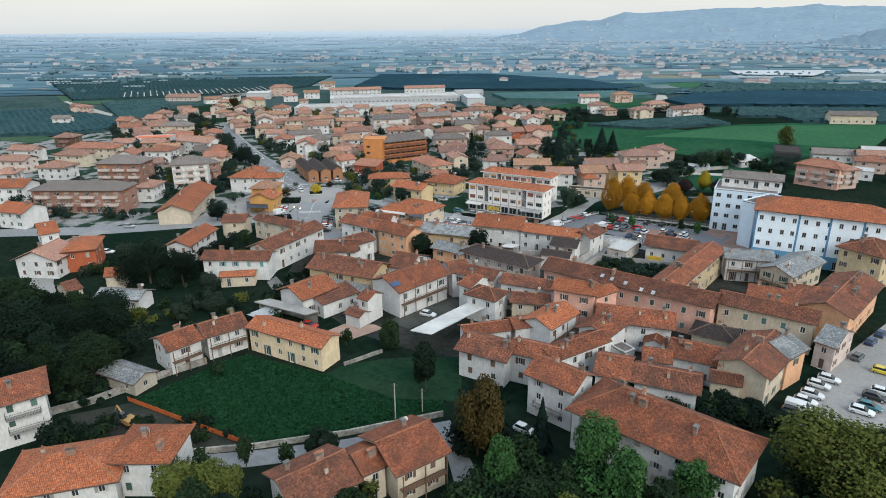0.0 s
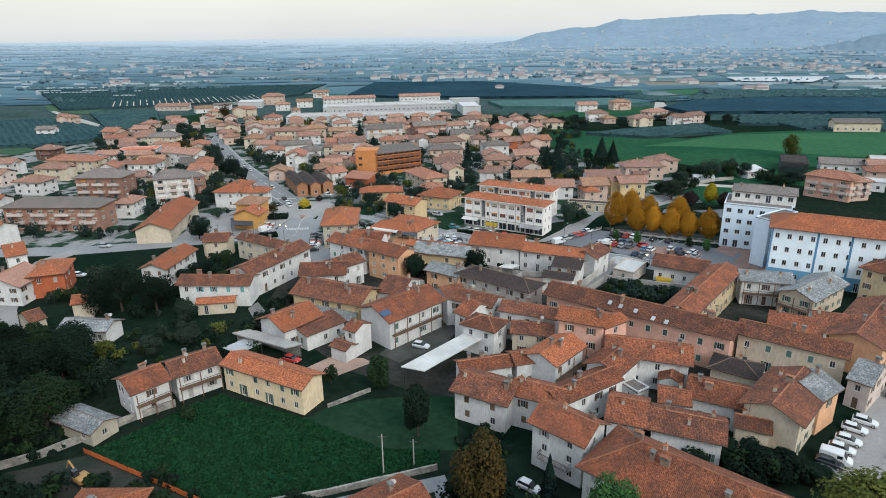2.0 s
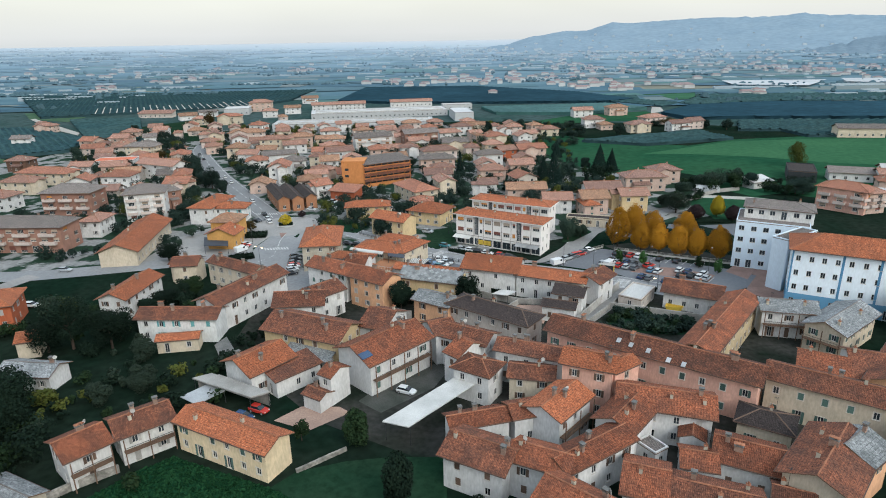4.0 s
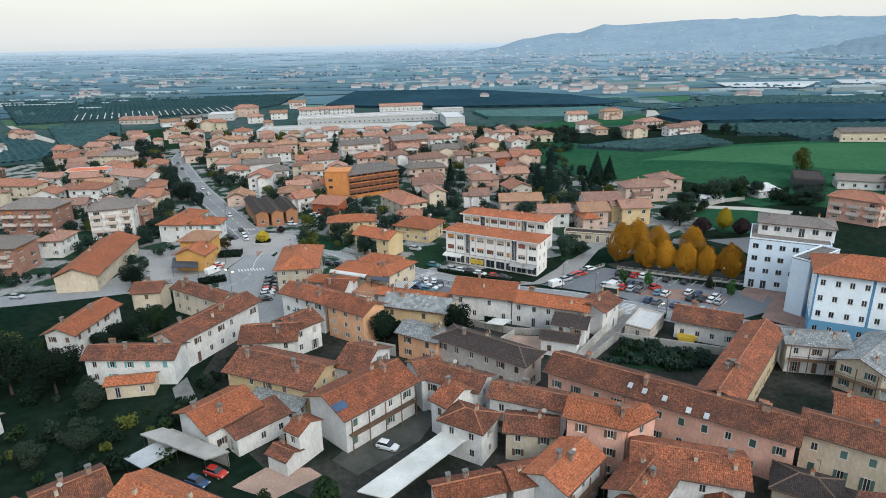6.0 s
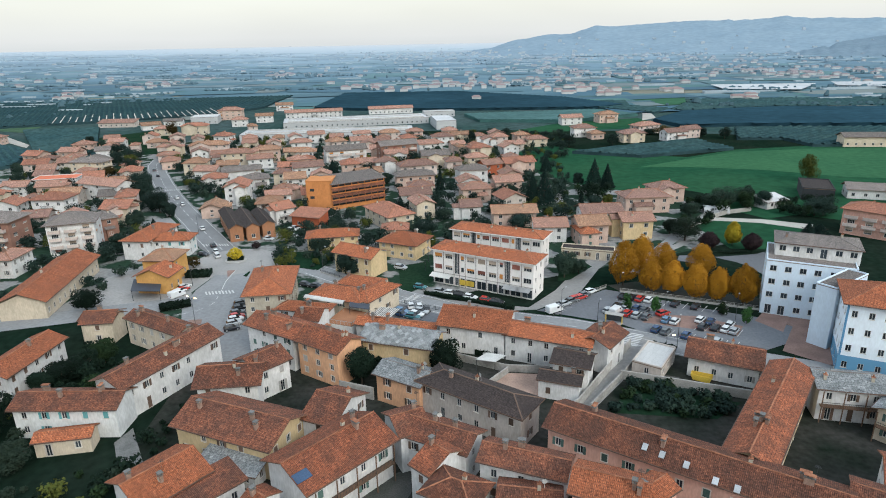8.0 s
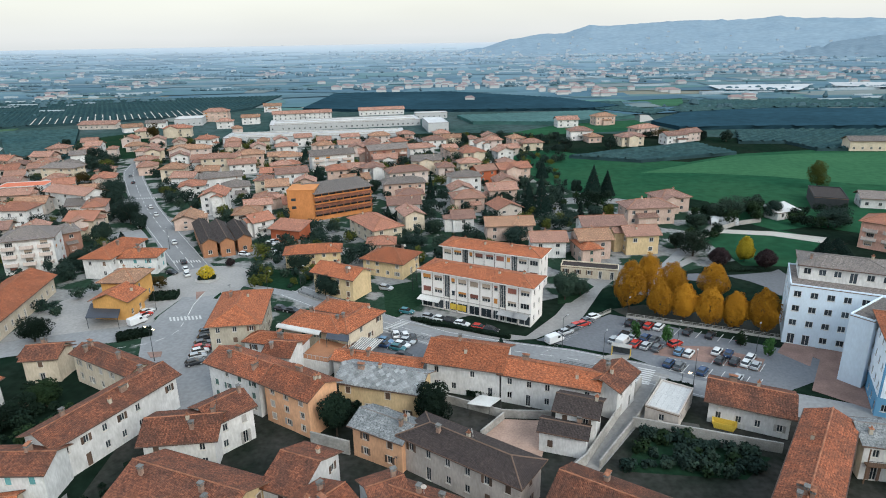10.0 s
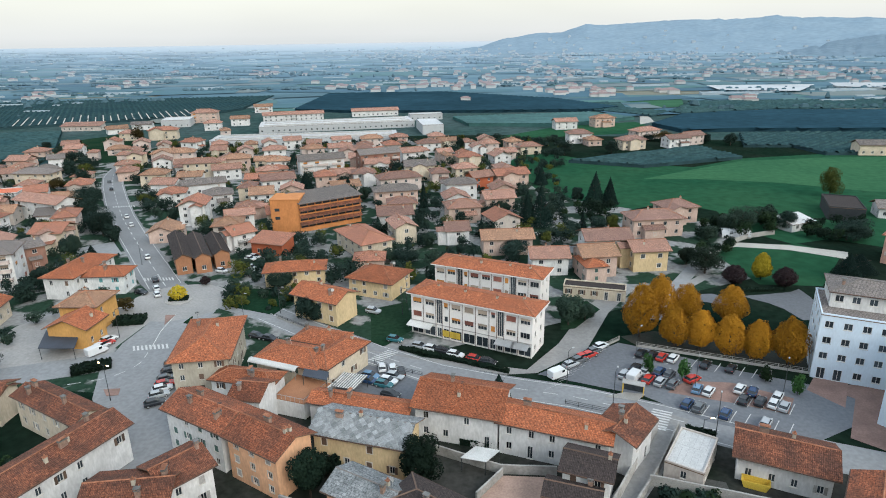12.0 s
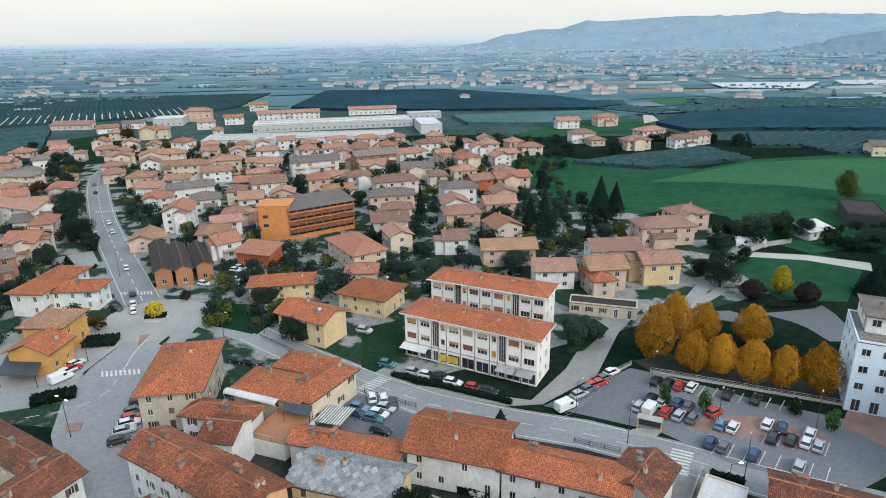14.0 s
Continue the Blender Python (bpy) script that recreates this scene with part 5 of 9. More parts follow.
house(157.7, 492.5, 16.7, 16.9, 11.0, 6.0, "gable", "white", "brown", 2, 193, near=False, balconies=1)
house(172.6, 504.7, 26.3, 16.0, 11.0, 6.0, "gable", "pinkwhite", "brown", 2, 194, near=False)
house(103.2, 587.0, 7.8, 19.1, 12.0, 6.0, "gable", "white", "clay", 2, 195, near=False)
house(135.7, 598.3, 16.2, 19.4, 12.0, 7.0, "hip", "peach", "lightbrown", 2, 196, near=False)
house(39.0, 387.7, 18.3, 18.2, 12.0, 6.0, "gable", "peach", "orange", 2, 197, near=False, balconies=1)
house(24.2, 383.3, 25.1, 12.1, 11.0, 6.0, "gable", "redwall", "clay", 2, 198, near=False)
house(14.5, 364.1, 7.4, 15.5, 11.0, 7.0, "hip", "white", "grey", 2, 199, near=False)
house(29.8, 345.2, 12.1, 14.1, 12.0, 5.0, "gable", "peach", "clay", 2, 200, near=False)
house(14.4, 329.0, 10.2, 14.5, 12.0, 5.5, "hip", "peach", "clay", 2, 201, near=False, balconies=1)
house(11.4, 299.1, 7.9, 9.3, 11.0, 5.0, "gable", "white", "brown", 2, 202, near=False)
house(20.4, 438.1, 18.3, 15.0, 11.0, 6.0, "hip", "cream", "orange", 2, 203, near=False)
house(35.9, 483.9, 8.6, 12.5, 11.0, 6.0, "hip", "pinkwhite", "clay", 2, 204, near=False)
house(51.6, 490.5, 19.6, 11.0, 11.0, 6.0, "hip", "peach", "lightbrown", 2, 205, near=False, balconies=1)
house(60.4, 476.7, 11.4, 15.1, 11.0, 5.0, "hip", "cream", "clay", 2, 206, near=False)
house(17.7, 407.6, 12.8, 13.3, 11.0, 5.5, "hip", "cream", "clay", 2, 207, near=False)
house(8.4, 443.1, 19.6, 5.8, 11.0, 6.0, "hip", "peach", "lightbrown", 2, 208, near=False)
house(48.8, 247.2, -16.3, 16.8, 5.0, 3.0, "flat", "cream", "dark", 1, 209, name="garage_row", chimneys=0)
house(137.0, 308.4, 23.8, 12.5, 8.0, 3.0, "shed", "white", "white", 1, 210, name="shed", near=False, chimneys=0, shutters="none")
house(165.5, 326.9, -23.2, 12.3, 22.0, 5.0, "flat", "darkwall", "dark", 1, 211, name="netted_shed", near=False, chimneys=0)
house(153.3, 268.0, -45.8, 19.1, 12.0, 9.0, "hip", "pink", "orange", 3, 212, name="apartment_building", near=False, wide=True, balconies=6)
house(158.8, 265.7, 14.9, 13.7, 12.0, 8.0, "hip", "peach", "clay", 3, 213, name="apartment_building", near=False, wide=True, balconies=6)
house(267.6, 456.4, -6.4, 31.4, 12.0, 6.0, "gable", "cream", "grey", 1, 214, near=False)
house(95.7, 205.2, -25.5, 19.5, 15.0, 14.2, "flat", "blueA", "grey", 4, 215, name="public_building", chimneys=0, shutters="none", spacing=2.9, win=(1.5, 1.45))
house(98.0, 207.2, -25.5, 19.5, 11.5, 3.1, "hip", "white", "grey", 1, 216, name="roof_storey", chimneys=2, shutters="none", spacing=2.9, base_z=14.55, slope=0.26, overhang=0.5, label="white set-back top storey with grey tile roof", win=(1.5, 1.45))
house(104.2, 171.1, -25.4, 36.6, 15.0, 15.5, "hip", "blueB", "orange", 4, 217, name="public_building", chimneys=0, shutters="none", spacing=2.75, win=(1.05, 1.45))
house(93.9, 188.2, -54.4, 4.5, 14.8, 14.5, "flat", "blueA", "grey", 5, 218, name="stair_tower", chimneys=0, shutters="none", blank=True)

house(-80.3, 281.6, 117, 30, 5.6, 5.0, "gable", "brickorange", "dark", 1, 88, name="workshop", near=False, chimneys=0, shutters="none", slope=0.55)
house(-74.0, 281.4, 117, 27, 5.6, 5.0, "gable", "brickorange", "dark", 1, 89, name="workshop", near=False, chimneys=0, shutters="none", slope=0.55)
house(-68.3, 283.0, 117, 23, 5.6, 5.0, "gable", "brickorange", "dark", 1, 90, name="workshop", near=False, chimneys=0, shutters="none", slope=0.55)
# farm buildings and sheds at the end of the meadow
house(186.0, 322.0, -18, 20, 11, 4.0, "gable", "white", "grey", 1, 221, name="farm_shed", near=False, chimneys=0)
house(201.0, 313.0, -12, 16, 10, 5.0, "gable", "white", "clay", 2, 222, near=False)
house(214.0, 326.0, -15, 22, 11, 4.2, "gable", "white", "white", 1, 223, name="farm_shed", near=False, chimneys=0)
house(190.0, 296.0, -20, 14, 11, 5.5, "hip", "peach", "orange", 2, 224, near=False)
house(222.0, 302.0, -10, 18, 11, 5.5, "hip", "cream", "clay", 2, 225, near=False, balconies=2)
house(176.0, 283.0, -30, 15, 9, 4.0, "flat", "white", "metal", 1, 226, name="garage", near=False, chimneys=0)
house(236.0, 330.0, -8, 16, 11, 5.5, "gable", "cream", "brown", 2, 227, near=False)
house(196.0, 270.0, -25, 17, 12, 6.0, "hip", "peach", "clay", 2, 228, near=False, balconies=1)
# buildings at the northern town edge
house(-250.0, 622.0, 10, 18, 10, 4.5, "gable", "white", "grey", 1, 231, name="farm_shed", near=False, chimneys=0)
house(-232.0, 560.0, 14, 13, 11, 5.5, "hip", "cream", "clay", 2, 232, near=False)
house(-186.0, 612.0, 12, 15, 11, 6.0, "hip", "white", "clay", 2, 233, near=False)
house(-172.0, 640.0, 12, 17, 11, 6.0, "gable", "white", "lightbrown", 2, 234, near=False)
house(-60.0, 700.0, 12, 46, 12, 5.0, "gable", "white", "clay", 1, 235, name="farm_shed", near=False, chimneys=0)
house(-10.0, 665.0, 10, 30, 12, 5.0, "flat", "whitesheet", "whitesheet", 1, 236, name="factory_hall", near=False, chimneys=0)
house(-345.0, 522.0, 6, 17, 11, 5.5, "hip", "peach", "clay", 2, 237, near=False)
house(-366.0, 548.0, -10, 10, 8, 4.0, "gable", "white", "brown", 1, 238, name="farm_shed", near=False, chimneys=0)
house(-318.0, 455.0, 10, 14, 10, 5.0, "gable", "white", "grey", 2, 239, near=False)

# ---- roads ----
ribbon_sheet("road", [(-70, 252), (-81, 265), (-96, 289), (-110, 310), (-128, 338), (-145, 367), (-163, 399), (-176, 425), (-182, 445), (-176, 462)], 10.5, 0.03, asphalt, "grey asphalt main road leading out of town", "road")
ribbon_sheet("road", [(-62, 244), (-62, 230), (-63, 222), (-62, 211), (-58, 201), (-52, 193), (-46, 184), (-41, 176)], 15, 0.034, asphalt, "grey asphalt street between the old houses", "road")
ribbon_sheet("road", [(-62, 216), (-72, 212), (-85, 208), (-100, 203), (-116, 198), (-131, 194), (-150, 192), (-200, 186)], 9, 0.038, asphalt, "grey asphalt street past walled gardens", "road")
ribbon_sheet("road", [(-131, 194), (-135, 183), (-133, 172), (-128, 160), (-120, 145), (-108, 130)], 6, 0.042, asphalt_pale, "narrow pale lane beside the red house", "road")
ribbon_sheet("road", [(-52, 246), (-39, 238), (-24, 226), (-9, 215), (5, 206), (20, 200), (33, 196), (48, 189), (59, 183), (70, 178), (100, 165)], 9, 0.046, asphalt, "grey asphalt road beside the car park", "road")
sheet("pavement", [(-104, 207), (-72, 214), (-69, 236), (-76, 247), (-93, 251), (-103, 232)], 0.024, asphalt_pale, "pale asphalt forecourt of the yellow shop", "pavement")
sheet("pavement", [(-123.9, 295.9), (-114.1, 303.6), (-103.7, 289.1), (-115.2, 284.0)], 0.024, asphalt, "grey asphalt lot beside the main road", "pavement")
sheet("roundabout", [(-67 + 14 * math.cos(a * 0.2618), 247 + 13 * math.sin(a * 0.2618)) for a in range(24)], 0.05, asphalt_pale, "pale asphalt roundabout with a planted island", "road")
sheet("pavement", [(27, 205), (48, 219), (54, 216), (70, 205.5), (83, 199), (89, 193), (84, 186), (72, 180), (56, 187), (47, 196)], 0.056, asphalt_dark, "dark asphalt car park with white bay lines", "car park")
sheet("pavement", [(-12, 217), (25, 207), (34, 219), (44, 238), (54, 252), (60, 250), (50, 236), (44, 224), (40, 216), (27, 205.5), (20, 205)], 0.06, asphalt_pale, "pale asphalt yard round the white apartment block", "pavement")
ribbon_sheet("road", [(51, 189), (42, 175), (31, 161), (27, 156)], 4.5, 0.064, asphalt_pale, "narrow grey side street between walls", "road")
sheet("pavement", [(58, 88), (64, 96), (80, 111), (100, 129), (130, 150), (140, 120), (100, 85)], 0.05, asphalt_pale, "grey town square full of parked cars", "pavement")

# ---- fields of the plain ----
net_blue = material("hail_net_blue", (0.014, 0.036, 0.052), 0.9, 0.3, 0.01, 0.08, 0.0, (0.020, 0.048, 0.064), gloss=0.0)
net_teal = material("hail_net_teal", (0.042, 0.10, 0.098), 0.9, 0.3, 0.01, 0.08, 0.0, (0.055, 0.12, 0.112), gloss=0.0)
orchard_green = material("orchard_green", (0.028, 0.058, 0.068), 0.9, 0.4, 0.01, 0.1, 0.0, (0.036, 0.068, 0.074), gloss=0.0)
stubble = material("stubble", (0.13, 0.14, 0.105), 0.95, 0.2, 0.01, 0.05, 0.0, (0.16, 0.155, 0.12))
pale_green = material("pale_pasture", (0.045, 0.11, 0.065), 0.95, 0.2, 0.01, 0.05, gloss=0.0)
fallow_grass = material("fallow_grass", (0.05, 0.10, 0.06), 0.95, 0.3, 0.02, 0.2, 0.0, (0.075, 0.115, 0.075), gloss=0.0)
# Lighter row tops over darker blocks, whose colour carries the shade.
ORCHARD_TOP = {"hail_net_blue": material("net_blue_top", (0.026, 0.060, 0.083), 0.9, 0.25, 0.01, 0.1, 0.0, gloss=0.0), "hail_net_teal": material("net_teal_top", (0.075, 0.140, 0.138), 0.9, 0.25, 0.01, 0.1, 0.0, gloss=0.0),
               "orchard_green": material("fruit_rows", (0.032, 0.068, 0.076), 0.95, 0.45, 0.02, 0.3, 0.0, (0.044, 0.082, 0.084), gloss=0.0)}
greenhouse_white = material("greenhouse_film", (0.42, 0.44, 0.46), 0.5, 0.15, 0.02, 0.1, 0.0)


def orchard(outline, height, mat, label, yaw=12.0, gap=4.2, net=False):
    """A block of fruit rows: a low slab coloured dark as shade, with one ridge of foliage or net along each row."""
    bm = bmesh.new()
    base = height * (0.86 if net else 0.72)
    f = bm.faces.new([bm.verts.new((px, py, base)) for px, py in outline])
    f.normal_update()
    if f.normal.z < 0:
        f.normal_flip()
    for i in range(len(outline)):
        a, b = outline[i], outline[(i + 1) % len(outline)]
        bm.faces.new([bm.verts.new(p) for p in ((*a, base), (*b, base), (*b, 0), (*a, 0))])
    rng = random.Random(len(outline) + int(abs(outline[0][0])))
    c, s = math.cos(radians(yaw)), math.sin(radians(yaw))
    local = [(px * c + py * s, -px * s + py * c) for px, py in outline]
    v = min(q[1] for q in local) + gap / 2
    while v < max(q[1] for q in local):
        cuts = sorted(ax + (bx - ax) * (v - ay) / (by - ay) for (ax, ay), (bx, by) in zip(local, local[1:] + local[:1]) if (ay > v) != (by > v))
        for u0, u1 in zip(cuts[::2], cuts[1::2]):
            n = max(1, int((u1 - u0) / (40 if net else 9)))
            w = gap * (0.5 if net else 0.30)
            last = None
            for k in range(n + 1):
                u = u0 + (u1 - u0) * k / n
                top = height * (1.0 if net else rng.uniform(0.8, 1.15))
                ww = w * (1.0 if net else rng.uniform(0.7, 1.2))
                cur = [bm.verts.new((uu * c - vv * s, uu * s + vv * c, zz)) for uu, vv, zz in ((u, v - ww, base + 0.01), (u, v - ww * (0.06 if net else 0.5), top), (u, v + ww * (0.06 if net else 0.5), top), (u, v + ww, base + 0.01))]
                if last:
                    for q in range(3):
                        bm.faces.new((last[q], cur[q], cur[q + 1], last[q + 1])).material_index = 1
                last = cur
        v += gap
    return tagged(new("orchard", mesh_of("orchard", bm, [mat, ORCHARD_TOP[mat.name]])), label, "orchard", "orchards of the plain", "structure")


def alleys(x0, y0, x1, y1, count, run, yaw, label):
    """Pale service alleys between the fruit rows."""
    bm = bmesh.new()
    d = Vector((math.cos(radians(yaw)), math.sin(radians(yaw))))
    n = Vector((-d.y, d.x)) * 0.5
    for i in range(count):
        k = i / max(1, count - 1)
        p = Vector((x0 + (x1 - x0) * k, y0 + (y1 - y0) * k))
        q = p + d * run * (0.8 + 0.2 * math.sin(i * 1.7))
        bm.faces.new([bm.verts.new((*c, 2.65)) for c in (p - n, q - n, q + n, p + n)])
    return tagged(new("orchard_alleys", mesh_of("orchard_alleys", bm, gravel)), label, "alleys", kind="stuff")


orchard([(-414, 615), (-634, 894), (-549, 896), (-219, 935), (-211, 771), (-241, 709), (-349, 645)], 2.6, orchard_green, "dark teal fruit orchard with straight pale alleys", 118, 5)
orchard([(-150, 752), (-150, 957), (8, 955), (138, 830), (183, 727), (148, 706), (14, 712), (-94, 728)], 3.2, net_blue, "dark blue hail-netted fruit orchard", 20, 7, True)
orchard([(28, 610), (15, 661), (146, 683), (174, 637), (104, 599)], 3.0, net_teal, "pale teal hail-netted orchard rows", 100, 5, True)
orchard([(175, 594), (222, 656), (316, 679), (465, 659), (374, 543), (291, 551), (233, 557), (185, 556)], 3.2, net_blue, "dark blue netted orchard behind the meadow", 8, 7, True)
orchard([(219, 682), (278, 781), (379, 778), (547, 763), (478, 675), (330, 696), (227, 668)], 2.4, orchard_green, "grey-green fruit orchard rows on the plain", 30, 6)
orchard([(113, 776), (199, 781), (189, 725), (220, 687), (194, 655), (157, 705)], 2.4, orchard_green, "grey-green fruit orchard rows beside a farm road", 15, 6)
orchard([(200, 487), (222, 542), (366, 532), (302, 451), (234, 455), (230, 484)], 2.4, orchard_green, "dark green fruit orchard rows behind the meadow", 40, 5)
orchard([(-340, 376), (-472, 532), (-425, 527), (-383, 543), (-339, 515), (-284, 476), (-263, 421), (-285, 403), (-323, 394)], 2.6, orchard_green, "dark teal fruit orchard beside the town", 130, 4.6)
orchard([(79, 443), (168, 487), (181, 447), (117, 425)], 2.5, orchard_green, "dark green nursery rows at the meadow edge", 25, 4)
orchard([(-235, 409), (-372, 595), (-309, 604), (-227, 451)], 2.6, orchard_green, "dark green orchard beside the town", 12, 4.2)
sheet("meadow", [(46, 546), (98, 599), (170, 623), (173, 601), (142, 555), (78, 542)], 0.05, meadow, "bright green mown meadow", "meadow")
sheet("meadow", [(40, 432), (59, 487), (98, 447), (144, 425), (182, 449), (237, 460), (310, 462), (165, 278), (142, 295), (127, 290), (116, 308), (119, 334), (105, 349), (86, 339), (68, 353), (51, 380)], 0.05, meadow, "wide bright green meadow behind the town", "meadow")
sheet("meadow", [(-286, 539), (-244, 607), (-185, 493), (-183, 465), (-236, 465)], 0.06, grass, "green town-edge meadow", "meadow")
sheet("meadow", [(108, 397), (142, 419), (178, 441), (230, 448), (299, 448), (227, 357), (201, 364), (170, 384), (135, 395)], 0.09, meadow_mown, "paler mown back part of the wide meadow", "meadow")
sheet("field", [(208, 805), (298, 870), (254, 738), (202, 729)], 0.3, pale_green, "pale green pasture", "field")
sheet("field", [(232, 1025), (379, 1005), (349, 885), (207, 862)], 0.3, stubble, "pale olive stubble field", "field")
sheet("field", [(-594, 1048), (-403, 1121), (-358, 986), (-528, 930)], 0.3, stubble, "pale brown stubble field", "field")
sheet("greenhouse_roofs", [(375, 984), (521, 974), (443, 868), (359, 900)], 3.5, greenhouse_white, "white film roofs of greenhouses", "greenhouse")
sheet("greenhouse_roofs", [(556, 1000), (707, 967), (617, 852), (526, 932)], 3.5, greenhouse_white, "white film roofs of greenhouses", "greenhouse")
sheet("lawn", [(96, 281), (107, 290), (129, 290), (137, 279), (115, 252), (98, 254)], 0.06, meadow, "green park lawn inside a gravel path", "lawn")
sheet("path", [(94, 285), (107, 293), (125, 289), (140, 281), (136, 274), (122, 284), (106, 288), (95, 281)], 0.075, gravel, "pale gravel park path", "path")
sheet("road", [(58, 232), (69, 250), (94, 285), (96, 281), (74, 250), (62, 231)], 0.072, asphalt, "grey asphalt lane beside the park", "road")
sheet("road", [(196, 763), (204, 762), (196, 676), (186, 621), (169, 605), (184, 656)], 0.2, gravel, "pale winding farm road", "road")
sheet("road", [(-161, 764), (-137, 938), (-128, 928), (-148, 756)], 0.25, gravel, "pale farm road between the fields", "road")
sheet("field", [(-469, 670), (-433, 675), (-376, 627), (-367, 587), (-424, 613)], 0.3, fallow_grass, "green fallow field beside the orchard", "field")
sheet("road", [(-423, 613), (-422, 618), (-313, 514), (-306, 500), (-356, 542)], 0.34, gravel, "pale farm lane between the orchards", "road")
sheet("meadow", [(-338, 413), (-309, 408), (-280, 390), (-284, 372), (-313, 381)], 0.3, fallow_grass, "pale rough grass at the orchard edge", "meadow")
alleys(-371, 635, -235, 696, 24, 75, 118, "pale dirt alleys between dark orchard rows")
# scattered strips of field farther out
rng = random.Random(21)
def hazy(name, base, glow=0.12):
    """A far surface with haze painted in: paler and bluer the farther out it lies."""
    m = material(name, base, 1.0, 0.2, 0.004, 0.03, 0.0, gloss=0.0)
    painted_haze(m, m.node_tree.nodes["Principled BSDF"].inputs["Base Color"].links[0].from_socket, glow)
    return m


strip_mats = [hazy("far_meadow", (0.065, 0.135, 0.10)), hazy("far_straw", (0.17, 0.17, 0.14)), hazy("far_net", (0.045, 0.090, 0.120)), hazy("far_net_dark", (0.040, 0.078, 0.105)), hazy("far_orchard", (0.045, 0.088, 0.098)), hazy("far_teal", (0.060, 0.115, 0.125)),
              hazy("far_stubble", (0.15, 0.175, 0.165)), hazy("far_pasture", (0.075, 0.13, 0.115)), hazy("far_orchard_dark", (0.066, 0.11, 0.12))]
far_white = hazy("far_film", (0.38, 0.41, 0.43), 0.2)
bm = bmesh.new()
for i in range(620):
    fy = 640 * (1.0 + rng.random() ** 1.1 * 4.2)
    fx = rng.uniform(-0.85, 0.95) * fy
    if -230 < fx < 40 and fy < 760 or 60 < fx < 230 and fy < 660:
        continue
    w, d = rng.uniform(40, 190) * (0.6 + fy / 2500), rng.uniform(16, 64) * (fy / 900)
    a = radians(rng.uniform(-10, 16))
    c, s = math.cos(a), math.sin(a)
    pts = []
    for ux, uy in ((-w / 2, -d / 2), (w / 2, -d / 2), (w / 2, d / 2), (-w / 2, d / 2)):
        px, py = fx + ux * c - uy * s, fy + ux * s + uy * c
        pts.append(bm.verts.new((px, py, ground_height(math.hypot(px, py - 60)) + 0.5 + 0.0015 * i)))
    bm.faces.new(pts).material_index = rng.randrange(len(strip_mats))
tagged(new("far_fields", mesh_of("far_fields", bm, strip_mats)), "patchwork of long narrow field strips on the hazy plain", "fields", kind="stuff")
bm = bmesh.new()


def far_crown(px, py, hh, wide=1.0):
    zz = ground_height(math.hypot(px, py - 60))
    r_ = hh * rng.uniform(0.4, 0.7) * wide
    low = [bm.verts.new((px + r_ * rng.uniform(0.8, 1.2) * math.cos(t_), py + r_ * math.sin(t_), zz + hh * rng.uniform(0.25, 0.5))) for t_ in (0.3, 1.4, 2.6, 3.7, 5.1)]
    high = [bm.verts.new((px + r_ * 0.6 * math.cos(t_), py + r_ * 0.6 * math.sin(t_), zz + hh * rng.uniform(0.75, 0.95))) for t_ in (0.3, 1.4, 2.6, 3.7, 5.1)]
    tip, foot = bm.verts.new((px, py, zz + hh)), bm.verts.new((px, py, zz))
    for j in range(5):
        k = (j + 1) % 5
        bm.faces.new((low[j], low[k], high[k], high[j]))
        bm.faces.new((high[j], high[k], tip))
        bm.faces.new((low[k], low[j], foot))


for i in range(430):
    fy = 700 + rng.random() ** 1.2 * 2600
    fx = rng.uniform(-0.85, 0.95) * fy
    if -420 < fx < 250 and fy < 1000:
        continue
    if rng.random() < 0.35:
        run, tilt_ = rng.uniform(40, 220), radians(rng.uniform(-8, 14))
        for k in range(int(run / 7)):
            if rng.random() < 0.8:
                far_crown(fx + k * 7 * math.cos(tilt_) + rng.uniform(-3, 3), fy + k * 7 * math.sin(tilt_) + rng.uniform(-3, 3), rng.uniform(2.5, 6), 1.6)
    else:
        for k in range(rng.choice((1, 1, 2, 4, 8))):
            far_crown(rng.gauss(fx, 16), rng.gauss(fy, 14), rng.choice((3, 4, 5, 7)) * rng.uniform(0.8, 1.2))
tagged(new("far_trees", mesh_of("far_trees", bm, hazy("far_trees", (0.040, 0.072, 0.078), 0.12))), "distant dark trees and hedgerows on the plain", "trees", kind="stuff")
bm = bmesh.new()
for i in range(620):
    fy = 750 + rng.random() * 2900
    fx = rng.uniform(-0.8, 0.95) * fy
    w, d, z = rng.uniform(8, 40) * rng.choice((0.5, 1, 1, 2.5)), rng.uniform(3, 9), 0
    if -420 < fx < 250 and fy < 1060:
        continue
    z = ground_height(math.hypot(fx, fy - 60)) + 1.2
    box(bm, fx - w / 2, fy, z - 2, fx + w / 2, fy + d, z + 1.6)
tagged(new("far_greenhouses", mesh_of("far_greenhouses", bm, far_white)), "long white greenhouse tunnels scattered on the plain", "greenhouse", kind="stuff")


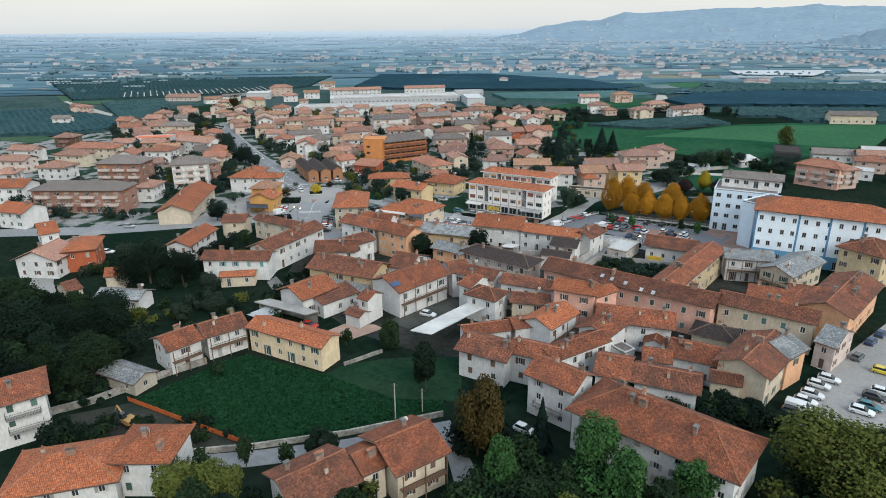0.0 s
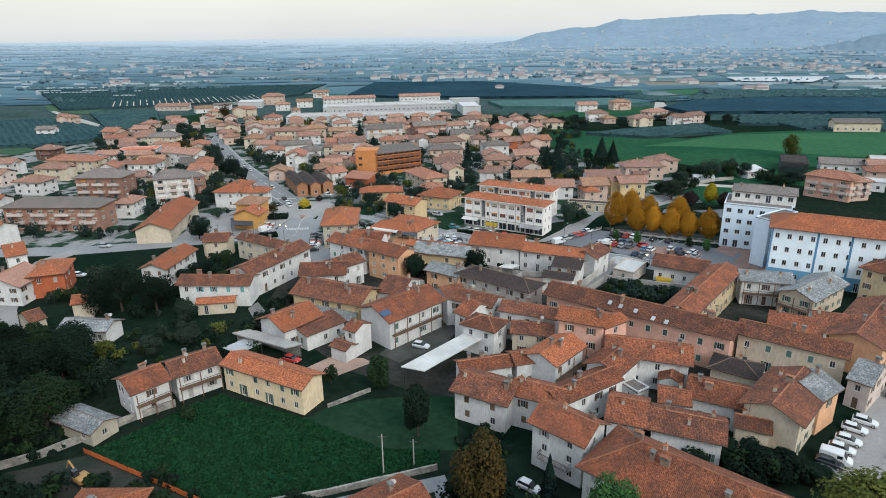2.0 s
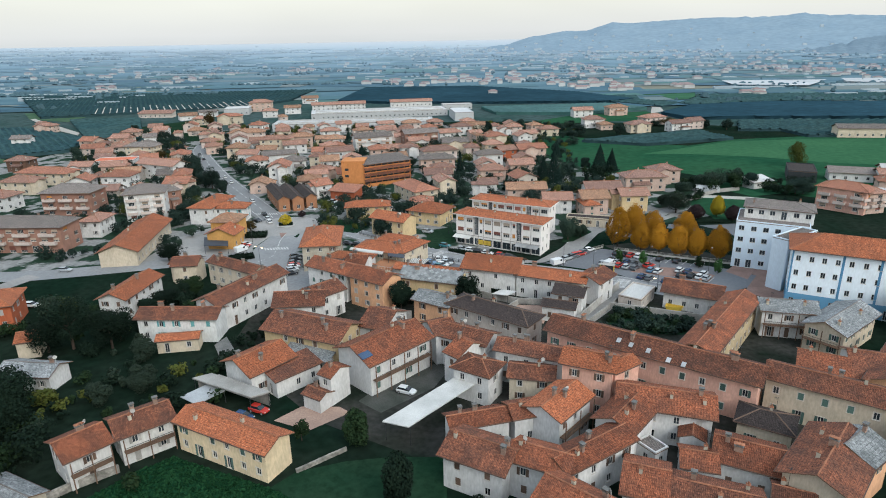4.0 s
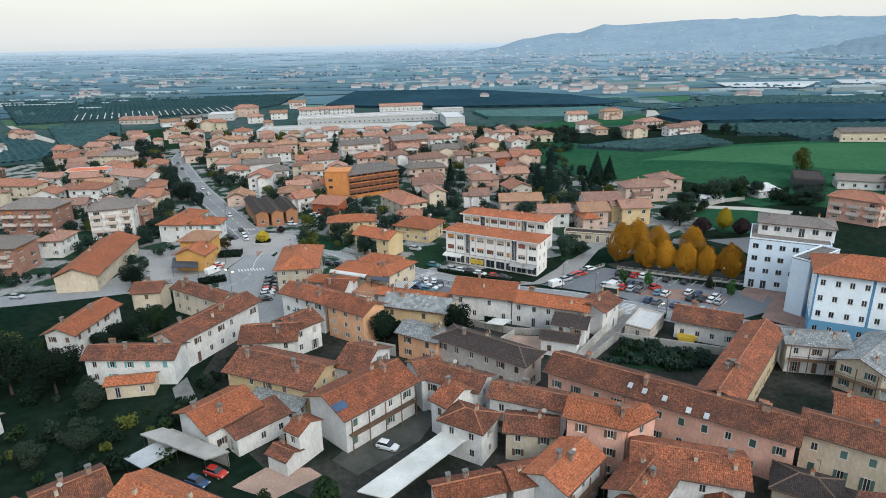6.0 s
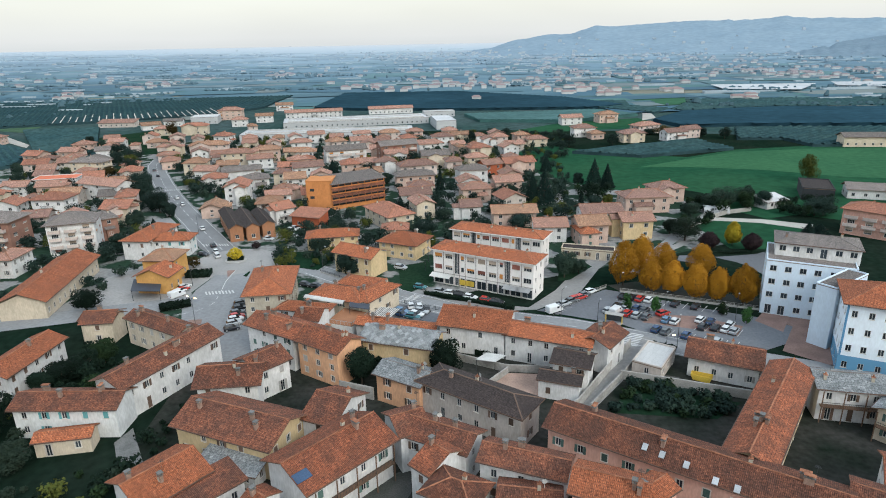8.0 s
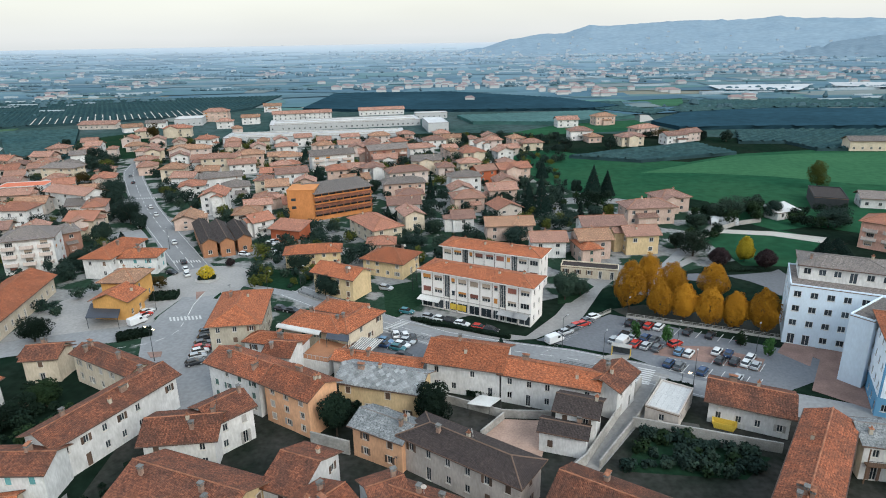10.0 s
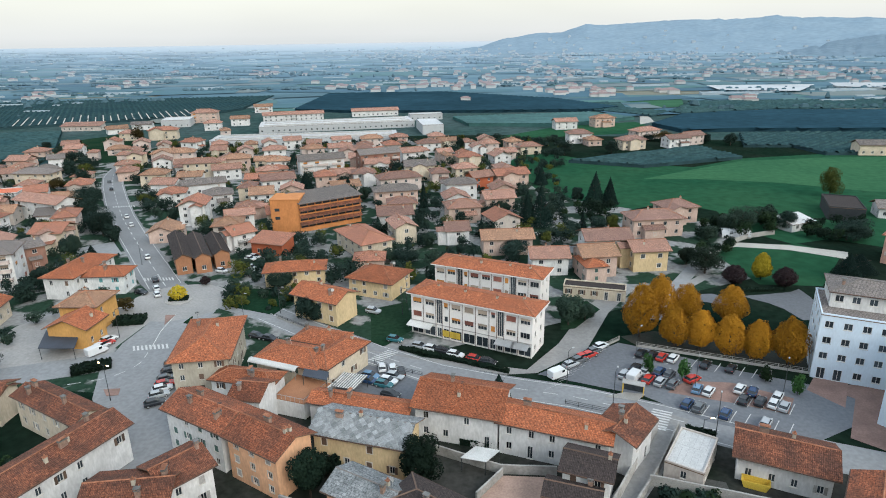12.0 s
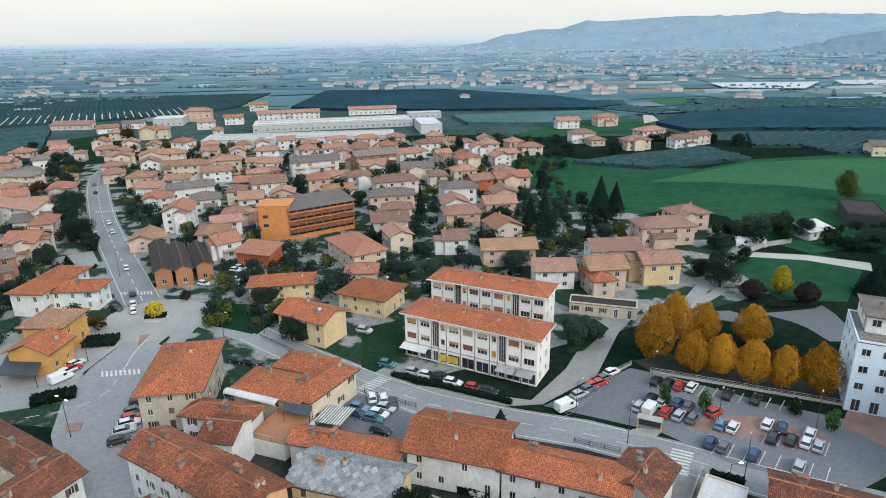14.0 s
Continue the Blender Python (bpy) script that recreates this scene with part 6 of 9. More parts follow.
# farmsteads and villages of the plain
def far_village(clusters, seed, label):
    bm = bmesh.new()
    rng = random.Random(seed)
    for cx, cy, sx, sy, n in clusters:
        for i in range(n):
            px, py = rng.gauss(cx, sx), rng.gauss(cy, sy)
            zz = ground_height(math.hypot(px, py - 60))
            w, d, h = rng.uniform(7, 15), rng.uniform(6, 11), rng.uniform(3.0, 5.5)
            k = rng.choice((0, 0, 0, 2, 3))
            box(bm, px - w / 2, py - d / 2, zz - 1, px + w / 2, py + d / 2, zz + h, k)
            t = [bm.verts.new(p) for p in ((px - w / 2 - 0.5, py - d / 2 - 0.5, zz + h), (px + w / 2 + 0.5, py - d / 2 - 0.5, zz + h), (px + w / 2 + 0.5, py + d / 2 + 0.5, zz + h),
                                           (px - w / 2 - 0.5, py + d / 2 + 0.5, zz + h), (px - w / 2 + d * 0.3, py, zz + h + d * 0.2), (px + w / 2 - d * 0.3, py, zz + h + d * 0.2))]
            for f in ((0, 1, 5, 4), (2, 3, 4, 5), (1, 2, 5), (3, 0, 4)):
                bm.faces.new([t[j] for j in f]).material_index = 1
    # Roof and wall colours with haze and a faint glow painted in.
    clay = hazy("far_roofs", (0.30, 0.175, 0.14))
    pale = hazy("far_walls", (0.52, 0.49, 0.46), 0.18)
    return tagged(new("far_village", mesh_of("far_village", bm, [pale, clay, pale, pale])), label, "village", kind="stuff")


far_village([(16, 1082, 56, 55, 40), (234, 1668, 48, 172, 26), (199, 949, 39, 48, 26), (627, 1266, 32, 104, 36), (-139, 1073, 24, 42, 12), (-540, 1305, 29, 98, 14), (-569, 1014, 19, 41, 6), (-370, 1534, 46, 66, 12), (298, 920, 6, 21, 5), (336, 797, 12, 15, 5), (821, 1356, 24, 107, 18), (-1186, 2336, 83, 696, 14), (612, 1897, 111, 164, 24), (-49, 2724, 209, 373, 70), (703, 2448, 198, 182, 50), (150, 1250, 150, 120, 40), (480, 1500, 160, 150, 50), (-300, 1700, 200, 200, 30), (330, 2300, 120, 200, 60), (150, 3000, 250, 120, 90), (-800, 1500, 150, 150, 20), (900, 1900, 160, 200, 40)], 4, "distant farmsteads and villages with clay roofs on the plain")

# ---- trees ----
tree_meshes = {}


def crown_mesh(kind, seed, count, leaf):
    """A crown of unit radius and height: many small leaf tufts on uneven lumps, with gaps between them."""
    key = (kind, seed, count, round(leaf, 3))
    if key in tree_meshes:
        return tree_meshes[key]
    rng = random.Random(seed * 31 + len(kind))
    bm = bmesh.new()

    def tuft(p, n, s):
        n = (n + Vector((rng.gauss(0, 0.5), rng.gauss(0, 0.5), rng.gauss(0.25, 0.5)))).normalized()
        q = n.to_track_quat("Z", "Y")
        a = rng.uniform(0, 6.28)
        c = [q @ Vector((math.cos(a + k * 1.571) * s * rng.uniform(0.7, 1.2), math.sin(a + k * 1.571) * s * rng.uniform(0.7, 1.2), rng.uniform(-0.3, 0.3) * s)) for k in range(4)]
        bm.faces.new([bm.verts.new(p + Vector((v.x, v.y, v.z * 0.42))) for v in c])

    if kind == "conifer":
        for i in range(count):
            z = rng.random() ** 1.25
            tier = (z * 9) % 1.0
            r = (1 - z) * (0.75 + 0.35 * (1 - tier)) * rng.uniform(0.75, 1.05)
            a = rng.uniform(0, 6.28)
            d = Vector((math.cos(a), math.sin(a), 0))
            tuft(Vector((d.x * r, d.y * r, 0.06 + z * 0.94)), d + Vector((0, 0, 0.5)), leaf * (1.15 - 0.5 * z))
    else:
        lumps = []
        ovoid = kind in ("yellow", "purple", "bright")
        for i in range(9 if ovoid else 16):
            a, z = rng.uniform(0, 6.28), rng.uniform(0.30, 0.82)
            rr = math.sqrt(max(0.05, 1 - ((z - 0.52) / 0.5) ** 2)) * rng.uniform(0.25, 0.62)
            if ovoid:
                rr *= 1.25 - z
            lumps.append((Vector((math.cos(a) * rr, math.sin(a) * rr, z)), rng.uniform(0.20, 0.34) if ovoid else rng.uniform(0.26, 0.46)))
        for i in range(count):
            if ovoid and i % 5 < 3:
                d = Vector((rng.gauss(0, 1), rng.gauss(0, 1), rng.gauss(0, 1))).normalized()
                k = rng.uniform(0.8, 1.0) * (1 + 0.24 * noise.noise(d * 2.2 + Vector((seed, 0, 0))))
                taper = 1.03 - 0.40 * max(-0.1, d.z)
                p = Vector((d.x * 0.92 * k * taper, d.y * 0.92 * k * taper, 0.55 + d.z * 0.45 * k))
            else:
                c, r = rng.choice(lumps)
                d = Vector((rng.gauss(0, 1), rng.gauss(0, 1), rng.gauss(0.2, 1))).normalized()
                k = r * rng.uniform(0.7, 1.08)
                p = c + Vector((d.x * k, d.y * k, d.z * k * 0.62))
            p.z = max(0.1, min(1.0, p.z))
            tuft(p, d, leaf * rng.uniform(0.7, 1.3))
    tree_meshes[key] = mesh_of("crown", bm, LEAF[kind])
    return tree_meshes[key]


def trunk_mesh(seed):
    if ("trunk", seed) in tree_meshes:
        return tree_meshes[("trunk", seed)]
    rng = random.Random(seed)
    bm = bmesh.new()
    tube(bm, (0, 0, -0.02), (0.01, 0, 0.35), 0.055, 0.04, 7)
    tube(bm, (0.01, 0, 0.35), (0.0, 0.02, 0.75), 0.04, 0.015, 6)
    for i in range(6):
        a = i * 1.05 + rng.uniform(-0.3, 0.3)
        z = rng.uniform(0.25, 0.5)
        tube(bm, (0.01, 0, z), (math.cos(a) * 0.55, math.sin(a) * 0.55, z + rng.uniform(0.15, 0.3)), 0.022, 0.008, 5)
    tree_meshes[("trunk", seed)] = mesh_of("trunk", bm, bark)
    return tree_meshes[("trunk", seed)]


TREE_WORDS = {"garden": "leafy green garden tree between the houses", "gardendark": "dense dark green garden tree between the houses", "green": "broad dark green leafy tree", "dark": "dense dark evergreen leafy tree", "olive": "olive-green tree turning yellow in autumn", "yellow": "round lime tree in golden autumn leaf",
              "bright": "small bright yellow autumn tree", "autumn": "tall tree with brown autumn leaves", "conifer": "dark blue-green pointed conifer tree", "purple": "round dark purple-leaved small tree",
              "fresh": "fresh green leafy tree on the slope", "greyish": "loose grey-green shrub tree in the garden"}
tree_no = 0


def tree(x, y, h, r, kind, full=True):
    global tree_no
    tree_no += 1
    # Farther trees take the leaf colours that have haze painted in.
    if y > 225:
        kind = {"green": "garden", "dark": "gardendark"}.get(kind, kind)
    big = r > 2.6 and full
    if r > 3 and y > 260:
        FOOTPRINTS.append((x, y, 0, r * 0.9, r * 0.9))
    count = (12000 if kind == "yellow" else 6800) if big else 900
    size = (0.13 / r if kind == "yellow" else max(0.03, min(0.075, 0.19 / r))) if big else 0.11
    top = thing("tree", pose(x, y, 0, 0, 0, (tree_no * 77) % 360), TREE_WORDS[kind], "tree", "trees of the town")
    top.scale = (r, r, h)
    part("trunk", trunk_mesh(tree_no % 3), None, top)
    part("crown", crown_mesh(kind, tree_no % 3, count, round(size, 3) if big else 0.11), None, top)
    return top


tree(-67.6, 248.4, 4.4, 2.6, "bright")
tree(53.7, 221.8, 13.7, 4.51, "yellow")
tree(61.2, 230.9, 12.5, 4.14, "yellow")
tree(67.7, 230.8, 10.0, 4.23, "yellow")
tree(78.1, 228.5, 10.2, 4.14, "yellow")
tree(60.1, 216.8, 10.0, 3.7, "yellow")
tree(65.3, 214.8, 10.2, 3.4, "yellow")
tree(70.6, 212, 10.1, 3.7, "yellow")
tree(75.7, 209.8, 9.9, 3.4, "yellow")
tree(81.5, 207.5, 11.4, 4.14, "yellow")
tree(99.9, 257.5, 8.4, 2.8, "bright")
tree(39.0, 317.1, 14.3, 4.1, "conifer")
tree(43.9, 315.9, 16.4, 5.3, "conifer")
tree(72.2, 348.8, 14.3, 4.5, "conifer")
tree(78.1, 347.2, 12.1, 3.8, "conifer")
tree(54.8, 387.3, 10.2, 3.3, "conifer")
tree(90.9, 254.9, 5.7, 3.4, "purple")
tree(103.5, 251.3, 6.3, 3.3, "purple")
tree(127.3, 313.9, 8.2, 5.7, "green")
tree(117.2, 307.8, 8.6, 6.3, "green")
tree(110.1, 304.5, 7.1, 4.6, "green")
tree(133.6, 307.0, 7.1, 4.5, "dark")
tree(99.4, 295.6, 5.5, 4.1, "green")
tree(86.0, 263.6, 9.1, 6.5, "greyish")
tree(83.3, 271.4, 6.2, 3.6, "greyish")
tree(177.2, 354.7, 13.0, 5.5, "olive")
tree(147.2, 293.5, 6.7, 6.1, "dark")
tree(150.4, 293.4, 7.6, 6.1, "dark")
tree(124.4, 256.5, 8.4, 4.8, "conifer")
tree(132.3, 263.4, 5.8, 5.0, "conifer")
tree(30.4, 279.5, 6.1, 6.0, "dark")
tree(53.2, 303.9, 6.1, 4.0, "dark")
tree(57.8, 305.9, 8.3, 2.3, "conifer")
tree(63.7, 307.5, 5.6, 4.1, "dark")
tree(69.6, 308.6, 5.9, 2.9, "olive")
tree(81.8, 470.0, 8.9, 6.9, "dark")
tree(83.6, 522.5, 4.9, 3.4, "dark")
tree(195.4, 496.1, 8.6, 5.2, "dark")
tree(182.5, 505.2, 7.0, 4.3, "dark")
tree(32.1, 337.6, 4.9, 4.0, "green")
tree(17.6, 495.0, 8.4, 3.6, "dark")
tree(65.9, 354.3, 6.1, 3.1, "dark")
tree(157.4, 515.7, 7.2, 8.1, "autumn")
tree(150.6, 519.7, 5.4, 5.8, "dark")
tree(38.1, 228.9, 8.1, 4.0, "green")
tree(42.9, 231.8, 5.2, 3.3, "green")
tree(20.7, 305.3, 6.6, 2.1, "conifer")
tree(110.7, 470.3, 8.4, 6.6, "dark")
tree(130.2, 505.1, 5.2, 3.9, "olive")
tree(-60.1, 383.1, 9.5, 3.9, "conifer")
tree(-81.1, 451.5, 8.0, 3.3, "conifer")
tree(-38.1, 374.2, 7.8, 3.7, "conifer")
tree(-216.6, 541.4, 13.1, 5.8, "autumn")
tree(-268.0, 516.2, 6.1, 3.9, "dark")
tree(-217.5, 460.4, 8.3, 7.2, "dark")
tree(-198.3, 443.0, 7.8, 7.4, "dark")
tree(-178.3, 467.2, 6.6, 3.5, "dark")
tree(-146.5, 343.8, 11.0, 6.3, "dark")
tree(-126.6, 318.4, 9.1, 7.2, "dark")
tree(-159.7, 368.1, 6.2, 5.9, "dark")
tree(-185.6, 386.6, 7.4, 6.4, "autumn")
tree(-121.7, 290.8, 6.0, 3.4, "green")
tree(-113.9, 288.7, 3.7, 1.8, "conifer")
tree(-109.8, 447.8, 9.0, 3.6, "conifer")
tree(-40.9, 256.6, 5.0, 5.0, "green")
tree(-54.5, 256.2, 3.0, 2.3, "green")
tree(-5.2, 274.1, 5.4, 5.3, "dark")
tree(-10.3, 277.6, 4.2, 3.7, "green")
tree(-17.9, 313.0, 5.8, 2.0, "conifer")
tree(-1.4, 337.6, 13.8, 2.6, "conifer")
tree(-29.7, 358.9, 6.3, 3.1, "green")
tree(-79.0, 241.2, 3.9, 2.5, "autumn")
tree(-64.1, 259.5, 2.9, 1.6, "purple")
tree(-45.7, 278.9, 3.5, 1.3, "conifer")
tree(-85.0, 320.4, 4.6, 1.4, "conifer")
tree(-28.5, 233.8, 6.7, 4.0, "dark")
tree(-26.0, 233.7, 6.2, 3.0, "dark")
tree(-55.8, 270.1, 4.3, 3.1, "green")
tree(-80.0, 151.3, 7.5, 5.2, "dark")
tree(-68.9, 142.1, 4.6, 3.8, "greyish")
tree(-75.3, 173.7, 5.5, 3.7, "dark")
tree(-77.5, 168.9, 5.1, 4.7, "dark")
tree(-80.3, 167.1, 4.0, 4.1, "dark")
tree(-74.0, 178.8, 5.2, 3.3, "green")
tree(-94.5, 207.3, 6.0, 4.8, "dark")
tree(-14.0, 167.9, 8.0, 3.5, "dark")
tree(-11.9, 173.6, 4.3, 2.2, "dark")
tree(3.4, 170.4, 8.6, 4.2, "dark")
tree(27.8, 162.9, 3.2, 1.7, "dark")
tree(17.9, 195.9, 5.4, 2.4, "conifer")
tree(-88.8, 146.7, 12.7, 6.5, "dark")
tree(-79.7, 147.1, 9.7, 5.8, "dark")
tree(-93.7, 145.1, 9.2, 5.6, "dark")
tree(-146.0, 339.6, 9.0, 4.6, "dark")
tree(-138.1, 332.5, 10.0, 4.8, "dark")
tree(-121.5, 310.7, 9.5, 5.0, "dark")
tree(-149.7, 358.2, 8.5, 4.2, "dark")
tree(-114.1, 303.6, 7.0, 3.4, "dark")
tree(-198.0, 423.3, 9.0, 5.0, "dark")
tree(-176.8, 397.6, 9.0, 4.6, "dark")
tree(-122.4, 290.5, 6.5, 3.6, "dark")
tree(-113.3, 260.1, 6.0, 3.6, "dark")
tree(-72.9, 93.9, 10.6, 7.0, "green")
tree(-95.3, 104.0, 13.0, 8.5, "dark")
tree(-109.7, 119.8, 11.9, 8.3, "green")
tree(-95.9, 117.2, 6.9, 5.6, "dark")
tree(-82.2, 90.6, 7.9, 5.7, "dark")
tree(-92.8, 121.5, 6.6, 4.5, "green")
tree(-84.1, 116.2, 4.2, 3.2, "dark")
tree(-89.1, 91.0, 9.9, 4.9, "dark")
tree(-87.0, 105.2, 6.4, 4.1, "dark")
tree(-63.0, 129.0, 5.6, 3.8, "greyish")
tree(-68.9, 124.0, 4.5, 3.0, "greyish")
tree(-79.6, 123.1, 3.6, 2.6, "olive")
tree(-33.9, 71.8, 6.0, 1.8, "green")
tree(-38.8, 67.8, 6.1, 2.0, "green")
tree(-21.8, 73.6, 6.3, 3.0, "dark")
tree(-26.4, 71.0, 5.4, 1.7, "green")
tree(-6.6, 95.8, 9.6, 3.2, "dark")
tree(-16.0, 111.8, 6.8, 2.9, "green")
tree(-26.0, 112.8, 4.0, 1.6, "green")
tree(3.6, 76.5, 14.7, 4.6, "autumn")
tree(14.2, 78.1, 10.4, 2.0, "conifer")
tree(21.4, 71.1, 12.3, 4.5, "fresh")
tree(7.5, 66.1, 10.7, 3.2, "fresh")
tree(35.8, 66.6, 8.6, 4.1, "fresh")
tree(55.6, 68.4, 14.4, 8.9, "olive")
tree(61.5, 68.7, 12.3, 6.8, "olive")
tree(24.9, 64.5, 10.3, 3.9, "fresh")
tree(44.3, 91.3, 3.6, 3.1, "dark")
tree(47.9, 89.2, 4.4, 3.4, "dark")
tree(51.5, 87.6, 4.5, 3.7, "dark")
tree(56.2, 85.8, 3.3, 2.8, "dark")
tree(36.9, 96.3, 2.8, 2.0, "green")
tree(27.0, 116.9, 4.2, 1.7, "dark")
tree(39.4, 115.0, 6.0, 2.0, "dark")
tree(9.3, 116.0, 5.5, 2.3, "dark")
tree(37.5, 118.5, 4.0, 1.6, "green")
tree(-41.6, 62.9, 6.9, 4.2, "olive")
tree(-34.1, 62.4, 8.3, 4.1, "olive")
tree(50.4, 204.7, 4.6, 1.4, "fresh")
tree(56.7, 201.5, 5.3, 1.4, "fresh")
tree(73.4, 200.6, 3.7, 1.3, "green")
tree(77.3, 195.6, 4.5, 1.4, "fresh")
# small garden trees and shrubs between the houses
def shrub_mass(plants, seed, label, name="garden_shrubs"):
    """Many small shrubs and bushy trees as one mass of leaf tufts on short stems. plants: x, y, height, radius, leaf index."""
    rng = random.Random(seed)
    verts, faces, mats = [], [], []
    for px, py, hh, rr, mi in plants:
        lumps = [(rng.uniform(-0.5, 0.5) * rr, rng.uniform(-0.5, 0.5) * rr, hh * rng.uniform(0.35, 0.75), rr * rng.uniform(0.4, 0.7)) for _ in range(6)]
        for k in range(int(90 + 40 * rr * rr)):
            cx, cy, cz, r = rng.choice(lumps)
            d = Vector((rng.gauss(0, 1), rng.gauss(0, 1), rng.gauss(0.3, 1))).normalized()
            p = Vector((px + cx, py + cy, cz)) + d * r * rng.uniform(0.6, 1.05)
            p.z = max(0.1, min(hh, p.z))
            q = (d + Vector((rng.gauss(0, 0.5), rng.gauss(0, 0.5), rng.gauss(0.2, 0.5)))).normalized().to_track_quat("Z", "Y")
            s = rng.uniform(0.13, 0.27)
            b = len(verts)
            verts += [tuple(p + q @ Vector(c)) for c in ((-s, -s, 0), (s, -s * 0.7, 0.05), (s * 0.8, s, 0), (-s * 0.7, s, -0.05))]
            faces.append((b, b + 1, b + 2, b + 3))
            mats.append(mi)
    me = bpy.data.meshes.new(name)
    me.from_pydata(verts, [], faces)
    for k in ("green", "dark", "olive", "greyish", "fresh", "garden", "gardendark"):
        me.materials.append(LEAF[k])
    me.polygons.foreach_set("material_index", mats)
    return tagged(new(name, me), label, "shrubs", kind="stuff")


rng = random.Random(5)
on_road = lambda px, py: abs(px + 81 + (py - 265) * 0.61) < 9
# infill houses of the newer quarter
made = 0
tries = 0
while made < 84 and tries < 9000:
    tries += 1
    hy = rng.uniform(275, 520)
    hx = rng.uniform(-0.60 * hy, 0.10 * hy)
    if on_road(hx, hy) or (hx < -262 and hy > 385) or built_on(hx, hy, 6.6) or (hx > -85 and 262 < hy < 300):
        continue
    house(hx, hy, rng.choice((12, 20, -70, 8, 100)), rng.uniform(10, 15), rng.uniform(9, 12), rng.uniform(3.6, 6.2), rng.choice(("hip", "gable", "gable")),
          rng.choice(("white", "white", "cream", "peach", "pinkwhite", "greycream")), rng.choice(("orange", "clay", "clay", "brown", "lightbrown")), 2, 900 + made, near=False, balconies=made % 2)
    made += 1
plants = []
while len(plants) < 950:
    ty = rng.uniform(255, 530)
    tx = rng.uniform(-0.62 * ty, 0.17 * ty)
    if on_road(tx, ty) or (tx < -262 and ty > 385) or built_on(tx, ty, 1.2) or -90 < tx < -56 and ty < 280:
        continue
    hh = rng.uniform(1.4, 6.4)
    plants.append((tx, ty, hh, hh * rng.uniform(0.4, 0.7), rng.choice((5, 6, 6, 2, 6))))
for i in range(700):
    tx, ty = rng.uniform(-245, -84), rng.uniform(206, 262)
    if built_on(tx, ty, 1.5) or on_road(tx, ty) or len(plants) > 1090 or tx > -120 and ty < 214:
        continue
    hh = rng.uniform(1.2, 5.5)
    plants.append((tx, ty, hh, hh * rng.uniform(0.45, 0.75), rng.choice((5, 6, 6))))
for i in range(26):
    tx, ty = rng.uniform(-54, -33), rng.uniform(240, 257)
    if not built_on(tx, ty, 1.5):
        hh = rng.uniform(1.2, 4.0)
        plants.append((tx, ty, hh, hh * rng.uniform(0.45, 0.7), rng.choice((5, 6, 2))))
shrub_mass(plants, 6, "dark green garden trees and shrubs between the houses")

# ---- cars ----
PAINT = {"white": (0.60, 0.61, 0.62), "silver": (0.36, 0.38, 0.40), "grey": (0.10, 0.11, 0.12), "black": (0.018, 0.02, 0.024), "red": (0.42, 0.035, 0.025), "blue": (0.02, 0.05, 0.12),
         "sky": (0.12, 0.22, 0.34), "teal": (0.03, 0.13, 0.15), "yellow": (0.55, 0.42, 0.03), "van": (0.62, 0.63, 0.64)}
PAINT_WORDS = {"white": "white", "silver": "silver", "grey": "dark grey", "black": "black", "red": "red", "blue": "dark blue", "sky": "light blue", "teal": "teal green", "yellow": "yellow", "van": "white"}
lamp_clear = material("headlight_glass", (0.5, 0.5, 0.48), 0.2, gloss=0.6)
lamp_red = material("tail_light_glass", (0.30, 0.02, 0.02), 0.3)
car_glass = material("car_glass", (0.015, 0.02, 0.025), 0.08, gloss=0.7)
car_models = {}


def loft(bm, stations, mi=0):
    """Rings of (x, half width, z low, z high) joined along x, with cut corners."""
    rings_ = []
    for x, w, z0, z1 in stations:
        c = min(0.1, w * 0.3, (z1 - z0) * 0.3)
        rings_.append([bm.verts.new((x, yy, zz)) for yy, zz in ((-w + c, z0), (w - c, z0), (w, z0 + c), (w, z1 - c), (w - c, z1), (-w + c, z1), (-w, z1 - c), (-w, z0 + c))])
    for a, b in zip(rings_, rings_[1:]):
        for i in range(8):
            bm.faces.new((a[i], a[(i + 1) % 8], b[(i + 1) % 8], b[i])).material_index = mi
    bm.faces.new(rings_[0]).material_index = mi
    bm.faces.new(rings_[-1][::-1]).material_index = mi


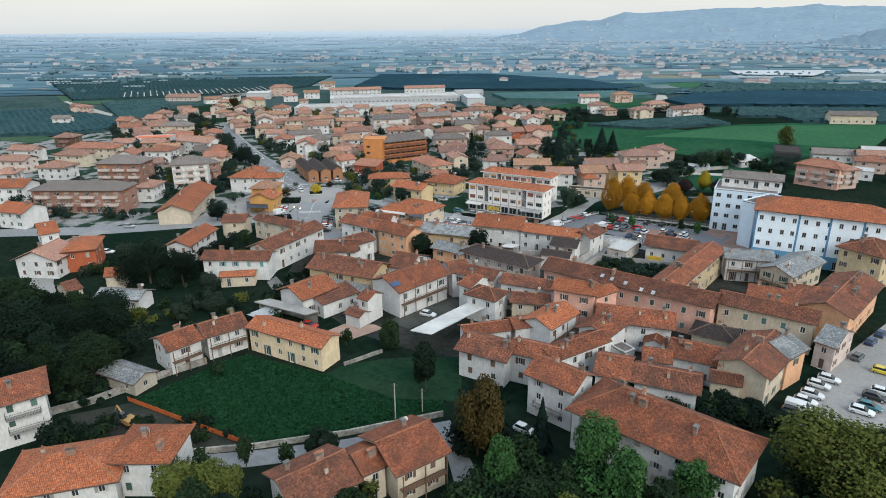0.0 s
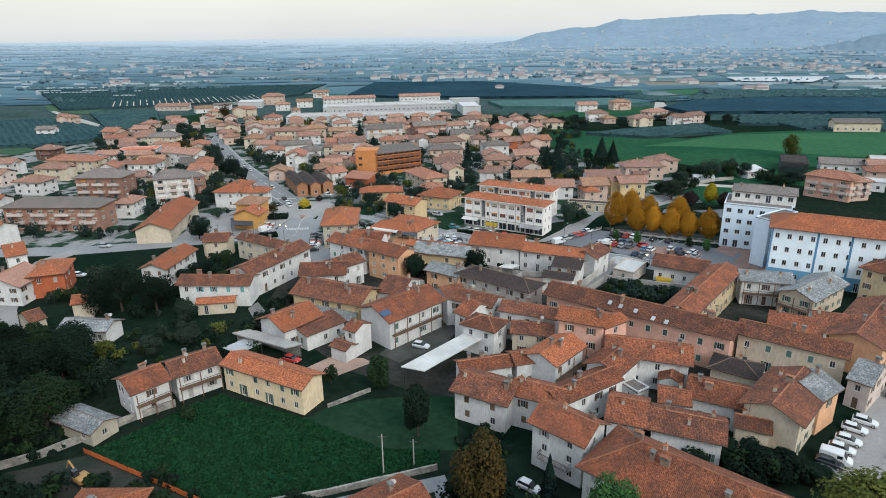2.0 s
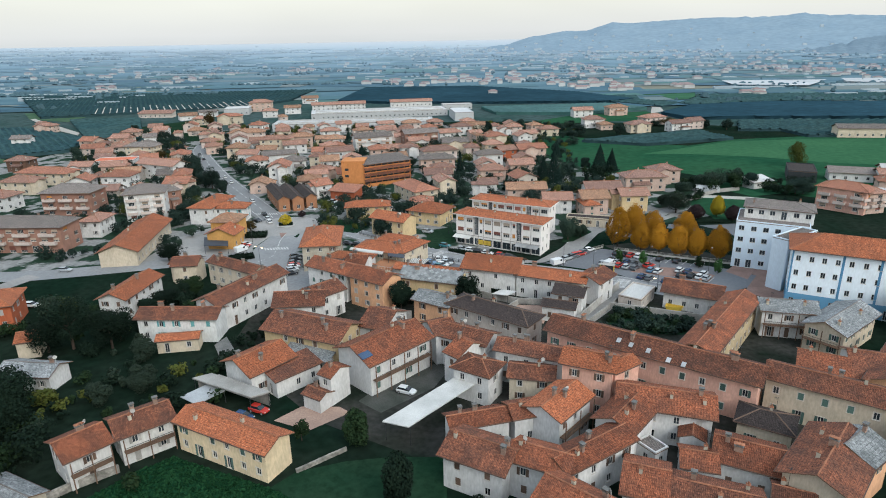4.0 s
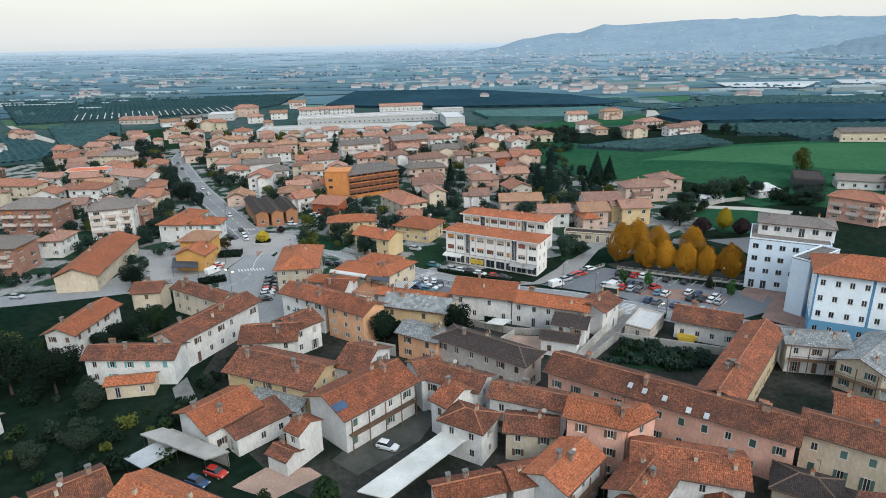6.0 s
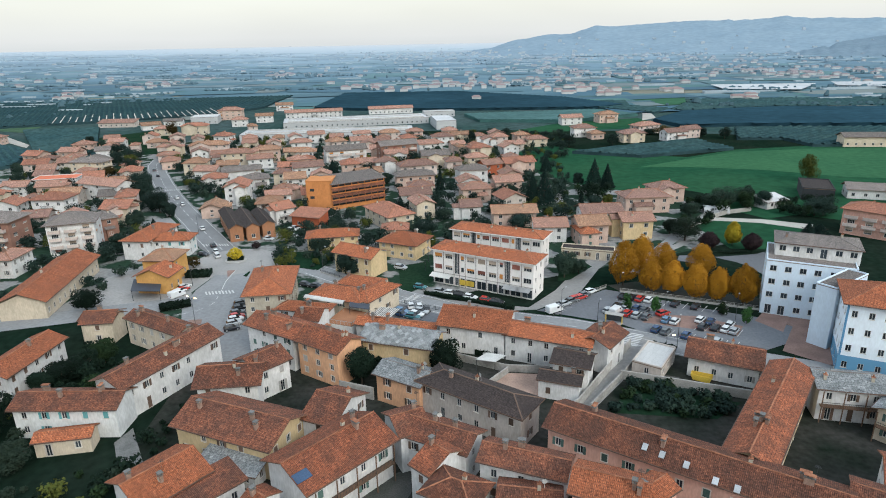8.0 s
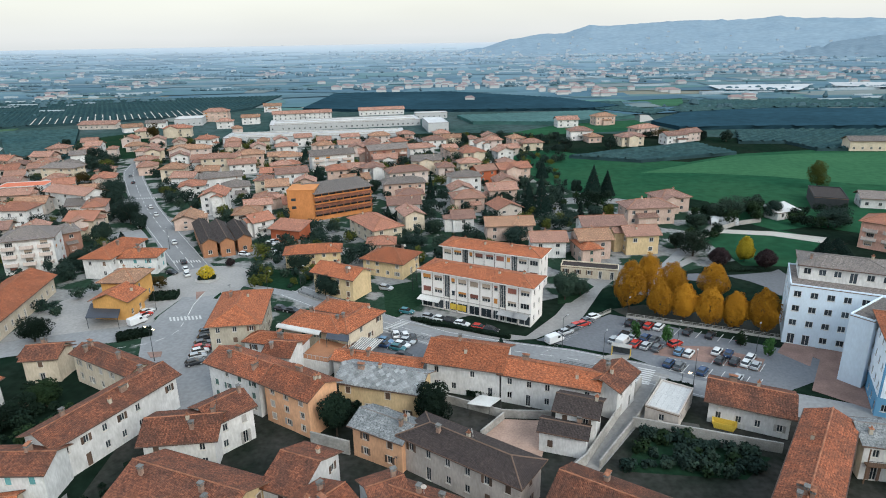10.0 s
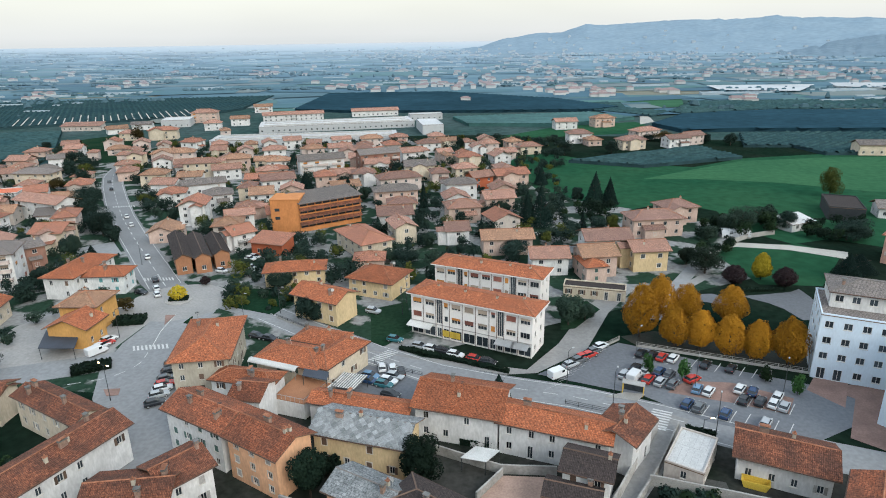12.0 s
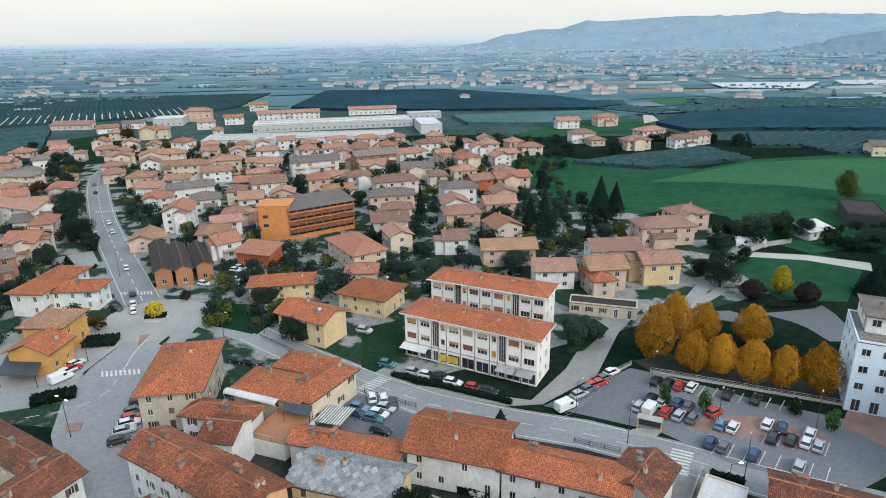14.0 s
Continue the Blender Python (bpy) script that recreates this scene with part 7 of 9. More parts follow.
def car_model(colour):
    van = colour == "van"
    paint = material("paint_" + colour, PAINT[colour], 0.25, 0.05, 0.5, 2.0, 0.0, gloss=0.6, rnd=0.05)
    top = thing("van" if van else "car", pose(0, 0, -50), f"parked {PAINT_WORDS[colour]} {'delivery van' if van else 'hatchback car'} on the asphalt", "van" if van else "car", "parked cars")
    bm = bmesh.new()
    if van:
        loft(bm, [(-2.4, 0.9, 0.35, 1.9), (-2.3, 0.95, 0.25, 2.05), (0.9, 0.95, 0.25, 2.05), (1.5, 0.93, 0.25, 1.2), (2.2, 0.9, 0.3, 0.95), (2.35, 0.8, 0.38, 0.75)])
    else:
        loft(bm, [(-2.02, 0.72, 0.42, 0.82), (-1.92, 0.83, 0.28, 0.95), (-1.3, 0.87, 0.22, 0.98), (0.7, 0.87, 0.22, 0.95), (1.5, 0.85, 0.24, 0.84), (1.95, 0.78, 0.32, 0.68), (2.05, 0.66, 0.4, 0.6)])
    part("body", bm, paint, top, smooth=False)
    bm = bmesh.new()
    if van:
        c = [(-0.0, 0.955, 1.25), (1.52, 0.9, 1.2), (0.95, 0.85, 1.98), (0.0, 0.955, 1.85)]
        box(bm, 0.15, -0.962, 1.25, 0.9, 0.962, 1.8)
        a = [bm.verts.new(p) for p in ((1.5, -0.8, 1.24), (1.5, 0.8, 1.24), (1.0, 0.75, 2.0), (1.0, -0.75, 2.0))]
        bm.faces.new(a)
        part("glasshouse", bm, car_glass, top, "dark windows")
    else:
        a = [bm.verts.new(p) for p in ((-1.85, -0.76, 0.96), (0.95, -0.78, 0.92), (0.95, 0.78, 0.92), (-1.85, 0.76, 0.96), (-1.4, -0.6, 1.42), (0.2, -0.6, 1.44), (0.2, 0.6, 1.44), (-1.4, 0.6, 1.42))]
        for f in ((0, 1, 5, 4), (1, 2, 6, 5), (2, 3, 7, 6), (3, 0, 4, 7)):
            bm.faces.new([a[i] for i in f])
        part("glasshouse", bm, car_glass, top, "dark windows")
        bm = bmesh.new()
        box(bm, -1.5, -0.63, 1.40, 0.25, 0.63, 1.48, 0, 0.12)
        part("roof_panel", bm, paint, top)
    if "wheel" not in car_models:
        bm = bmesh.new()
        cyl(bm, 0, 0, -0.1, 0.1, 0.31, 0.31, 14, 0)
        cyl(bm, 0, 0, 0.1, 0.115, 0.2, 0.18, 10, 1)
        bmesh.ops.rotate(bm, verts=bm.verts[:], cent=(0, 0, 0), matrix=Matrix.Rotation(radians(-90), 3, "X"))
        car_models["wheel"] = mesh_of("wheel", bm, [rubber, metal_pale])
    for wx_ in (-1.3, 1.3):
        for wy_ in (-0.8, 0.8):
            w = part("wheel", car_models["wheel"], None, top)
            w.matrix_basis = pose(wx_, wy_, 0.31, 0, 0, 0 if wy_ > 0 else 180)
    for sgn in (-1, 1):
        bm = bmesh.new()
        box(bm, 1.85, sgn * 0.6 - 0.16, 0.56, 2.05, sgn * 0.6 + 0.16, 0.70)
        part("headlight", bm, lamp_clear, top)
        bm = bmesh.new()
        box(bm, -2.42 if van else -2.0, sgn * 0.66 - 0.12, 0.7, -2.3 if van else -1.88, sgn * 0.66 + 0.12, 0.88)
        part("tail_light", bm, lamp_red, top)
    return top


def car(x, y, yaw, colour):
    if colour not in car_models:
        car_models[colour] = car_model(colour)
        car_models[colour].matrix_basis = pose(x, y, 0.06, 0, 0, yaw)
        return car_models[colour]
    return copy_thing(car_models[colour], pose(x, y, 0.06, 0, 0, yaw))


car(51.5, 212.8, 51, "black")
car(53.7, 212.0, 51, "black")
car(55.5, 210.9, 51, "red")
car(57.8, 210.3, 51, "white")
car(63.8, 207.3, 51, "black")
car(68.5, 205.5, 51, "black")
car(74.7, 203.1, 51, "black")
car(48.3, 206.4, 51, "black")
car(45.2, 203.7, 51, "silver")
car(47.0, 202.6, 51, "van")
car(50.1, 205.0, 51, "silver")
car(49.6, 201.6, 51, "red")
car(52.9, 204.6, 51, "blue")
car(54.6, 203.5, 51, "grey")
car(51.7, 200.5, 51, "silver")
car(53.9, 199.5, 51, "grey")
car(58.7, 201.4, 32, "red")
car(58.2, 197.6, 56, "sky")
car(60.1, 196.6, 51, "white")
car(66.7, 197.4, 51, "white")
car(68.8, 196.3, 56, "blue")
car(65.7, 193.4, 51, "black")
car(68.6, 192.8, 51, "black")
car(72.8, 194.4, 51, "white")
car(70.8, 192.0, 51, "white")
car(72.3, 190.9, 51, "silver")
car(54.2, 192.3, 51, "blue")
car(56.0, 191.0, 51, "grey")
car(60.1, 188.8, 51, "blue")
car(66.1, 185.6, 51, "silver")
car(31.3, 204.0, 33, "van")
car(34.7, 208.2, 33, "silver")
car(36.9, 210.2, 33, "grey")
car(38.1, 211.6, 33, "red")
car(39.8, 212.5, 33, "red")
car(41.2, 214.3, 33, "grey")
car(43.3, 216.6, 33, "white")
car(-4.7, 221.3, -22, "teal")
car(1.3, 217.6, -22, "silver")
car(4.3, 216.2, -22, "white")
car(6.8, 215.1, -22, "black")
car(9.6, 213.3, -22, "white")
car(13.9, 211.1, -22, "red")
car(16.7, 209.8, -22, "black")
car(-6.6, 208.0, 101, "white")
car(-4.3, 207.5, 101, "white")
car(-2.3, 206.0, 101, "black")
car(-8.7, 204.4, -22, "sky")
car(-8.8, 202.4, -22, "blue")
car(-4.7, 202.3, -22, "white")
car(-3.5, 204.1, -22, "silver")
car(-5.5, 200.8, -22, "teal")
car(-3.8, 197.0, -22, "black")
car(-38.6, 224.1, -22, "black")
car(-35.0, 222.6, -22, "black")
car(-11.8, 238.2, -22, "white")
car(-53.5, 210.7, 28, "grey")
car(-52.7, 207.3, 28, "black")
car(-52.3, 204.4, 28, "grey")
car(-51.7, 202.1, 28, "red")
car(-51.4, 200.3, 28, "white")
car(-51.1, 197.9, 28, "silver")
car(-50.6, 194.9, 28, "black")
car(-73.9, 216.9, 57, "van")
car(-74.4, 223.3, 57, "white")
car(-73.9, 221.1, 57, "red")
car(-74.4, 219.8, 57, "white")
car(-80.8, 263.1, 122, "black")
car(-77.3, 256.1, 122, "white")
car(-75.1, 251.5, 122, "white")
car(-93.0, 284.6, 122, "white")
car(-117.4, 324.1, 122, "white")
car(-125.4, 336.8, 122, "white")
car(-158.5, 389.0, 122, "black")
car(-168.5, 406.5, 122, "grey")
car(-80.3, 253.0, -22, "black")
car(-49.5, 306.8, 101, "white")
car(-49.0, 299.4, 101, "silver")
car(-47.0, 306.7, 101, "grey")
car(-54.3, 272.9, -22, "white")
car(-54.4, 269.7, -22, "silver")
car(-56.2, 283.2, -22, "white")
car(-57.1, 281.1, -22, "white")
car(-40.1, 287.3, -22, "silver")
car(-116.0, 306.6, 122, "van")
car(-62.8, 270.0, -22, "white")
car(-11.7, 237.8, -22, "silver")
car(59.2, 88.0, -35, "grey")
car(61.0, 90.5, -35, "black")
car(62.5, 91.5, -35, "van")
car(64.9, 94.2, -35, "white")
car(67.3, 96.6, -35, "white")
car(70.2, 100.0, -35, "white")
car(73.3, 102.3, -35, "white")
car(84.0, 111.8, 42, "grey")
car(73.5, 91.4, -35, "white")
car(75.7, 93.0, -35, "teal")
car(78.5, 96.2, -35, "black")
car(81.0, 97.9, -35, "white")
car(90.7, 118.8, 42, "blue")
car(95.1, 122.7, 42, "blue")
car(85.7, 105.8, -35, "yellow")
car(11.9, 83.0, -35, "white")
car(-8.9, 128.8, -22, "white")
car(-36.6, 121.7, -22, "red")
car(-38.7, 119.3, -22, "blue")
car(-123.4, 197.8, 0, "silver")
car(-115.5, 170.7, 0, "white")
car(-122.6, 321.7, 122, "white")
car(-137.6, 249.4, 0, "silver")

# ---- field, walls and lane below the old town ----
def wall_line(pts, h, mat, label, thick=0.35, name="garden_wall", z=0.0):
    """A free-standing wall along a line, with an uneven coping."""
    bm = bmesh.new()
    rng = random.Random(len(pts) * 7 + int(abs(pts[0][0])))
    line = []
    for (ax, ay), (bx, by) in zip(pts, pts[1:]):
        n = max(1, int(math.hypot(bx - ax, by - ay) / 3))
        line += [(ax + (bx - ax) * i / n, ay + (by - ay) * i / n) for i in range(n)]
    line.append(pts[-1])
    left = ribbon(line, thick)
    k = len(line)
    tops = [h + rng.uniform(-0.05, 0.05) for _ in line]
    lo = [bm.verts.new((*p, z - 0.3)) for p in left]
    hi = [bm.verts.new((*p, z + (tops[i] if i < k else tops[2 * k - 1 - i]))) for i, p in enumerate(left)]
    for i in range(2 * k):
        j = (i + 1) % (2 * k)
        bm.faces.new((lo[i], lo[j], hi[j], hi[i]))
    for i in range(k - 1):
        bm.faces.new((hi[i + 1], hi[i], hi[2 * k - 1 - i], hi[2 * k - 2 - i]))
    return tagged(new(name, mesh_of(name, bm, mat)), label, "wall", "garden walls", "structure")


def scatter_tufts(name, outline, count, size, mat, seed, label, category, z=0.05, tall=0.5):
    """Crop or grass tufts inside an outline."""
    rng = random.Random(seed)
    xs, ys = [p[0] for p in outline], [p[1] for p in outline]
    verts, faces = [], []
    made = 0
    while made < count:
        px, py = rng.uniform(min(xs), max(xs)), rng.uniform(min(ys), max(ys))
        inside = False
        for (ax, ay), (bx, by) in zip(outline, outline[1:] + outline[:1]):
            if (ay > py) != (by > py) and px < (bx - ax) * (py - ay) / (by - ay) + ax:
                inside = not inside
        if not inside:
            continue
        a, s, t = rng.uniform(0, 3.14), size * rng.uniform(0.5, 1.3), tall * rng.uniform(0.4, 1.2)
        dx, dy = math.cos(a) * s, math.sin(a) * s
        ox, oy = rng.uniform(-s, s), rng.uniform(-s, s)
        b = len(verts)
        verts += [(px - dx, py - dy, z), (px + dx, py + dy, z), (px + dx + ox, py + dy + oy, z + t), (px - dx + ox, py - dy + oy, z + t * 0.8)]
        faces.append((b, b + 1, b + 2, b + 3))
        made += 1
    me = bpy.data.meshes.new(name)
    me.from_pydata(verts, [], faces)
    me.materials.append(mat)
    return tagged(new(name, me), label, category, kind="stuff")


CROP = [(-63.0, 89.4), (-56.7, 96.8), (-51.0, 104.4), (-47.1, 108.0), (-28.0, 100.5), (-12.5, 92.3), (-2.5, 92.1), (-2.3, 88.2), (-19.5, 81.4), (-34.5, 77.4), (-37.5, 77.8)]
sheet("field", CROP, 0.05, meadow_tall, "dark green crop field behind the cream house", "field")
scatter_tufts("crop_tufts", CROP, 15000, 0.2, LEAF["crop"], 3, "low dark green leafy crop plants", "crop", 0.05, 0.26)
sheet("lawn", [(-28.0, 100.5), (-24.7, 104.5), (-17.1, 107.3), (-10.3, 108.5), (0.0, 108.9), (0.5, 92.2), (-2.5, 92.1), (-12.5, 92.3)], 0.056, grass, "rough dark lawn beside the crop field", "lawn")
sheet("yard", [(-73.6, 83.7), (-62.6, 88.7), (-37.4, 77.5), (-44.3, 74.3), (-57.3, 75.2), (-69.0, 78.0)], 0.05, earth, "bare earth building plot", "yard")
ribbon_sheet("road", [(-52.0, 69.5), (-43.3, 72.0), (-33.3, 73.8), (-18.7, 77.5), (-2.1, 83.9), (2.1, 70.2)], 4.2, 0.06, asphalt, "narrow asphalt lane below the field", "road")
wall_line([(-81.0, 78.3), (-75.0, 84.6), (-70.3, 87.7), (-65.1, 93.2), (-59.9, 99.1), (-54.3, 103.9)], 1.5, stone_wall, "old pale rubble garden wall")
wall_line([(-45.0, 74.2), (-34.2, 76.3), (-19.3, 80.7), (-2.7, 87.2)], 1.1, stone_wall, "low pale rubble wall along the lane")
wall_line([(-24.7, 104.2), (-17.5, 110.3)], 0.8, stone_wall, "low rubble wall beside the lawn")


def thicket(corners, count, low, high, leaves, seed, label):
    """Bushes and young trees scattered over a four-cornered plot."""
    rng = random.Random(seed)
    a, b, c, d = (Vector(p) for p in corners)
    plants = []
    for i in range(count):
        u, v = rng.random(), rng.random()
        p = a.lerp(b, u).lerp(d.lerp(c, u), v)
        h = rng.uniform(low, high)
        plants.append((p.x, p.y, h, h * rng.uniform(0.42, 0.62), rng.choice(leaves)))
    return shrub_mass(plants, seed, label, "thicket")


thicket([(-79.4, 90.6), (-71.3, 100.5), (-64.8, 93.2), (-70.2, 82.6)], 26, 1.2, 3.6, (0, 1, 1, 0), 11, "dark green bushes at the foot of the old garden wall")
thicket([(-57.9, 80.7), (-48.1, 84.2), (-39.7, 79.1), (-45.4, 75.0)], 22, 1.0, 3.0, (0, 1, 1), 12, "dark green bushes along the building plot")
thicket([(-72.7, 80.0), (-62.9, 83.0), (-59.8, 75.8), (-67.6, 72.4)], 20, 2.0, 5.0, (1, 1, 0), 13, "dark bushy trees between the houses")
thicket([(-116.4, 124.5), (-87.7, 125.7), (-68.9, 104.1), (-93.1, 94.1)], 46, 3.0, 8.0, (1, 1, 0, 1), 14, "dense dark wooded slope below the old town")
thicket([(-0.8, 64.0), (17.2, 62.7), (16.1, 54.6), (-0.4, 55.7)], 34, 3.0, 7.0, (0, 0, 4, 1), 15, "dense green bushes and young trees on the slope")
thicket([(7.4, 75.3), (38.0, 58.8), (35.8, 52.5), (7.1, 63.9)], 60, 3.0, 6.8, (0, 4, 0, 1, 4), 16, "dense green bushes below the long house")
thicket([(-0.9, 83.3), (7.1, 84.5), (8.9, 77.5), (-0.3, 70.2)], 16, 2.0, 5.0, (0, 1, 1), 18, "dark bushes beside the autumn tree")
thicket([(39.5, 62.7), (53.7, 71.5), (63.6, 67.2), (57.4, 56.7)], 30, 2.5, 6.0, (0, 2, 1), 19, "dark and olive bushes beside the car park")
thicket([(-31.9, 62.5), (-8.5, 64.8), (-7.5, 57.3), (-29.5, 56.2)], 26, 2.0, 5.0, (0, 2, 1, 2), 17, "yellowing bushes on the near slope")
thicket([(97.8, 296.9), (122.9, 297.0), (131.4, 313.0), (107.7, 316.9)], 26, 3.0, 7.5, (1, 0, 1), 20, "dark garden trees behind the park path")
thicket([(84.4, 267.1), (99.5, 280.6), (104.7, 288.2), (90.1, 281.0)], 12, 2.0, 5.0, (1, 0, 1), 21, "dark garden bushes beside the park lane")
thicket([(53.0, 321.6), (71.0, 310.5), (76.7, 335.7), (59.6, 345.0)], 16, 2.5, 6.5, (1, 1, 0), 22, "dark garden trees at the meadow edge")
thicket([(130.6, 295.5), (148.4, 286.4), (164.0, 309.5), (144.9, 317.2)], 16, 2.5, 6.0, (1, 0, 1), 23, "dark trees along the meadow")
thicket([(-80, 158), (-69, 159), (-62, 178), (-79, 183)], 24, 1.6, 4.6, (0, 1, 1), 24, "dark garden trees and hedges between the long houses")
thicket([(37, 88.5), (52, 91), (56, 86.5), (44, 84)], 22, 2.4, 5.0, (0, 1, 1), 26, "dark bushy trees below the low brown roof")
thicket([(0, 97.5), (9, 96), (9.5, 90), (0.5, 90)], 14, 0.8, 2.6, (0, 1, 1), 27, "dark garden hedges below the old houses")
thicket([(-52, 150), (-45, 152), (-43, 158), (-50, 160)], 10, 0.8, 2.2, (0, 1, 1), 25, "dark shrubs in the narrow court")

fence = thing("plastic_fence", pose(0, 0, 0), "orange plastic safety fence along the field edge", "fence")
fa, fb2 = Vector((-63.6, 89.3)), Vector((-37.1, 77.6))
steps = 14
for i in range(steps + 1):
    p = fa.lerp(fb2, i / steps)
    bm = bmesh.new()
    cyl(bm, p.x, p.y, -0.2, 1.25, 0.03, 0.03, 6)
    part("post", bm, metal_dark, fence)
    if i < steps:
        q = fa.lerp(fb2, (i + 1) / steps)
        bm = bmesh.new()
        n = Vector((-(q - p).y, (q - p).x)).normalized() * 0.02
        a = [bm.verts.new(c) for c in ((*(p - n), 0.05), (*(q - n), 0.05), (*(q - n), 1.1), ((p.x + q.x) / 2 - n.x, (p.y + q.y) / 2 - n.y, 1.02), (*(p - n), 1.1))]
        b = [bm.verts.new((v.co.x + 2 * n.x, v.co.y + 2 * n.y, v.co.z)) for v in a]
        bm.faces.new(a)
        bm.faces.new(b[::-1])
        for j in range(5):
            bm.faces.new((a[j], b[j], b[(j + 1) % 5], a[(j + 1) % 5]))
        part("net", bm, orange_net, fence)

digger_paint = material("digger_ochre", (0.42, 0.25, 0.09), 0.5)
dx0, dy0 = (-59.3, 81.9)
digger = thing("excavator", pose(dx0, dy0, 0.05, 0, 0, 150), "small ochre excavator parked on bare earth", "excavator")
for sgn in (-1, 1):
    bm = bmesh.new()
    loft(bm, [(-1.4, 0.2, 0.15, 0.55), (-1.2, 0.22, 0.0, 0.7), (1.2, 0.22, 0.0, 0.7), (1.4, 0.2, 0.15, 0.55)])
    part("track", bm, rubber, digger).matrix_basis = pose(0, sgn * 0.85, 0)
bm = bmesh.new()
loft(bm, [(-1.5, 0.9, 0.75, 1.5), (-1.2, 1.0, 0.7, 1.7), (0.6, 1.0, 0.7, 1.6), (0.9, 0.8, 0.75, 1.2)])
part("house_body", bm, digger_paint, digger)
bm = bmesh.new()
box(bm, -0.1, 0.1, 1.5, 1.0, 0.95, 2.6, 0, 0.1)
part("cab", bm, glass, digger, "dark glazed cab")
for a, b, r in (((0.8, 0, 1.3), (3.0, 0, 3.0), 0.18), ((3.0, 0, 3.0), (4.2, 0, 1.2), 0.14)):
    bm = bmesh.new()
    tube(bm, a, b, r, r * 0.8, 6)
    part("arm", bm, digger_paint, digger)
bm = bmesh.new()
box(bm, 3.9, -0.4, 0.5, 4.6, 0.4, 1.2, 0, 0.3)
part("bucket", bm, metal_dark, digger)


# ---- street furniture ----
lamp_glow = bpy.data.materials.new("lamp_glow")
lamp_glow.use_nodes = True
lamp_glow.node_tree.nodes["Principled BSDF"].inputs["Emission Color"].default_value = (1.0, 0.62, 0.25, 1)
lamp_glow.node_tree.nodes["Principled BSDF"].inputs["Emission Strength"].default_value = 6.0


def street_lamp(x, y, yaw=0.0, h=7.5, lit=False, double=False):
    top = thing("street_lamp", pose(x, y, 0, 0, 0, yaw), "slender grey street lamp beside the road" if not lit else "lit street lamp with a warm head", "street lamp", "street lamps")
    bm = bmesh.new()
    cyl(bm, 0, 0, -0.1, 0.8, 0.12, 0.09, 8)
    cyl(bm, 0, 0, 0.8, h, 0.07, 0.045, 8)
    part("pole", bm, metal_dark, top)
    for sgn in (1, -1) if double else (1,):
        bm = bmesh.new()
        tube(bm, (0, 0, h - 0.1), (sgn * 1.2, 0, h + 0.25), 0.04, 0.035, 6)
        part("arm", bm, metal_dark, top)
        bm = bmesh.new()
        loft(bm, [(0.0, 0.06, 0.0, 0.1), (0.15, 0.16, -0.03, 0.14), (0.6, 0.14, -0.02, 0.12), (0.75, 0.05, 0.0, 0.08)])
        part("lamp_head", bm, metal_pale if not lit else lamp_glow, top).matrix_basis = pose(sgn * 1.1, 0, h + 0.2, 0, 0, 0 if sgn > 0 else 180)
    return top


def pole(x, y, h, label="grey wooden utility pole"):
    top = thing("utility_pole", pose(x, y, 0), label, "pole", "utility poles")
    bm = bmesh.new()
    cyl(bm, 0, 0, -0.1, h, 0.13, 0.09, 8)
    part("pole", bm, concrete, top)
    bm = bmesh.new()
    box(bm, -0.7, -0.06, h - 0.5, 0.7, 0.06, h - 0.38)
    part("crossarm", bm, metal_dark, top)
    return top


pole(*(-11.3, 85.9), 7.5)
pole(*(-6.6, 88.2), 5.0)
street_lamp(*(-60.5, 196.8), -30, 8.0, True, True)
for lx_, ly_, a in ((*(49.8, 211.0), 50), (*(32.6, 201.3), 40), (*(40.0, 192.9), 60), (*(57.5, 197.1), 60), (*(56.2, 183.5), 65), (*(74.5, 195.6), 60), (*(-3.9, 236.2), -20), (*(13.8, 275.5), -20), (*(-72.8, 225.2), 20), (*(-82.0, 235.3), 20), (*(-123.8, 366.2), 120), (*(-91.7, 277.9), 120), (*(-3.2, 244.0), 0), (*(-36.4, 238.2), -20), (*(-44.9, 234.2), -20)):
    street_lamp(lx_, ly_, a)
lx_, ly_ = (53.6, 183.1)
street_lamp(lx_, ly_, 0, 3.2, True)


# ---- road paint ----
def paint(name, quads, z, mat, label):
    bm = bmesh.new()
    for q in quads:
        f = bm.faces.new([bm.verts.new((px, py, z)) for px, py in q])
        f.normal_update()
        if f.normal.z < 0:
            f.normal_flip()
    return tagged(new(name, mesh_of(name, bm, mat)), label, "road marking", "road markings", "structure")


def zebra(a, b, count, run, yaw, z=0.075):
    """Stripes of a crossing from a to b, each lying along yaw."""
    a, b = Vector(a), Vector(b)
    d = Vector((math.cos(radians(yaw)), math.sin(radians(yaw)))) * run / 2
    u = (b - a) / count
    quads = []
    for i in range(count):
        p = a + u * i
        q = p + u * 0.5
        quads.append([tuple(p - d), tuple(q - d), tuple(q + d), tuple(p + d)])
    return paint("zebra_crossing", quads, z, white_line, "worn white zebra crossing stripes")


def dashes(pts, dash, gap, w, z=0.072, label="dashed white lane line"):
    quads, carry = [], 0.0
    for a, b in zip(pts, pts[1:]):
        a, b = Vector(a), Vector(b)
        length = (b - a).length
        u = (b - a) / length
        n = Vector((-u.y, u.x)) * w / 2
        s = -carry
        while s < length:
            p, q = max(0, s), min(length, s + dash)
            if q > p:
                quads.append([tuple(a + u * p - n), tuple(a + u * q - n), tuple(a + u * q + n), tuple(a + u * p + n)])
            s += dash + gap
        carry = (length - (s - dash - gap)) if gap else 0.0
    return paint("lane_line", quads, z, white_line, label)


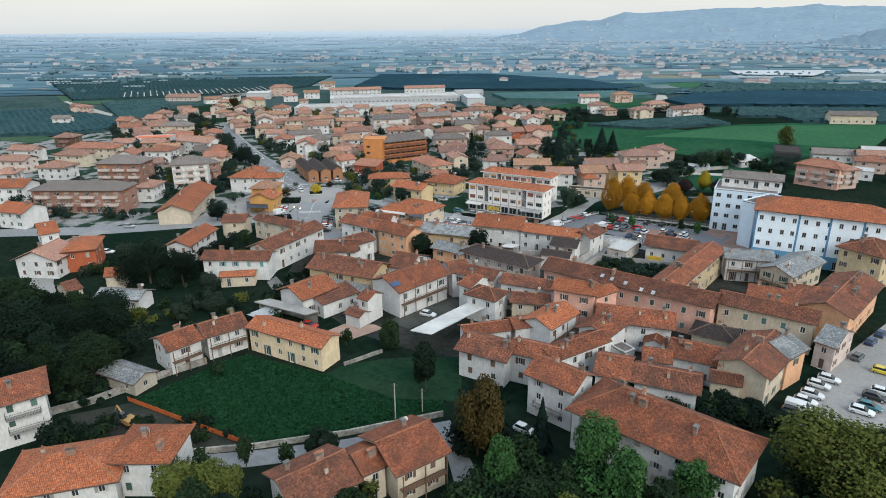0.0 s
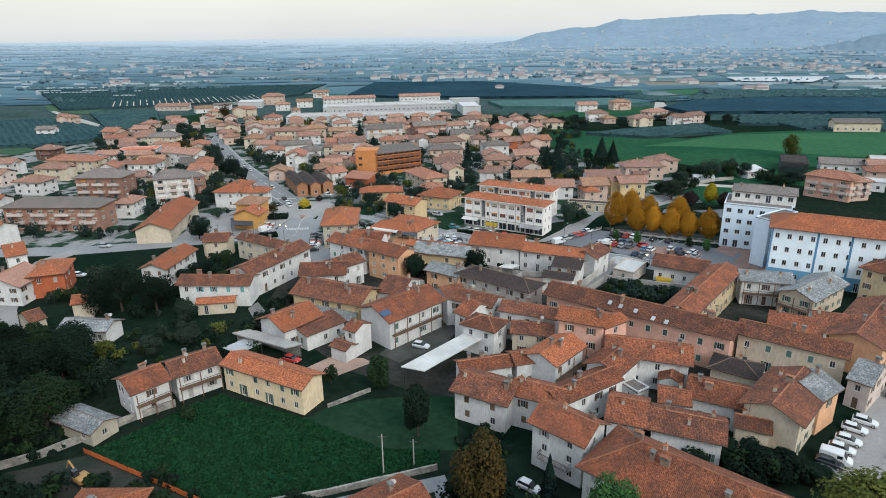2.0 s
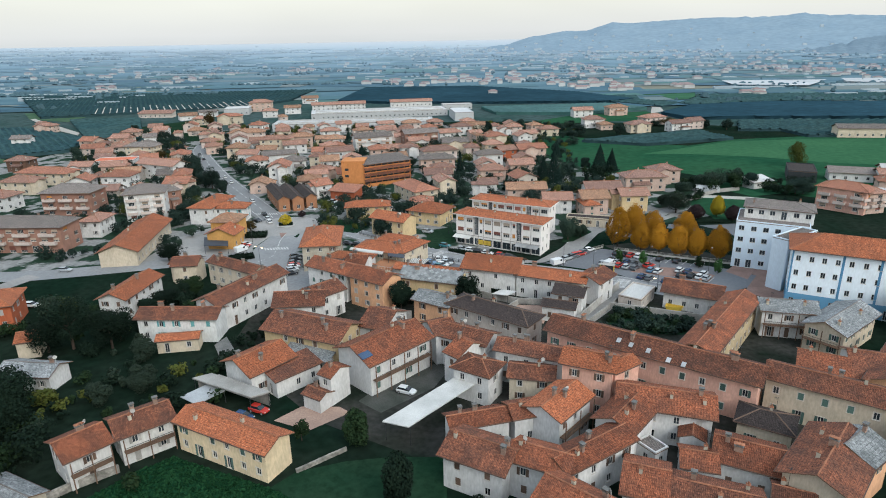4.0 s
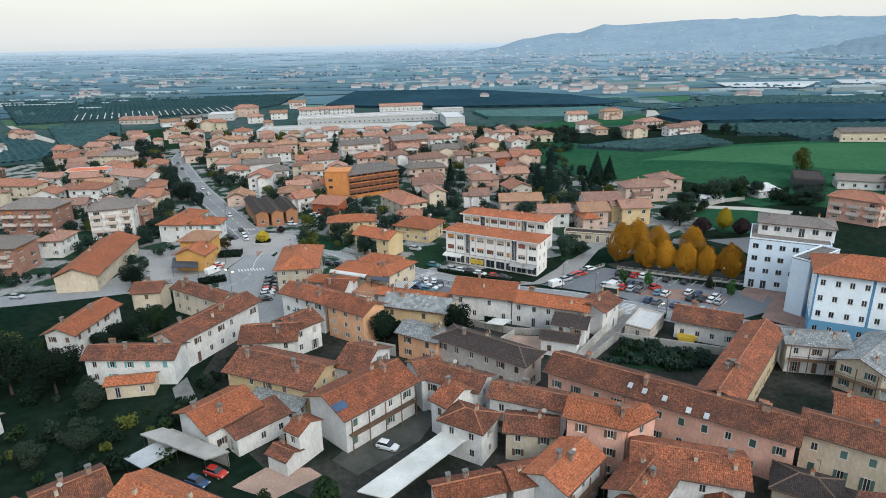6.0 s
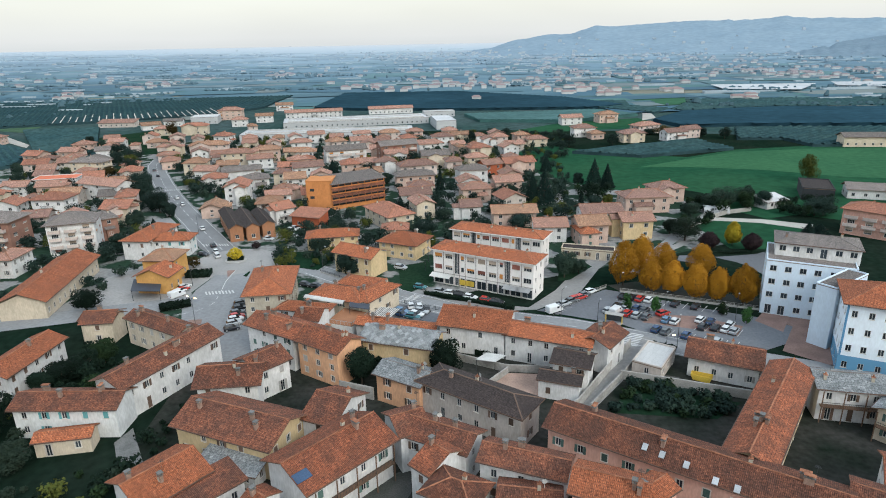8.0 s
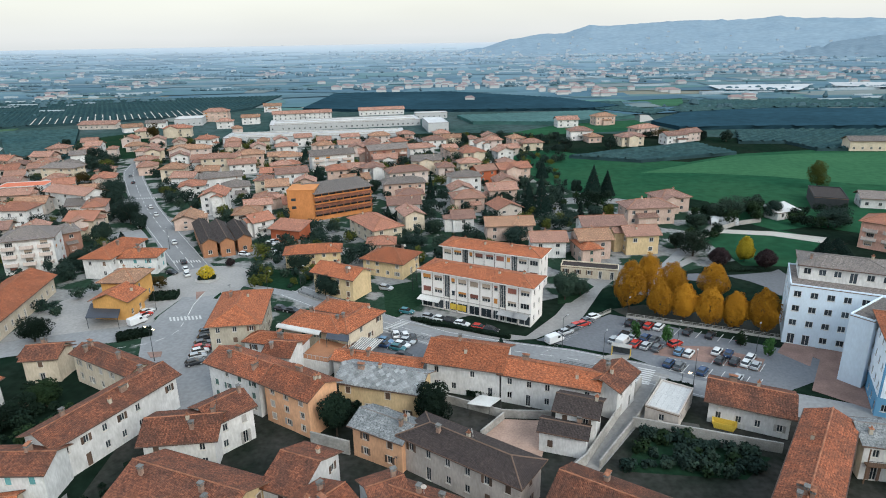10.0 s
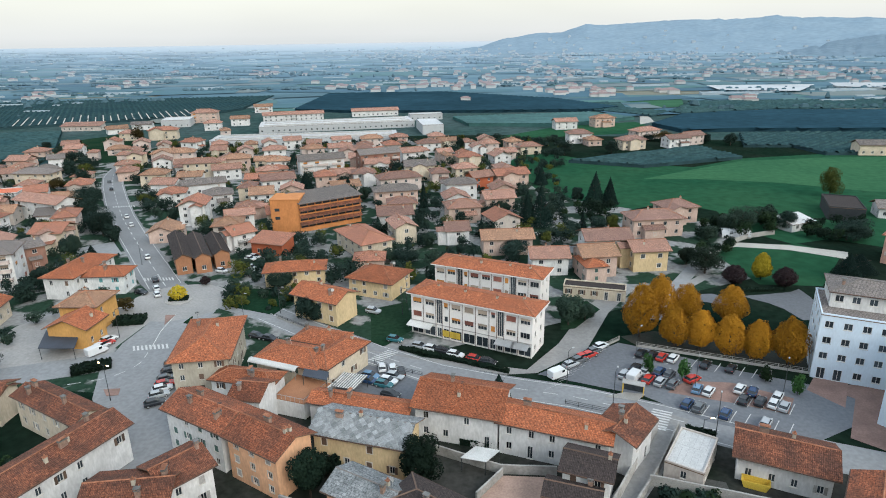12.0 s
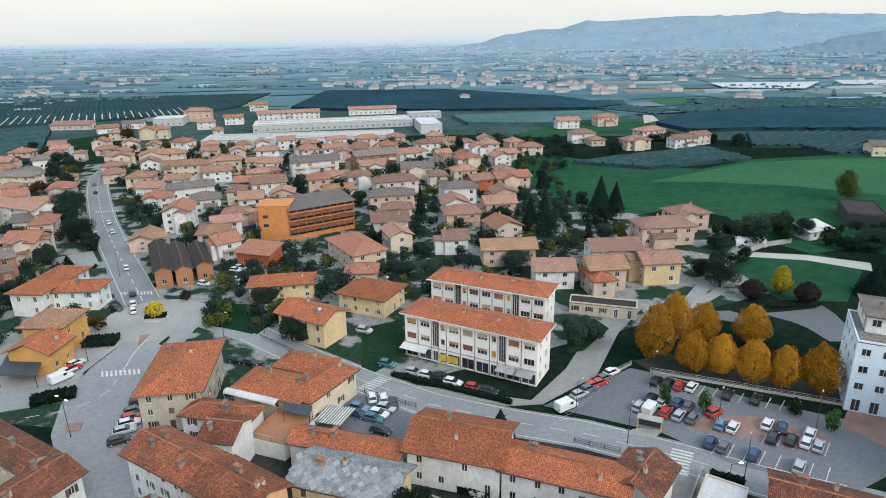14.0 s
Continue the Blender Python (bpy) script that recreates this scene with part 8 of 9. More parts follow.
ROAD_N = [(-76, 259), (-96, 289), (-110, 310), (-128, 338), (-145, 367), (-163, 399), (-176, 425), (-182, 445)]
dashes(ROAD_N, 4, 4, 0.25)
for side in (-4.4, 4.4):
    out = ribbon(ROAD_N, abs(side) * 2)
    dashes(out[:len(ROAD_N)] if side < 0 else out[len(ROAD_N):], 40, 0, 0.2, 0.074, "white road edge line")
ROAD_E = [(-39, 238), (-24, 226), (-9, 215), (5, 206), (20, 200), (33, 196), (48, 189), (59, 183), (70, 178)]
dashes(ROAD_E, 3, 3, 0.2)
out = ribbon(ROAD_E, 7.6)
dashes(out[:len(ROAD_E)], 30, 0, 0.18, 0.074, "white road edge line")
dashes(out[len(ROAD_E):], 30, 0, 0.18, 0.074, "white road edge line")
dashes([(-62.8, 221.6), (-62.0, 216.0), (-61.6, 212.5), (-62.4, 209.6), (-64.2, 207.2), (-66.2, 205.4), (-73.4, 202.9)], 2.5, 2.0, 0.2)
dashes([(-64.4, 238.3), (-64.0, 228.2), (-62.8, 221.6)], 30, 0, 0.2, 0.074, "solid white lane line")
zebra((-66.7, 219.2), (-58.3, 220.3), 9, 2.6, 118)
zebra((-84.8, 264.5), (-75.5, 264.8), 10, 2.8, 122)
zebra((-140.5, 355.1), (-130.6, 355.9), 9, 3.0, 122)
zebra((49.0, 190.8), (45.5, 184.6), 8, 3.6, -24)
zebra((-4.8, 216.1), (-9.1, 211.4), 8, 3.0, -28)
island = [(-66.9, 237.8), (-64.3, 238.0), (-64.7, 232.0)]
sheet("traffic_island", island, 0.16, paving_red, "small triangular kerbed traffic island", "traffic island", 0.12)
sheet("traffic_island", [(-60.2, 233.0), (-59.5, 237.0), (-59.0, 236.4), (-58.9, 232.4)], 0.16, grass, "small planted kerbed traffic island", "traffic island", 0.12)
sheet("traffic_island", [(-64.1, 200.9), (-60.7, 201.2), (-59.9, 198.7), (-62.2, 198.4)], 0.16, paving_red, "small red paved traffic island", "traffic island", 0.12)
cxr, cyr = (-67.5, 247.9)
sheet("roundabout_island", [(cxr + 3.6 * math.cos(a * 0.5236), cyr + 3.4 * math.sin(a * 0.5236)) for a in range(12)], 0.2, concrete, "round kerbed roundabout island", "traffic island", 0.15)

# car park: bays, red paving, shelter, fence
lines = []
ua = Vector((math.cos(radians(51)), math.sin(radians(51))))


def bay_row(a, b, gap, run, u):
    a, b = Vector(a), Vector(b)
    n = int((b - a).length / gap)
    d = (b - a).normalized()
    for i in range(n + 1):
        p = a + d * gap * i
        w = d * 0.08
        lines.append([tuple(p - w), tuple(p + w), tuple(p + w + u * run), tuple(p - w + u * run)])


bay_row((49.3, 211.5), (74.8, 200.9), 2.4, 4.6, ua)
bay_row((53.5, 189.8), (68.7, 182.1), 2.4, 4.8, ua)
bay_row((43.4, 202.4), (53.0, 198.4), 2.4, 4.6, ua)
bay_row((63.4, 192.5), (72.6, 188.7), 2.4, 4.6, ua)
bay_row((31.6, 201.3), (44.6, 216.2), 2.4, 4.8, Vector((math.cos(radians(213)), math.sin(radians(213)))))
paint("bay_lines", lines, 0.082, white_line, "white car park bay lines")
sheet("paving", [(52.1, 197.2), (57.4, 201.6), (66.4, 200.6), (76.1, 194.4), (72.3, 189.1), (63.7, 193.0)], 0.072, paving_red, "red paved strip in the car park", "paving")
sheet("paving", [(80.3, 197.5), (85.2, 203.2), (90.8, 200.9), (84.1, 191.0)], 0.075, paving_red, "red paved forecourt of the pale blue building", "paving")
sheet("paving", [(79.2, 181.5), (87.9, 194.0), (83.2, 199.8), (97.7, 198.6), (88.4, 176.4), (86.9, 174.1)], 0.07, paving_red, "red paved forecourt beside the pale blue building", "paving")
sheet("pavement", [(39.2, 195.9), (43.4, 197.4), (47.4, 196.6), (45.2, 194.3)], 0.14, concrete, "concrete platform of the bus shelter", "platform", 0.1)

sx, sy = (45.0, 196.8)
shelter = thing("bus_shelter", pose(sx, sy, 0.14, 0, 0, -24), "glass bus shelter with yellow posts", "bus shelter")
for px_ in (-2.0, 2.0):
    for py_ in (-0.6, 0.6):
        bm = bmesh.new()
        box(bm, px_ - 0.06, py_ - 0.06, 0, px_ + 0.06, py_ + 0.06, 2.4)
        part("post", bm, yellow_line, shelter)
bm = bmesh.new()
box(bm, -2.2, -0.85, 2.4, 2.2, 0.85, 2.52)
part("roof", bm, concrete, shelter)
bm = bmesh.new()
box(bm, -1.9, 0.58, 0.3, 1.9, 0.62, 2.2)
part("back_pane", bm, glass, shelter)


def rail_fence(a, b, h, base, label, mat=concrete, rails=2):
    """A low wall with posts and rails above."""
    a, b = Vector(a), Vector(b)
    length = (b - a).length
    top = thing("fence", Matrix.Translation((*a, 0)) @ Matrix.Rotation(math.atan2((b - a).y, (b - a).x), 4, "Z"), label, "fence", "fences")
    if base:
        bm = bmesh.new()
        box(bm, 0, -0.12, -0.1, length, 0.12, base)
        part("plinth", bm, concrete, top)
    n = max(1, int(length / 2.2))
    bm = bmesh.new()
    box(bm, -0.05, -0.05, 0, 0.05, 0.05, h)
    post = mesh_of("post", bm, mat)
    for i in range(n + 1):
        part("post", post, None, top).matrix_basis = pose(length * i / n, 0, 0)
    for k in range(rails):
        z = base + (h - base) * (k + 0.8) / rails
        bm = bmesh.new()
        box(bm, 0, -0.025, z - 0.04, length, 0.025, z + 0.03)
        part("rail", bm, mat, top)
    return top


rail_fence((51.7, 217.1), (85.1, 203.5), 1.3, 0.55, "low concrete wall with grey rails under the lime trees")
rail_fence((48.6, 220.5), (35.4, 210.3), 1.1, 0.4, "low concrete wall with rails beside the yard")
rail_fence((-8.4, 210.4), (2.3, 204.8), 1.1, 0.0, "dark metal railing along the road", metal_dark, 3)
rail_fence((30.8, 193.5), (38.0, 190.4), 1.1, 0.0, "dark metal railing above the yard", metal_dark, 3)
rail_fence((-36.7, 235.6), (-24.4, 226.0), 1.1, 0.4, "garden railing of the yellow house", metal_dark, 3)


def hedge(a, b, w, h, label="clipped dark green hedge"):
    """A clipped hedge: a leafy block of small tufts."""
    a, b = Vector(a), Vector(b)
    length = (b - a).length
    rng = random.Random(int(length * 100))
    bm = bmesh.new()
    box(bm, 0, -w * 0.42, 0, length, w * 0.42, h * 0.9)
    for i in range(int(length * (w + 2 * h) * 9)):
        s = rng.uniform(0.12, 0.24)
        k = rng.random()
        px = rng.uniform(0, length)
        if k < w / (w + 2 * h):
            p = Vector((px, rng.uniform(-w / 2, w / 2), h + rng.uniform(-0.1, 0.08)))
        else:
            p = Vector((px, rng.choice((-1, 1)) * (w / 2 + rng.uniform(-0.08, 0.06)), rng.uniform(0.05, h)))
        q = Euler((rng.uniform(-1, 1), rng.uniform(-1, 1), rng.uniform(0, 3))).to_matrix()
        bm.faces.new([bm.verts.new(p + q @ Vector(c)) for c in ((-s, -s, 0), (s, -s, 0), (s, s, 0), (-s, s, 0))])
    ob = new("hedge", mesh_of("hedge", bm, LEAF["dark"]))
    ob.matrix_basis = Matrix.Translation((*a, 0)) @ Matrix.Rotation(math.atan2((b - a).y, (b - a).x), 4, "Z")
    return tagged(ob, label, "hedge", "hedges")


hedge((-3.2, 217.2), (21.0, 205.9), 1.2, 0.9, "long clipped dark hedge along the road")
hedge((-74.8, 207.9), (-67.7, 211.4), 4.0, 1.2, "broad dark shrub bed beside the road")
hedge((-78.0, 233.5), (-70.7, 234.4), 4.5, 1.4, "broad dark shrub bed at the roundabout")
hedge((-70.1, 247.8), (-65.0, 248.6), 2.4, 0.9, "dark shrubs on the roundabout island")
hedge((29.6, 176.6), (9.9, 181.4), 1.2, 1.4)
hedge((50.8, 184.1), (55.4, 181.8), 1.0, 1.3)
hedge((-36.2, 163.8), (-30.3, 168.7), 1.6, 1.8)
hedge((-38.0, 159.3), (-35.4, 162.0), 1.6, 1.8)
sheet("lawn", [(-10.3, 220.4), (-7.1, 218.5), (-0.9, 227.2), (-3.1, 244.9), (-12.7, 240.1)], 0.06, grass, "dark lawn beside the white apartment block", "lawn")
sheet("lawn", [(-52.0, 243.2), (-38.1, 237.2), (-35.2, 245.0), (-42.2, 255.3), (-57.0, 257.1)], 0.06, grass, "dark garden lawn at the roundabout", "lawn")
sheet("lawn", [(38.9, 242.8), (35.7, 226.1), (39.5, 226.9), (48.2, 238.0), (46.1, 243.7)], 0.09, grass, "small lawn behind the apartment block", "lawn", 0.05)
sheet("lawn", [(49.3, 222.2), (58.3, 224.9), (89.8, 211.0), (86.1, 205.0), (51.9, 217.6)], 0.065, earth, "leaf-littered soil under the lime trees", "ground")

# walled gardens and courts
white_wall = material("stained_plaster", (0.40, 0.385, 0.36), 0.92, 0.35, 0.25, 2.0, 0.2, (0.24, 0.235, 0.22))
wall_line([(45.7, 184.2), (38.1, 172.8), (29.2, 159.2), (25.6, 155.5)], 2.3, white_wall, "high white plastered garden wall", 0.3)
wall_line([(49.8, 184.8), (41.4, 171.6), (31.3, 158.3)], 1.6, white_wall, "white plastered wall along the side street", 0.3)
wall_line([(39.9, 170.0), (63.2, 161.8)], 2.0, concrete, "grey concrete wall of the walled garden", 0.3)
wall_line([(5.6, 178.6), (16.3, 173.2), (25.5, 172.5)], 1.8, white_wall, "white court wall", 0.3)
wall_line([(16.6, 172.6), (12.0, 166.9)], 1.6, white_wall, "white court wall", 0.3)
wall_line([(-18.2, 165.4), (-10.9, 162.5)], 2.8, white_wall, "white plastered court wall with a gate", 0.35)
sheet("paving", [(12.0, 167.4), (16.6, 172.6), (25.4, 171.9), (22.1, 161.1), (16.7, 163.0)], 0.07, paving_pale, "pale pinkish paved court", "paving")
sheet("paving", [(40.4, 169.5), (43.5, 173.2), (52.3, 170.3), (51.9, 166.2)], 0.07, gravel_dark, "dark stony yard behind the garage", "yard")
sheet("paving", [(-32.9, 118.8), (-28.9, 123.6), (-21.4, 123.6), (-18.9, 121.7), (-25.5, 115.8)], 0.07, paving_pale, "pale paved farm court", "paving")
sheet("paving", [(-18.1, 125.6), (-13.0, 134.3), (-4.0, 140.5), (0.2, 140.5), (-3.4, 130.9), (-13.1, 121.7)], 0.07, gravel_dark, "dark gravel court", "paving")
sheet("pavement", [(-51.1, 140.5), (-47.3, 141.8), (-55.0, 153.3), (-56.2, 148.8)], 0.07, concrete_dark, "cobbled grey garden path", "path")

rng = random.Random(77)
corner = [Vector((34.8, 157.4)), Vector((41.8, 167.9)), Vector((60.8, 160.5)), Vector((54.1, 155.1))]
plants = []
for i in range(64):
    u_, v_ = rng.random(), rng.random()
    p = corner[0].lerp(corner[3], u_).lerp(corner[1].lerp(corner[2], u_), v_)
    hh = rng.uniform(1.3, 3.0)
    plants.append((p.x, p.y, hh * 0.8, hh * rng.uniform(0.45, 0.7), rng.choice((0, 5, 6))))
sheet("lawn", [tuple(c) for c in corner], 0.045, grass, "dark grass of the walled garden", "lawn")
shrub_mass(plants, 9, "dense dark shrubs of the walled garden")
taken2 = [(o.matrix_basis.translation.x, o.matrix_basis.translation.y) for o in scene.objects if o.get("group") == "houses of the town"]
plants = []
while len(plants) < 110:
    px, py = rng.uniform(-112, -44), rng.uniform(96, 165)
    if any((px - a) ** 2 + (py - b) ** 2 < 81 for a, b in taken2) or px > -50 and py < 112:
        continue
    hh = rng.uniform(0.8, 4.0) if px > -85 else rng.uniform(2, 7)
    plants.append((px, py, hh, hh * rng.uniform(0.45, 0.7), rng.choice((0, 1, 1, 3, 2))))
shrub_mass(plants, 10, "dark shrubs of the sloping gardens")
for i in range(52):
    px, py = rng.uniform(-122, -76), rng.uniform(80, 130)
    if any((px - a) ** 2 + (py - b) ** 2 < 64 for a, b in taken2):
        continue
    hh = rng.uniform(6, 12)
    tree(px, py, hh, hh * rng.uniform(0.42, 0.55), rng.choice(("dark", "green", "dark", "green")))
for i in range(18):
    px, py = rng.uniform(-40, 62), rng.uniform(46, 62)
    hh = rng.uniform(5, 9)
    tree(px, py, hh, hh * rng.uniform(0.4, 0.55), rng.choice(("green", "olive", "green", "dark")))

# ---- roof fittings and shop details ----
def panel_on(owner_xy, name, size, at, tilt, yaw, mat, label):
    """A flat fitting that lies on a roof slope."""
    best = min((o for o in scene.objects if o.get("group") == "houses of the town"), key=lambda o: (o.matrix_basis.translation.xy - Vector(owner_xy)).length)
    bm = bmesh.new()
    box(bm, -size[0] / 2, -size[1] / 2, 0, size[0] / 2, size[1] / 2, 0.12)
    ob = part(name, bm, mat, best, label)
    ob.matrix_basis = best.matrix_basis.inverted() @ Matrix.Translation(at) @ Matrix.Rotation(radians(yaw), 4, "Z") @ Matrix.Rotation(radians(tilt), 4, "X")
    return ob


sign_white = material("awning_white", (0.62, 0.62, 0.60), 0.7)
awning_dark = material("awning_slate", (0.055, 0.065, 0.085), 0.7)


def canopy(a, b, c, z, thick, mat, label, posts=True, name="canopy"):
    """A flat canopy on thin posts; a, b, c: three corners."""
    a, b, c = Vector(a), Vector(b), Vector(c)
    u, v = b - a, c - b
    top = thing(name, pose(a.x, a.y, 0), label, "canopy", "canopies")
    q = [Vector((0, 0)), u, u + v, v]
    bm = bmesh.new()
    lo = [bm.verts.new((*p, z)) for p in q]
    hi = [bm.verts.new((*p, z + thick)) for p in q]
    bm.faces.new(lo[::-1])
    bm.faces.new(hi)
    for i in range(4):
        bm.faces.new((lo[i], lo[(i + 1) % 4], hi[(i + 1) % 4], hi[i]))
    bmesh.ops.recalc_face_normals(bm, faces=bm.faces[:])
    part("canopy_roof", bm, mat, top)
    if posts:
        for k in range(4):
            p = q[k] * 0.94 + (u + v) * 0.03
            bm = bmesh.new()
            cyl(bm, p.x, p.y, 0, z, 0.07, 0.07, 6)
            part("post", bm, metal_dark, top)
    return top


canopy((-85.4, 214.0), (-76.9, 213.7), (-80.6, 223.0), 3.0, 0.15, awning_dark, "dark slate-blue awning before the yellow shop")
port = canopy((-16.1, 196.9), (-10.8, 195.4), (-8.7, 200.8), 2.6, 0.1, concrete_dark, "corrugated car port striped pale and grey")
pa, pb, pc = Vector((-16.1, 196.9)), Vector((-10.8, 195.4)), Vector((-8.7, 200.8))
for i in range(10):
    bm = bmesh.new()
    p = (pb - pa) * (i + 0.3) / 10
    w = (pb - pa) * 0.045
    lo = [bm.verts.new((*v, 2.71)) for v in (p, p + w, p + w + pc - pb, p + pc - pb)]
    hi = [bm.verts.new((v.co.x, v.co.y, 2.78)) for v in lo]
    bm.faces.new(hi)
    for k in range(4):
        bm.faces.new((lo[k], lo[(k + 1) % 4], hi[(k + 1) % 4], hi[k]))
    bmesh.ops.recalc_face_normals(bm, faces=bm.faces[:])
    part("roof_strip", bm, sign_white, port, "white corrugated strip")
canopy((-52.0, 128.0), (-37.7, 121.2), (-34.5, 123.2), 3.3, 0.3, concrete, "flat pale concrete roof slab on posts, open below")
wall_line([(-51.2, 128.6), (-47.3, 130.0), (-35.2, 123.9)], 3.2, white_wall, "white rear wall of the open car shelter", 0.25)
canopy((-52.0, 122.3), (-47.6, 119.7), (-44.0, 124.7), 2.7, 0.12, metal_pale, "grey metal canopy beside the concrete roof slab")
canopy((-11.5, 113.1), (1.0, 128.4), (5.8, 126.8), 3.9, 0.2, sign_white, "long open shed with a pale grey sheet-metal roof", name="open_shed")
canopy((9.7, 173.9), (13.9, 172.7), (16.5, 175.7), 2.6, 0.1, sign_white, "white flat canopy in the court")
canopy((-84.9, 239.5), (-82.0, 241.9), (-88.0, 248.0), 3.2, 0.2, metal_pale, "grey flat canopy behind the yellow shop")


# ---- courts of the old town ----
# Deep shade between the houses is put into this dark ground colour.
court = material("court_ground_shaded", (0.048, 0.047, 0.043), 0.95, 0.4, 0.10, 0.9, 0.3, (0.014, 0.020, 0.015), gloss=0.0)
sheet("courts", [(-52.0, 146.9), (-54.2, 189.5), (-14.7, 212.8), (45.7, 187.7), (99.7, 168.6), (78.8, 119.0), (46.8, 104.7), (-4.4, 108.1), (-24.6, 118.8)], 0.025, court, "grey-brown courts darkened for the shade between the old houses", "ground")
sheet("yard", [(-17.4, 198.4), (-9.2, 211.7), (-1.6, 211.6), (9.3, 201.4), (6.1, 195.3), (0.8, 191.4)], 0.045, asphalt_dark, "dark asphalt car yard behind the low house", "yard")

# roof terrace with awnings between the hipped houses
ta, tb, tc_, td = Vector((-26.0, 191.7)), Vector((-19.4, 189.3)), Vector((-15.6, 196.6)), Vector((-23.1, 200.3))
terrace = thing("roof_terrace", pose(ta.x, ta.y, 0), "white walled roof terrace with terracotta floor", "terrace")
q = [p - ta for p in (ta, tb, tc_, td)]
bm = bmesh.new()
lo, hi = [bm.verts.new((*p, -0.3)) for p in q], [bm.verts.new((*p, 3.3)) for p in q]
for i in range(4):
    bm.faces.new((lo[i], lo[(i + 1) % 4], hi[(i + 1) % 4], hi[i]))
part("wall", bm, WALL["white"], terrace)
bm = bmesh.new()
lo, hi = [bm.verts.new((*p, 3.3)) for p in q], [bm.verts.new((*p, 3.45)) for p in q]
bm.faces.new(hi)
for i in range(4):
    bm.faces.new((lo[i], lo[(i + 1) % 4], hi[(i + 1) % 4], hi[i]))
part("floor_slab", bm, terracotta, terrace, "terracotta tiled terrace floor")
for a, b in ((q[0], q[1]), (q[1], q[2])):
    n = max(3, int((b - a).length / 0.9))
    for i in range(n + 1):
        p = a.lerp(b, i / n)
        bm = bmesh.new()
        cyl(bm, p.x, p.y, 3.45, 4.4, 0.035, 0.035, 5)
        part("baluster", bm, metal_pale, terrace)
    bm = bmesh.new()
    tube(bm, (*a, 4.4), (*b, 4.4), 0.05, 0.05, 6)
    part("handrail", bm, metal_pale, terrace)


def barrel_awning(a, b, r, z, mat, label):
    """A half-round awning along a line."""
    a, b = Vector(a), Vector(b)
    top = thing("awning", Matrix.Translation((*a, z)) @ Matrix.Rotation(math.atan2((b - a).y, (b - a).x), 4, "Z"), label, "awning", "awnings")
    bm, prev = bmesh.new(), None
    for i in range(9):
        t = math.pi * i / 8
        cur = [bm.verts.new((u, -r * math.cos(t), r * 0.7 * math.sin(t))) for u in (0, (b - a).length)]
        if prev:
            bm.faces.new((prev[0], prev[1], cur[1], cur[0]))
        prev = cur
    part("cover", bm, mat, top)
    for u in (0.1, (b - a).length - 0.1):
        bm = bmesh.new()
        cyl(bm, u, -r * 0.9, -z, 0.0, 0.05, 0.05, 6)
        part("post", bm, metal_pale, top)
    return top


barrel_awning((-33.5, 203.2), (-22.5, 198.7), 0.9, 5.4, sign_white, "white half-round awning along the roof edge")
canopy((-21.0, 195.9), (-15.7, 194.0), (-15.9, 197.2), 5.6, 0.12, awning_dark, "dark awning over the roof terrace")

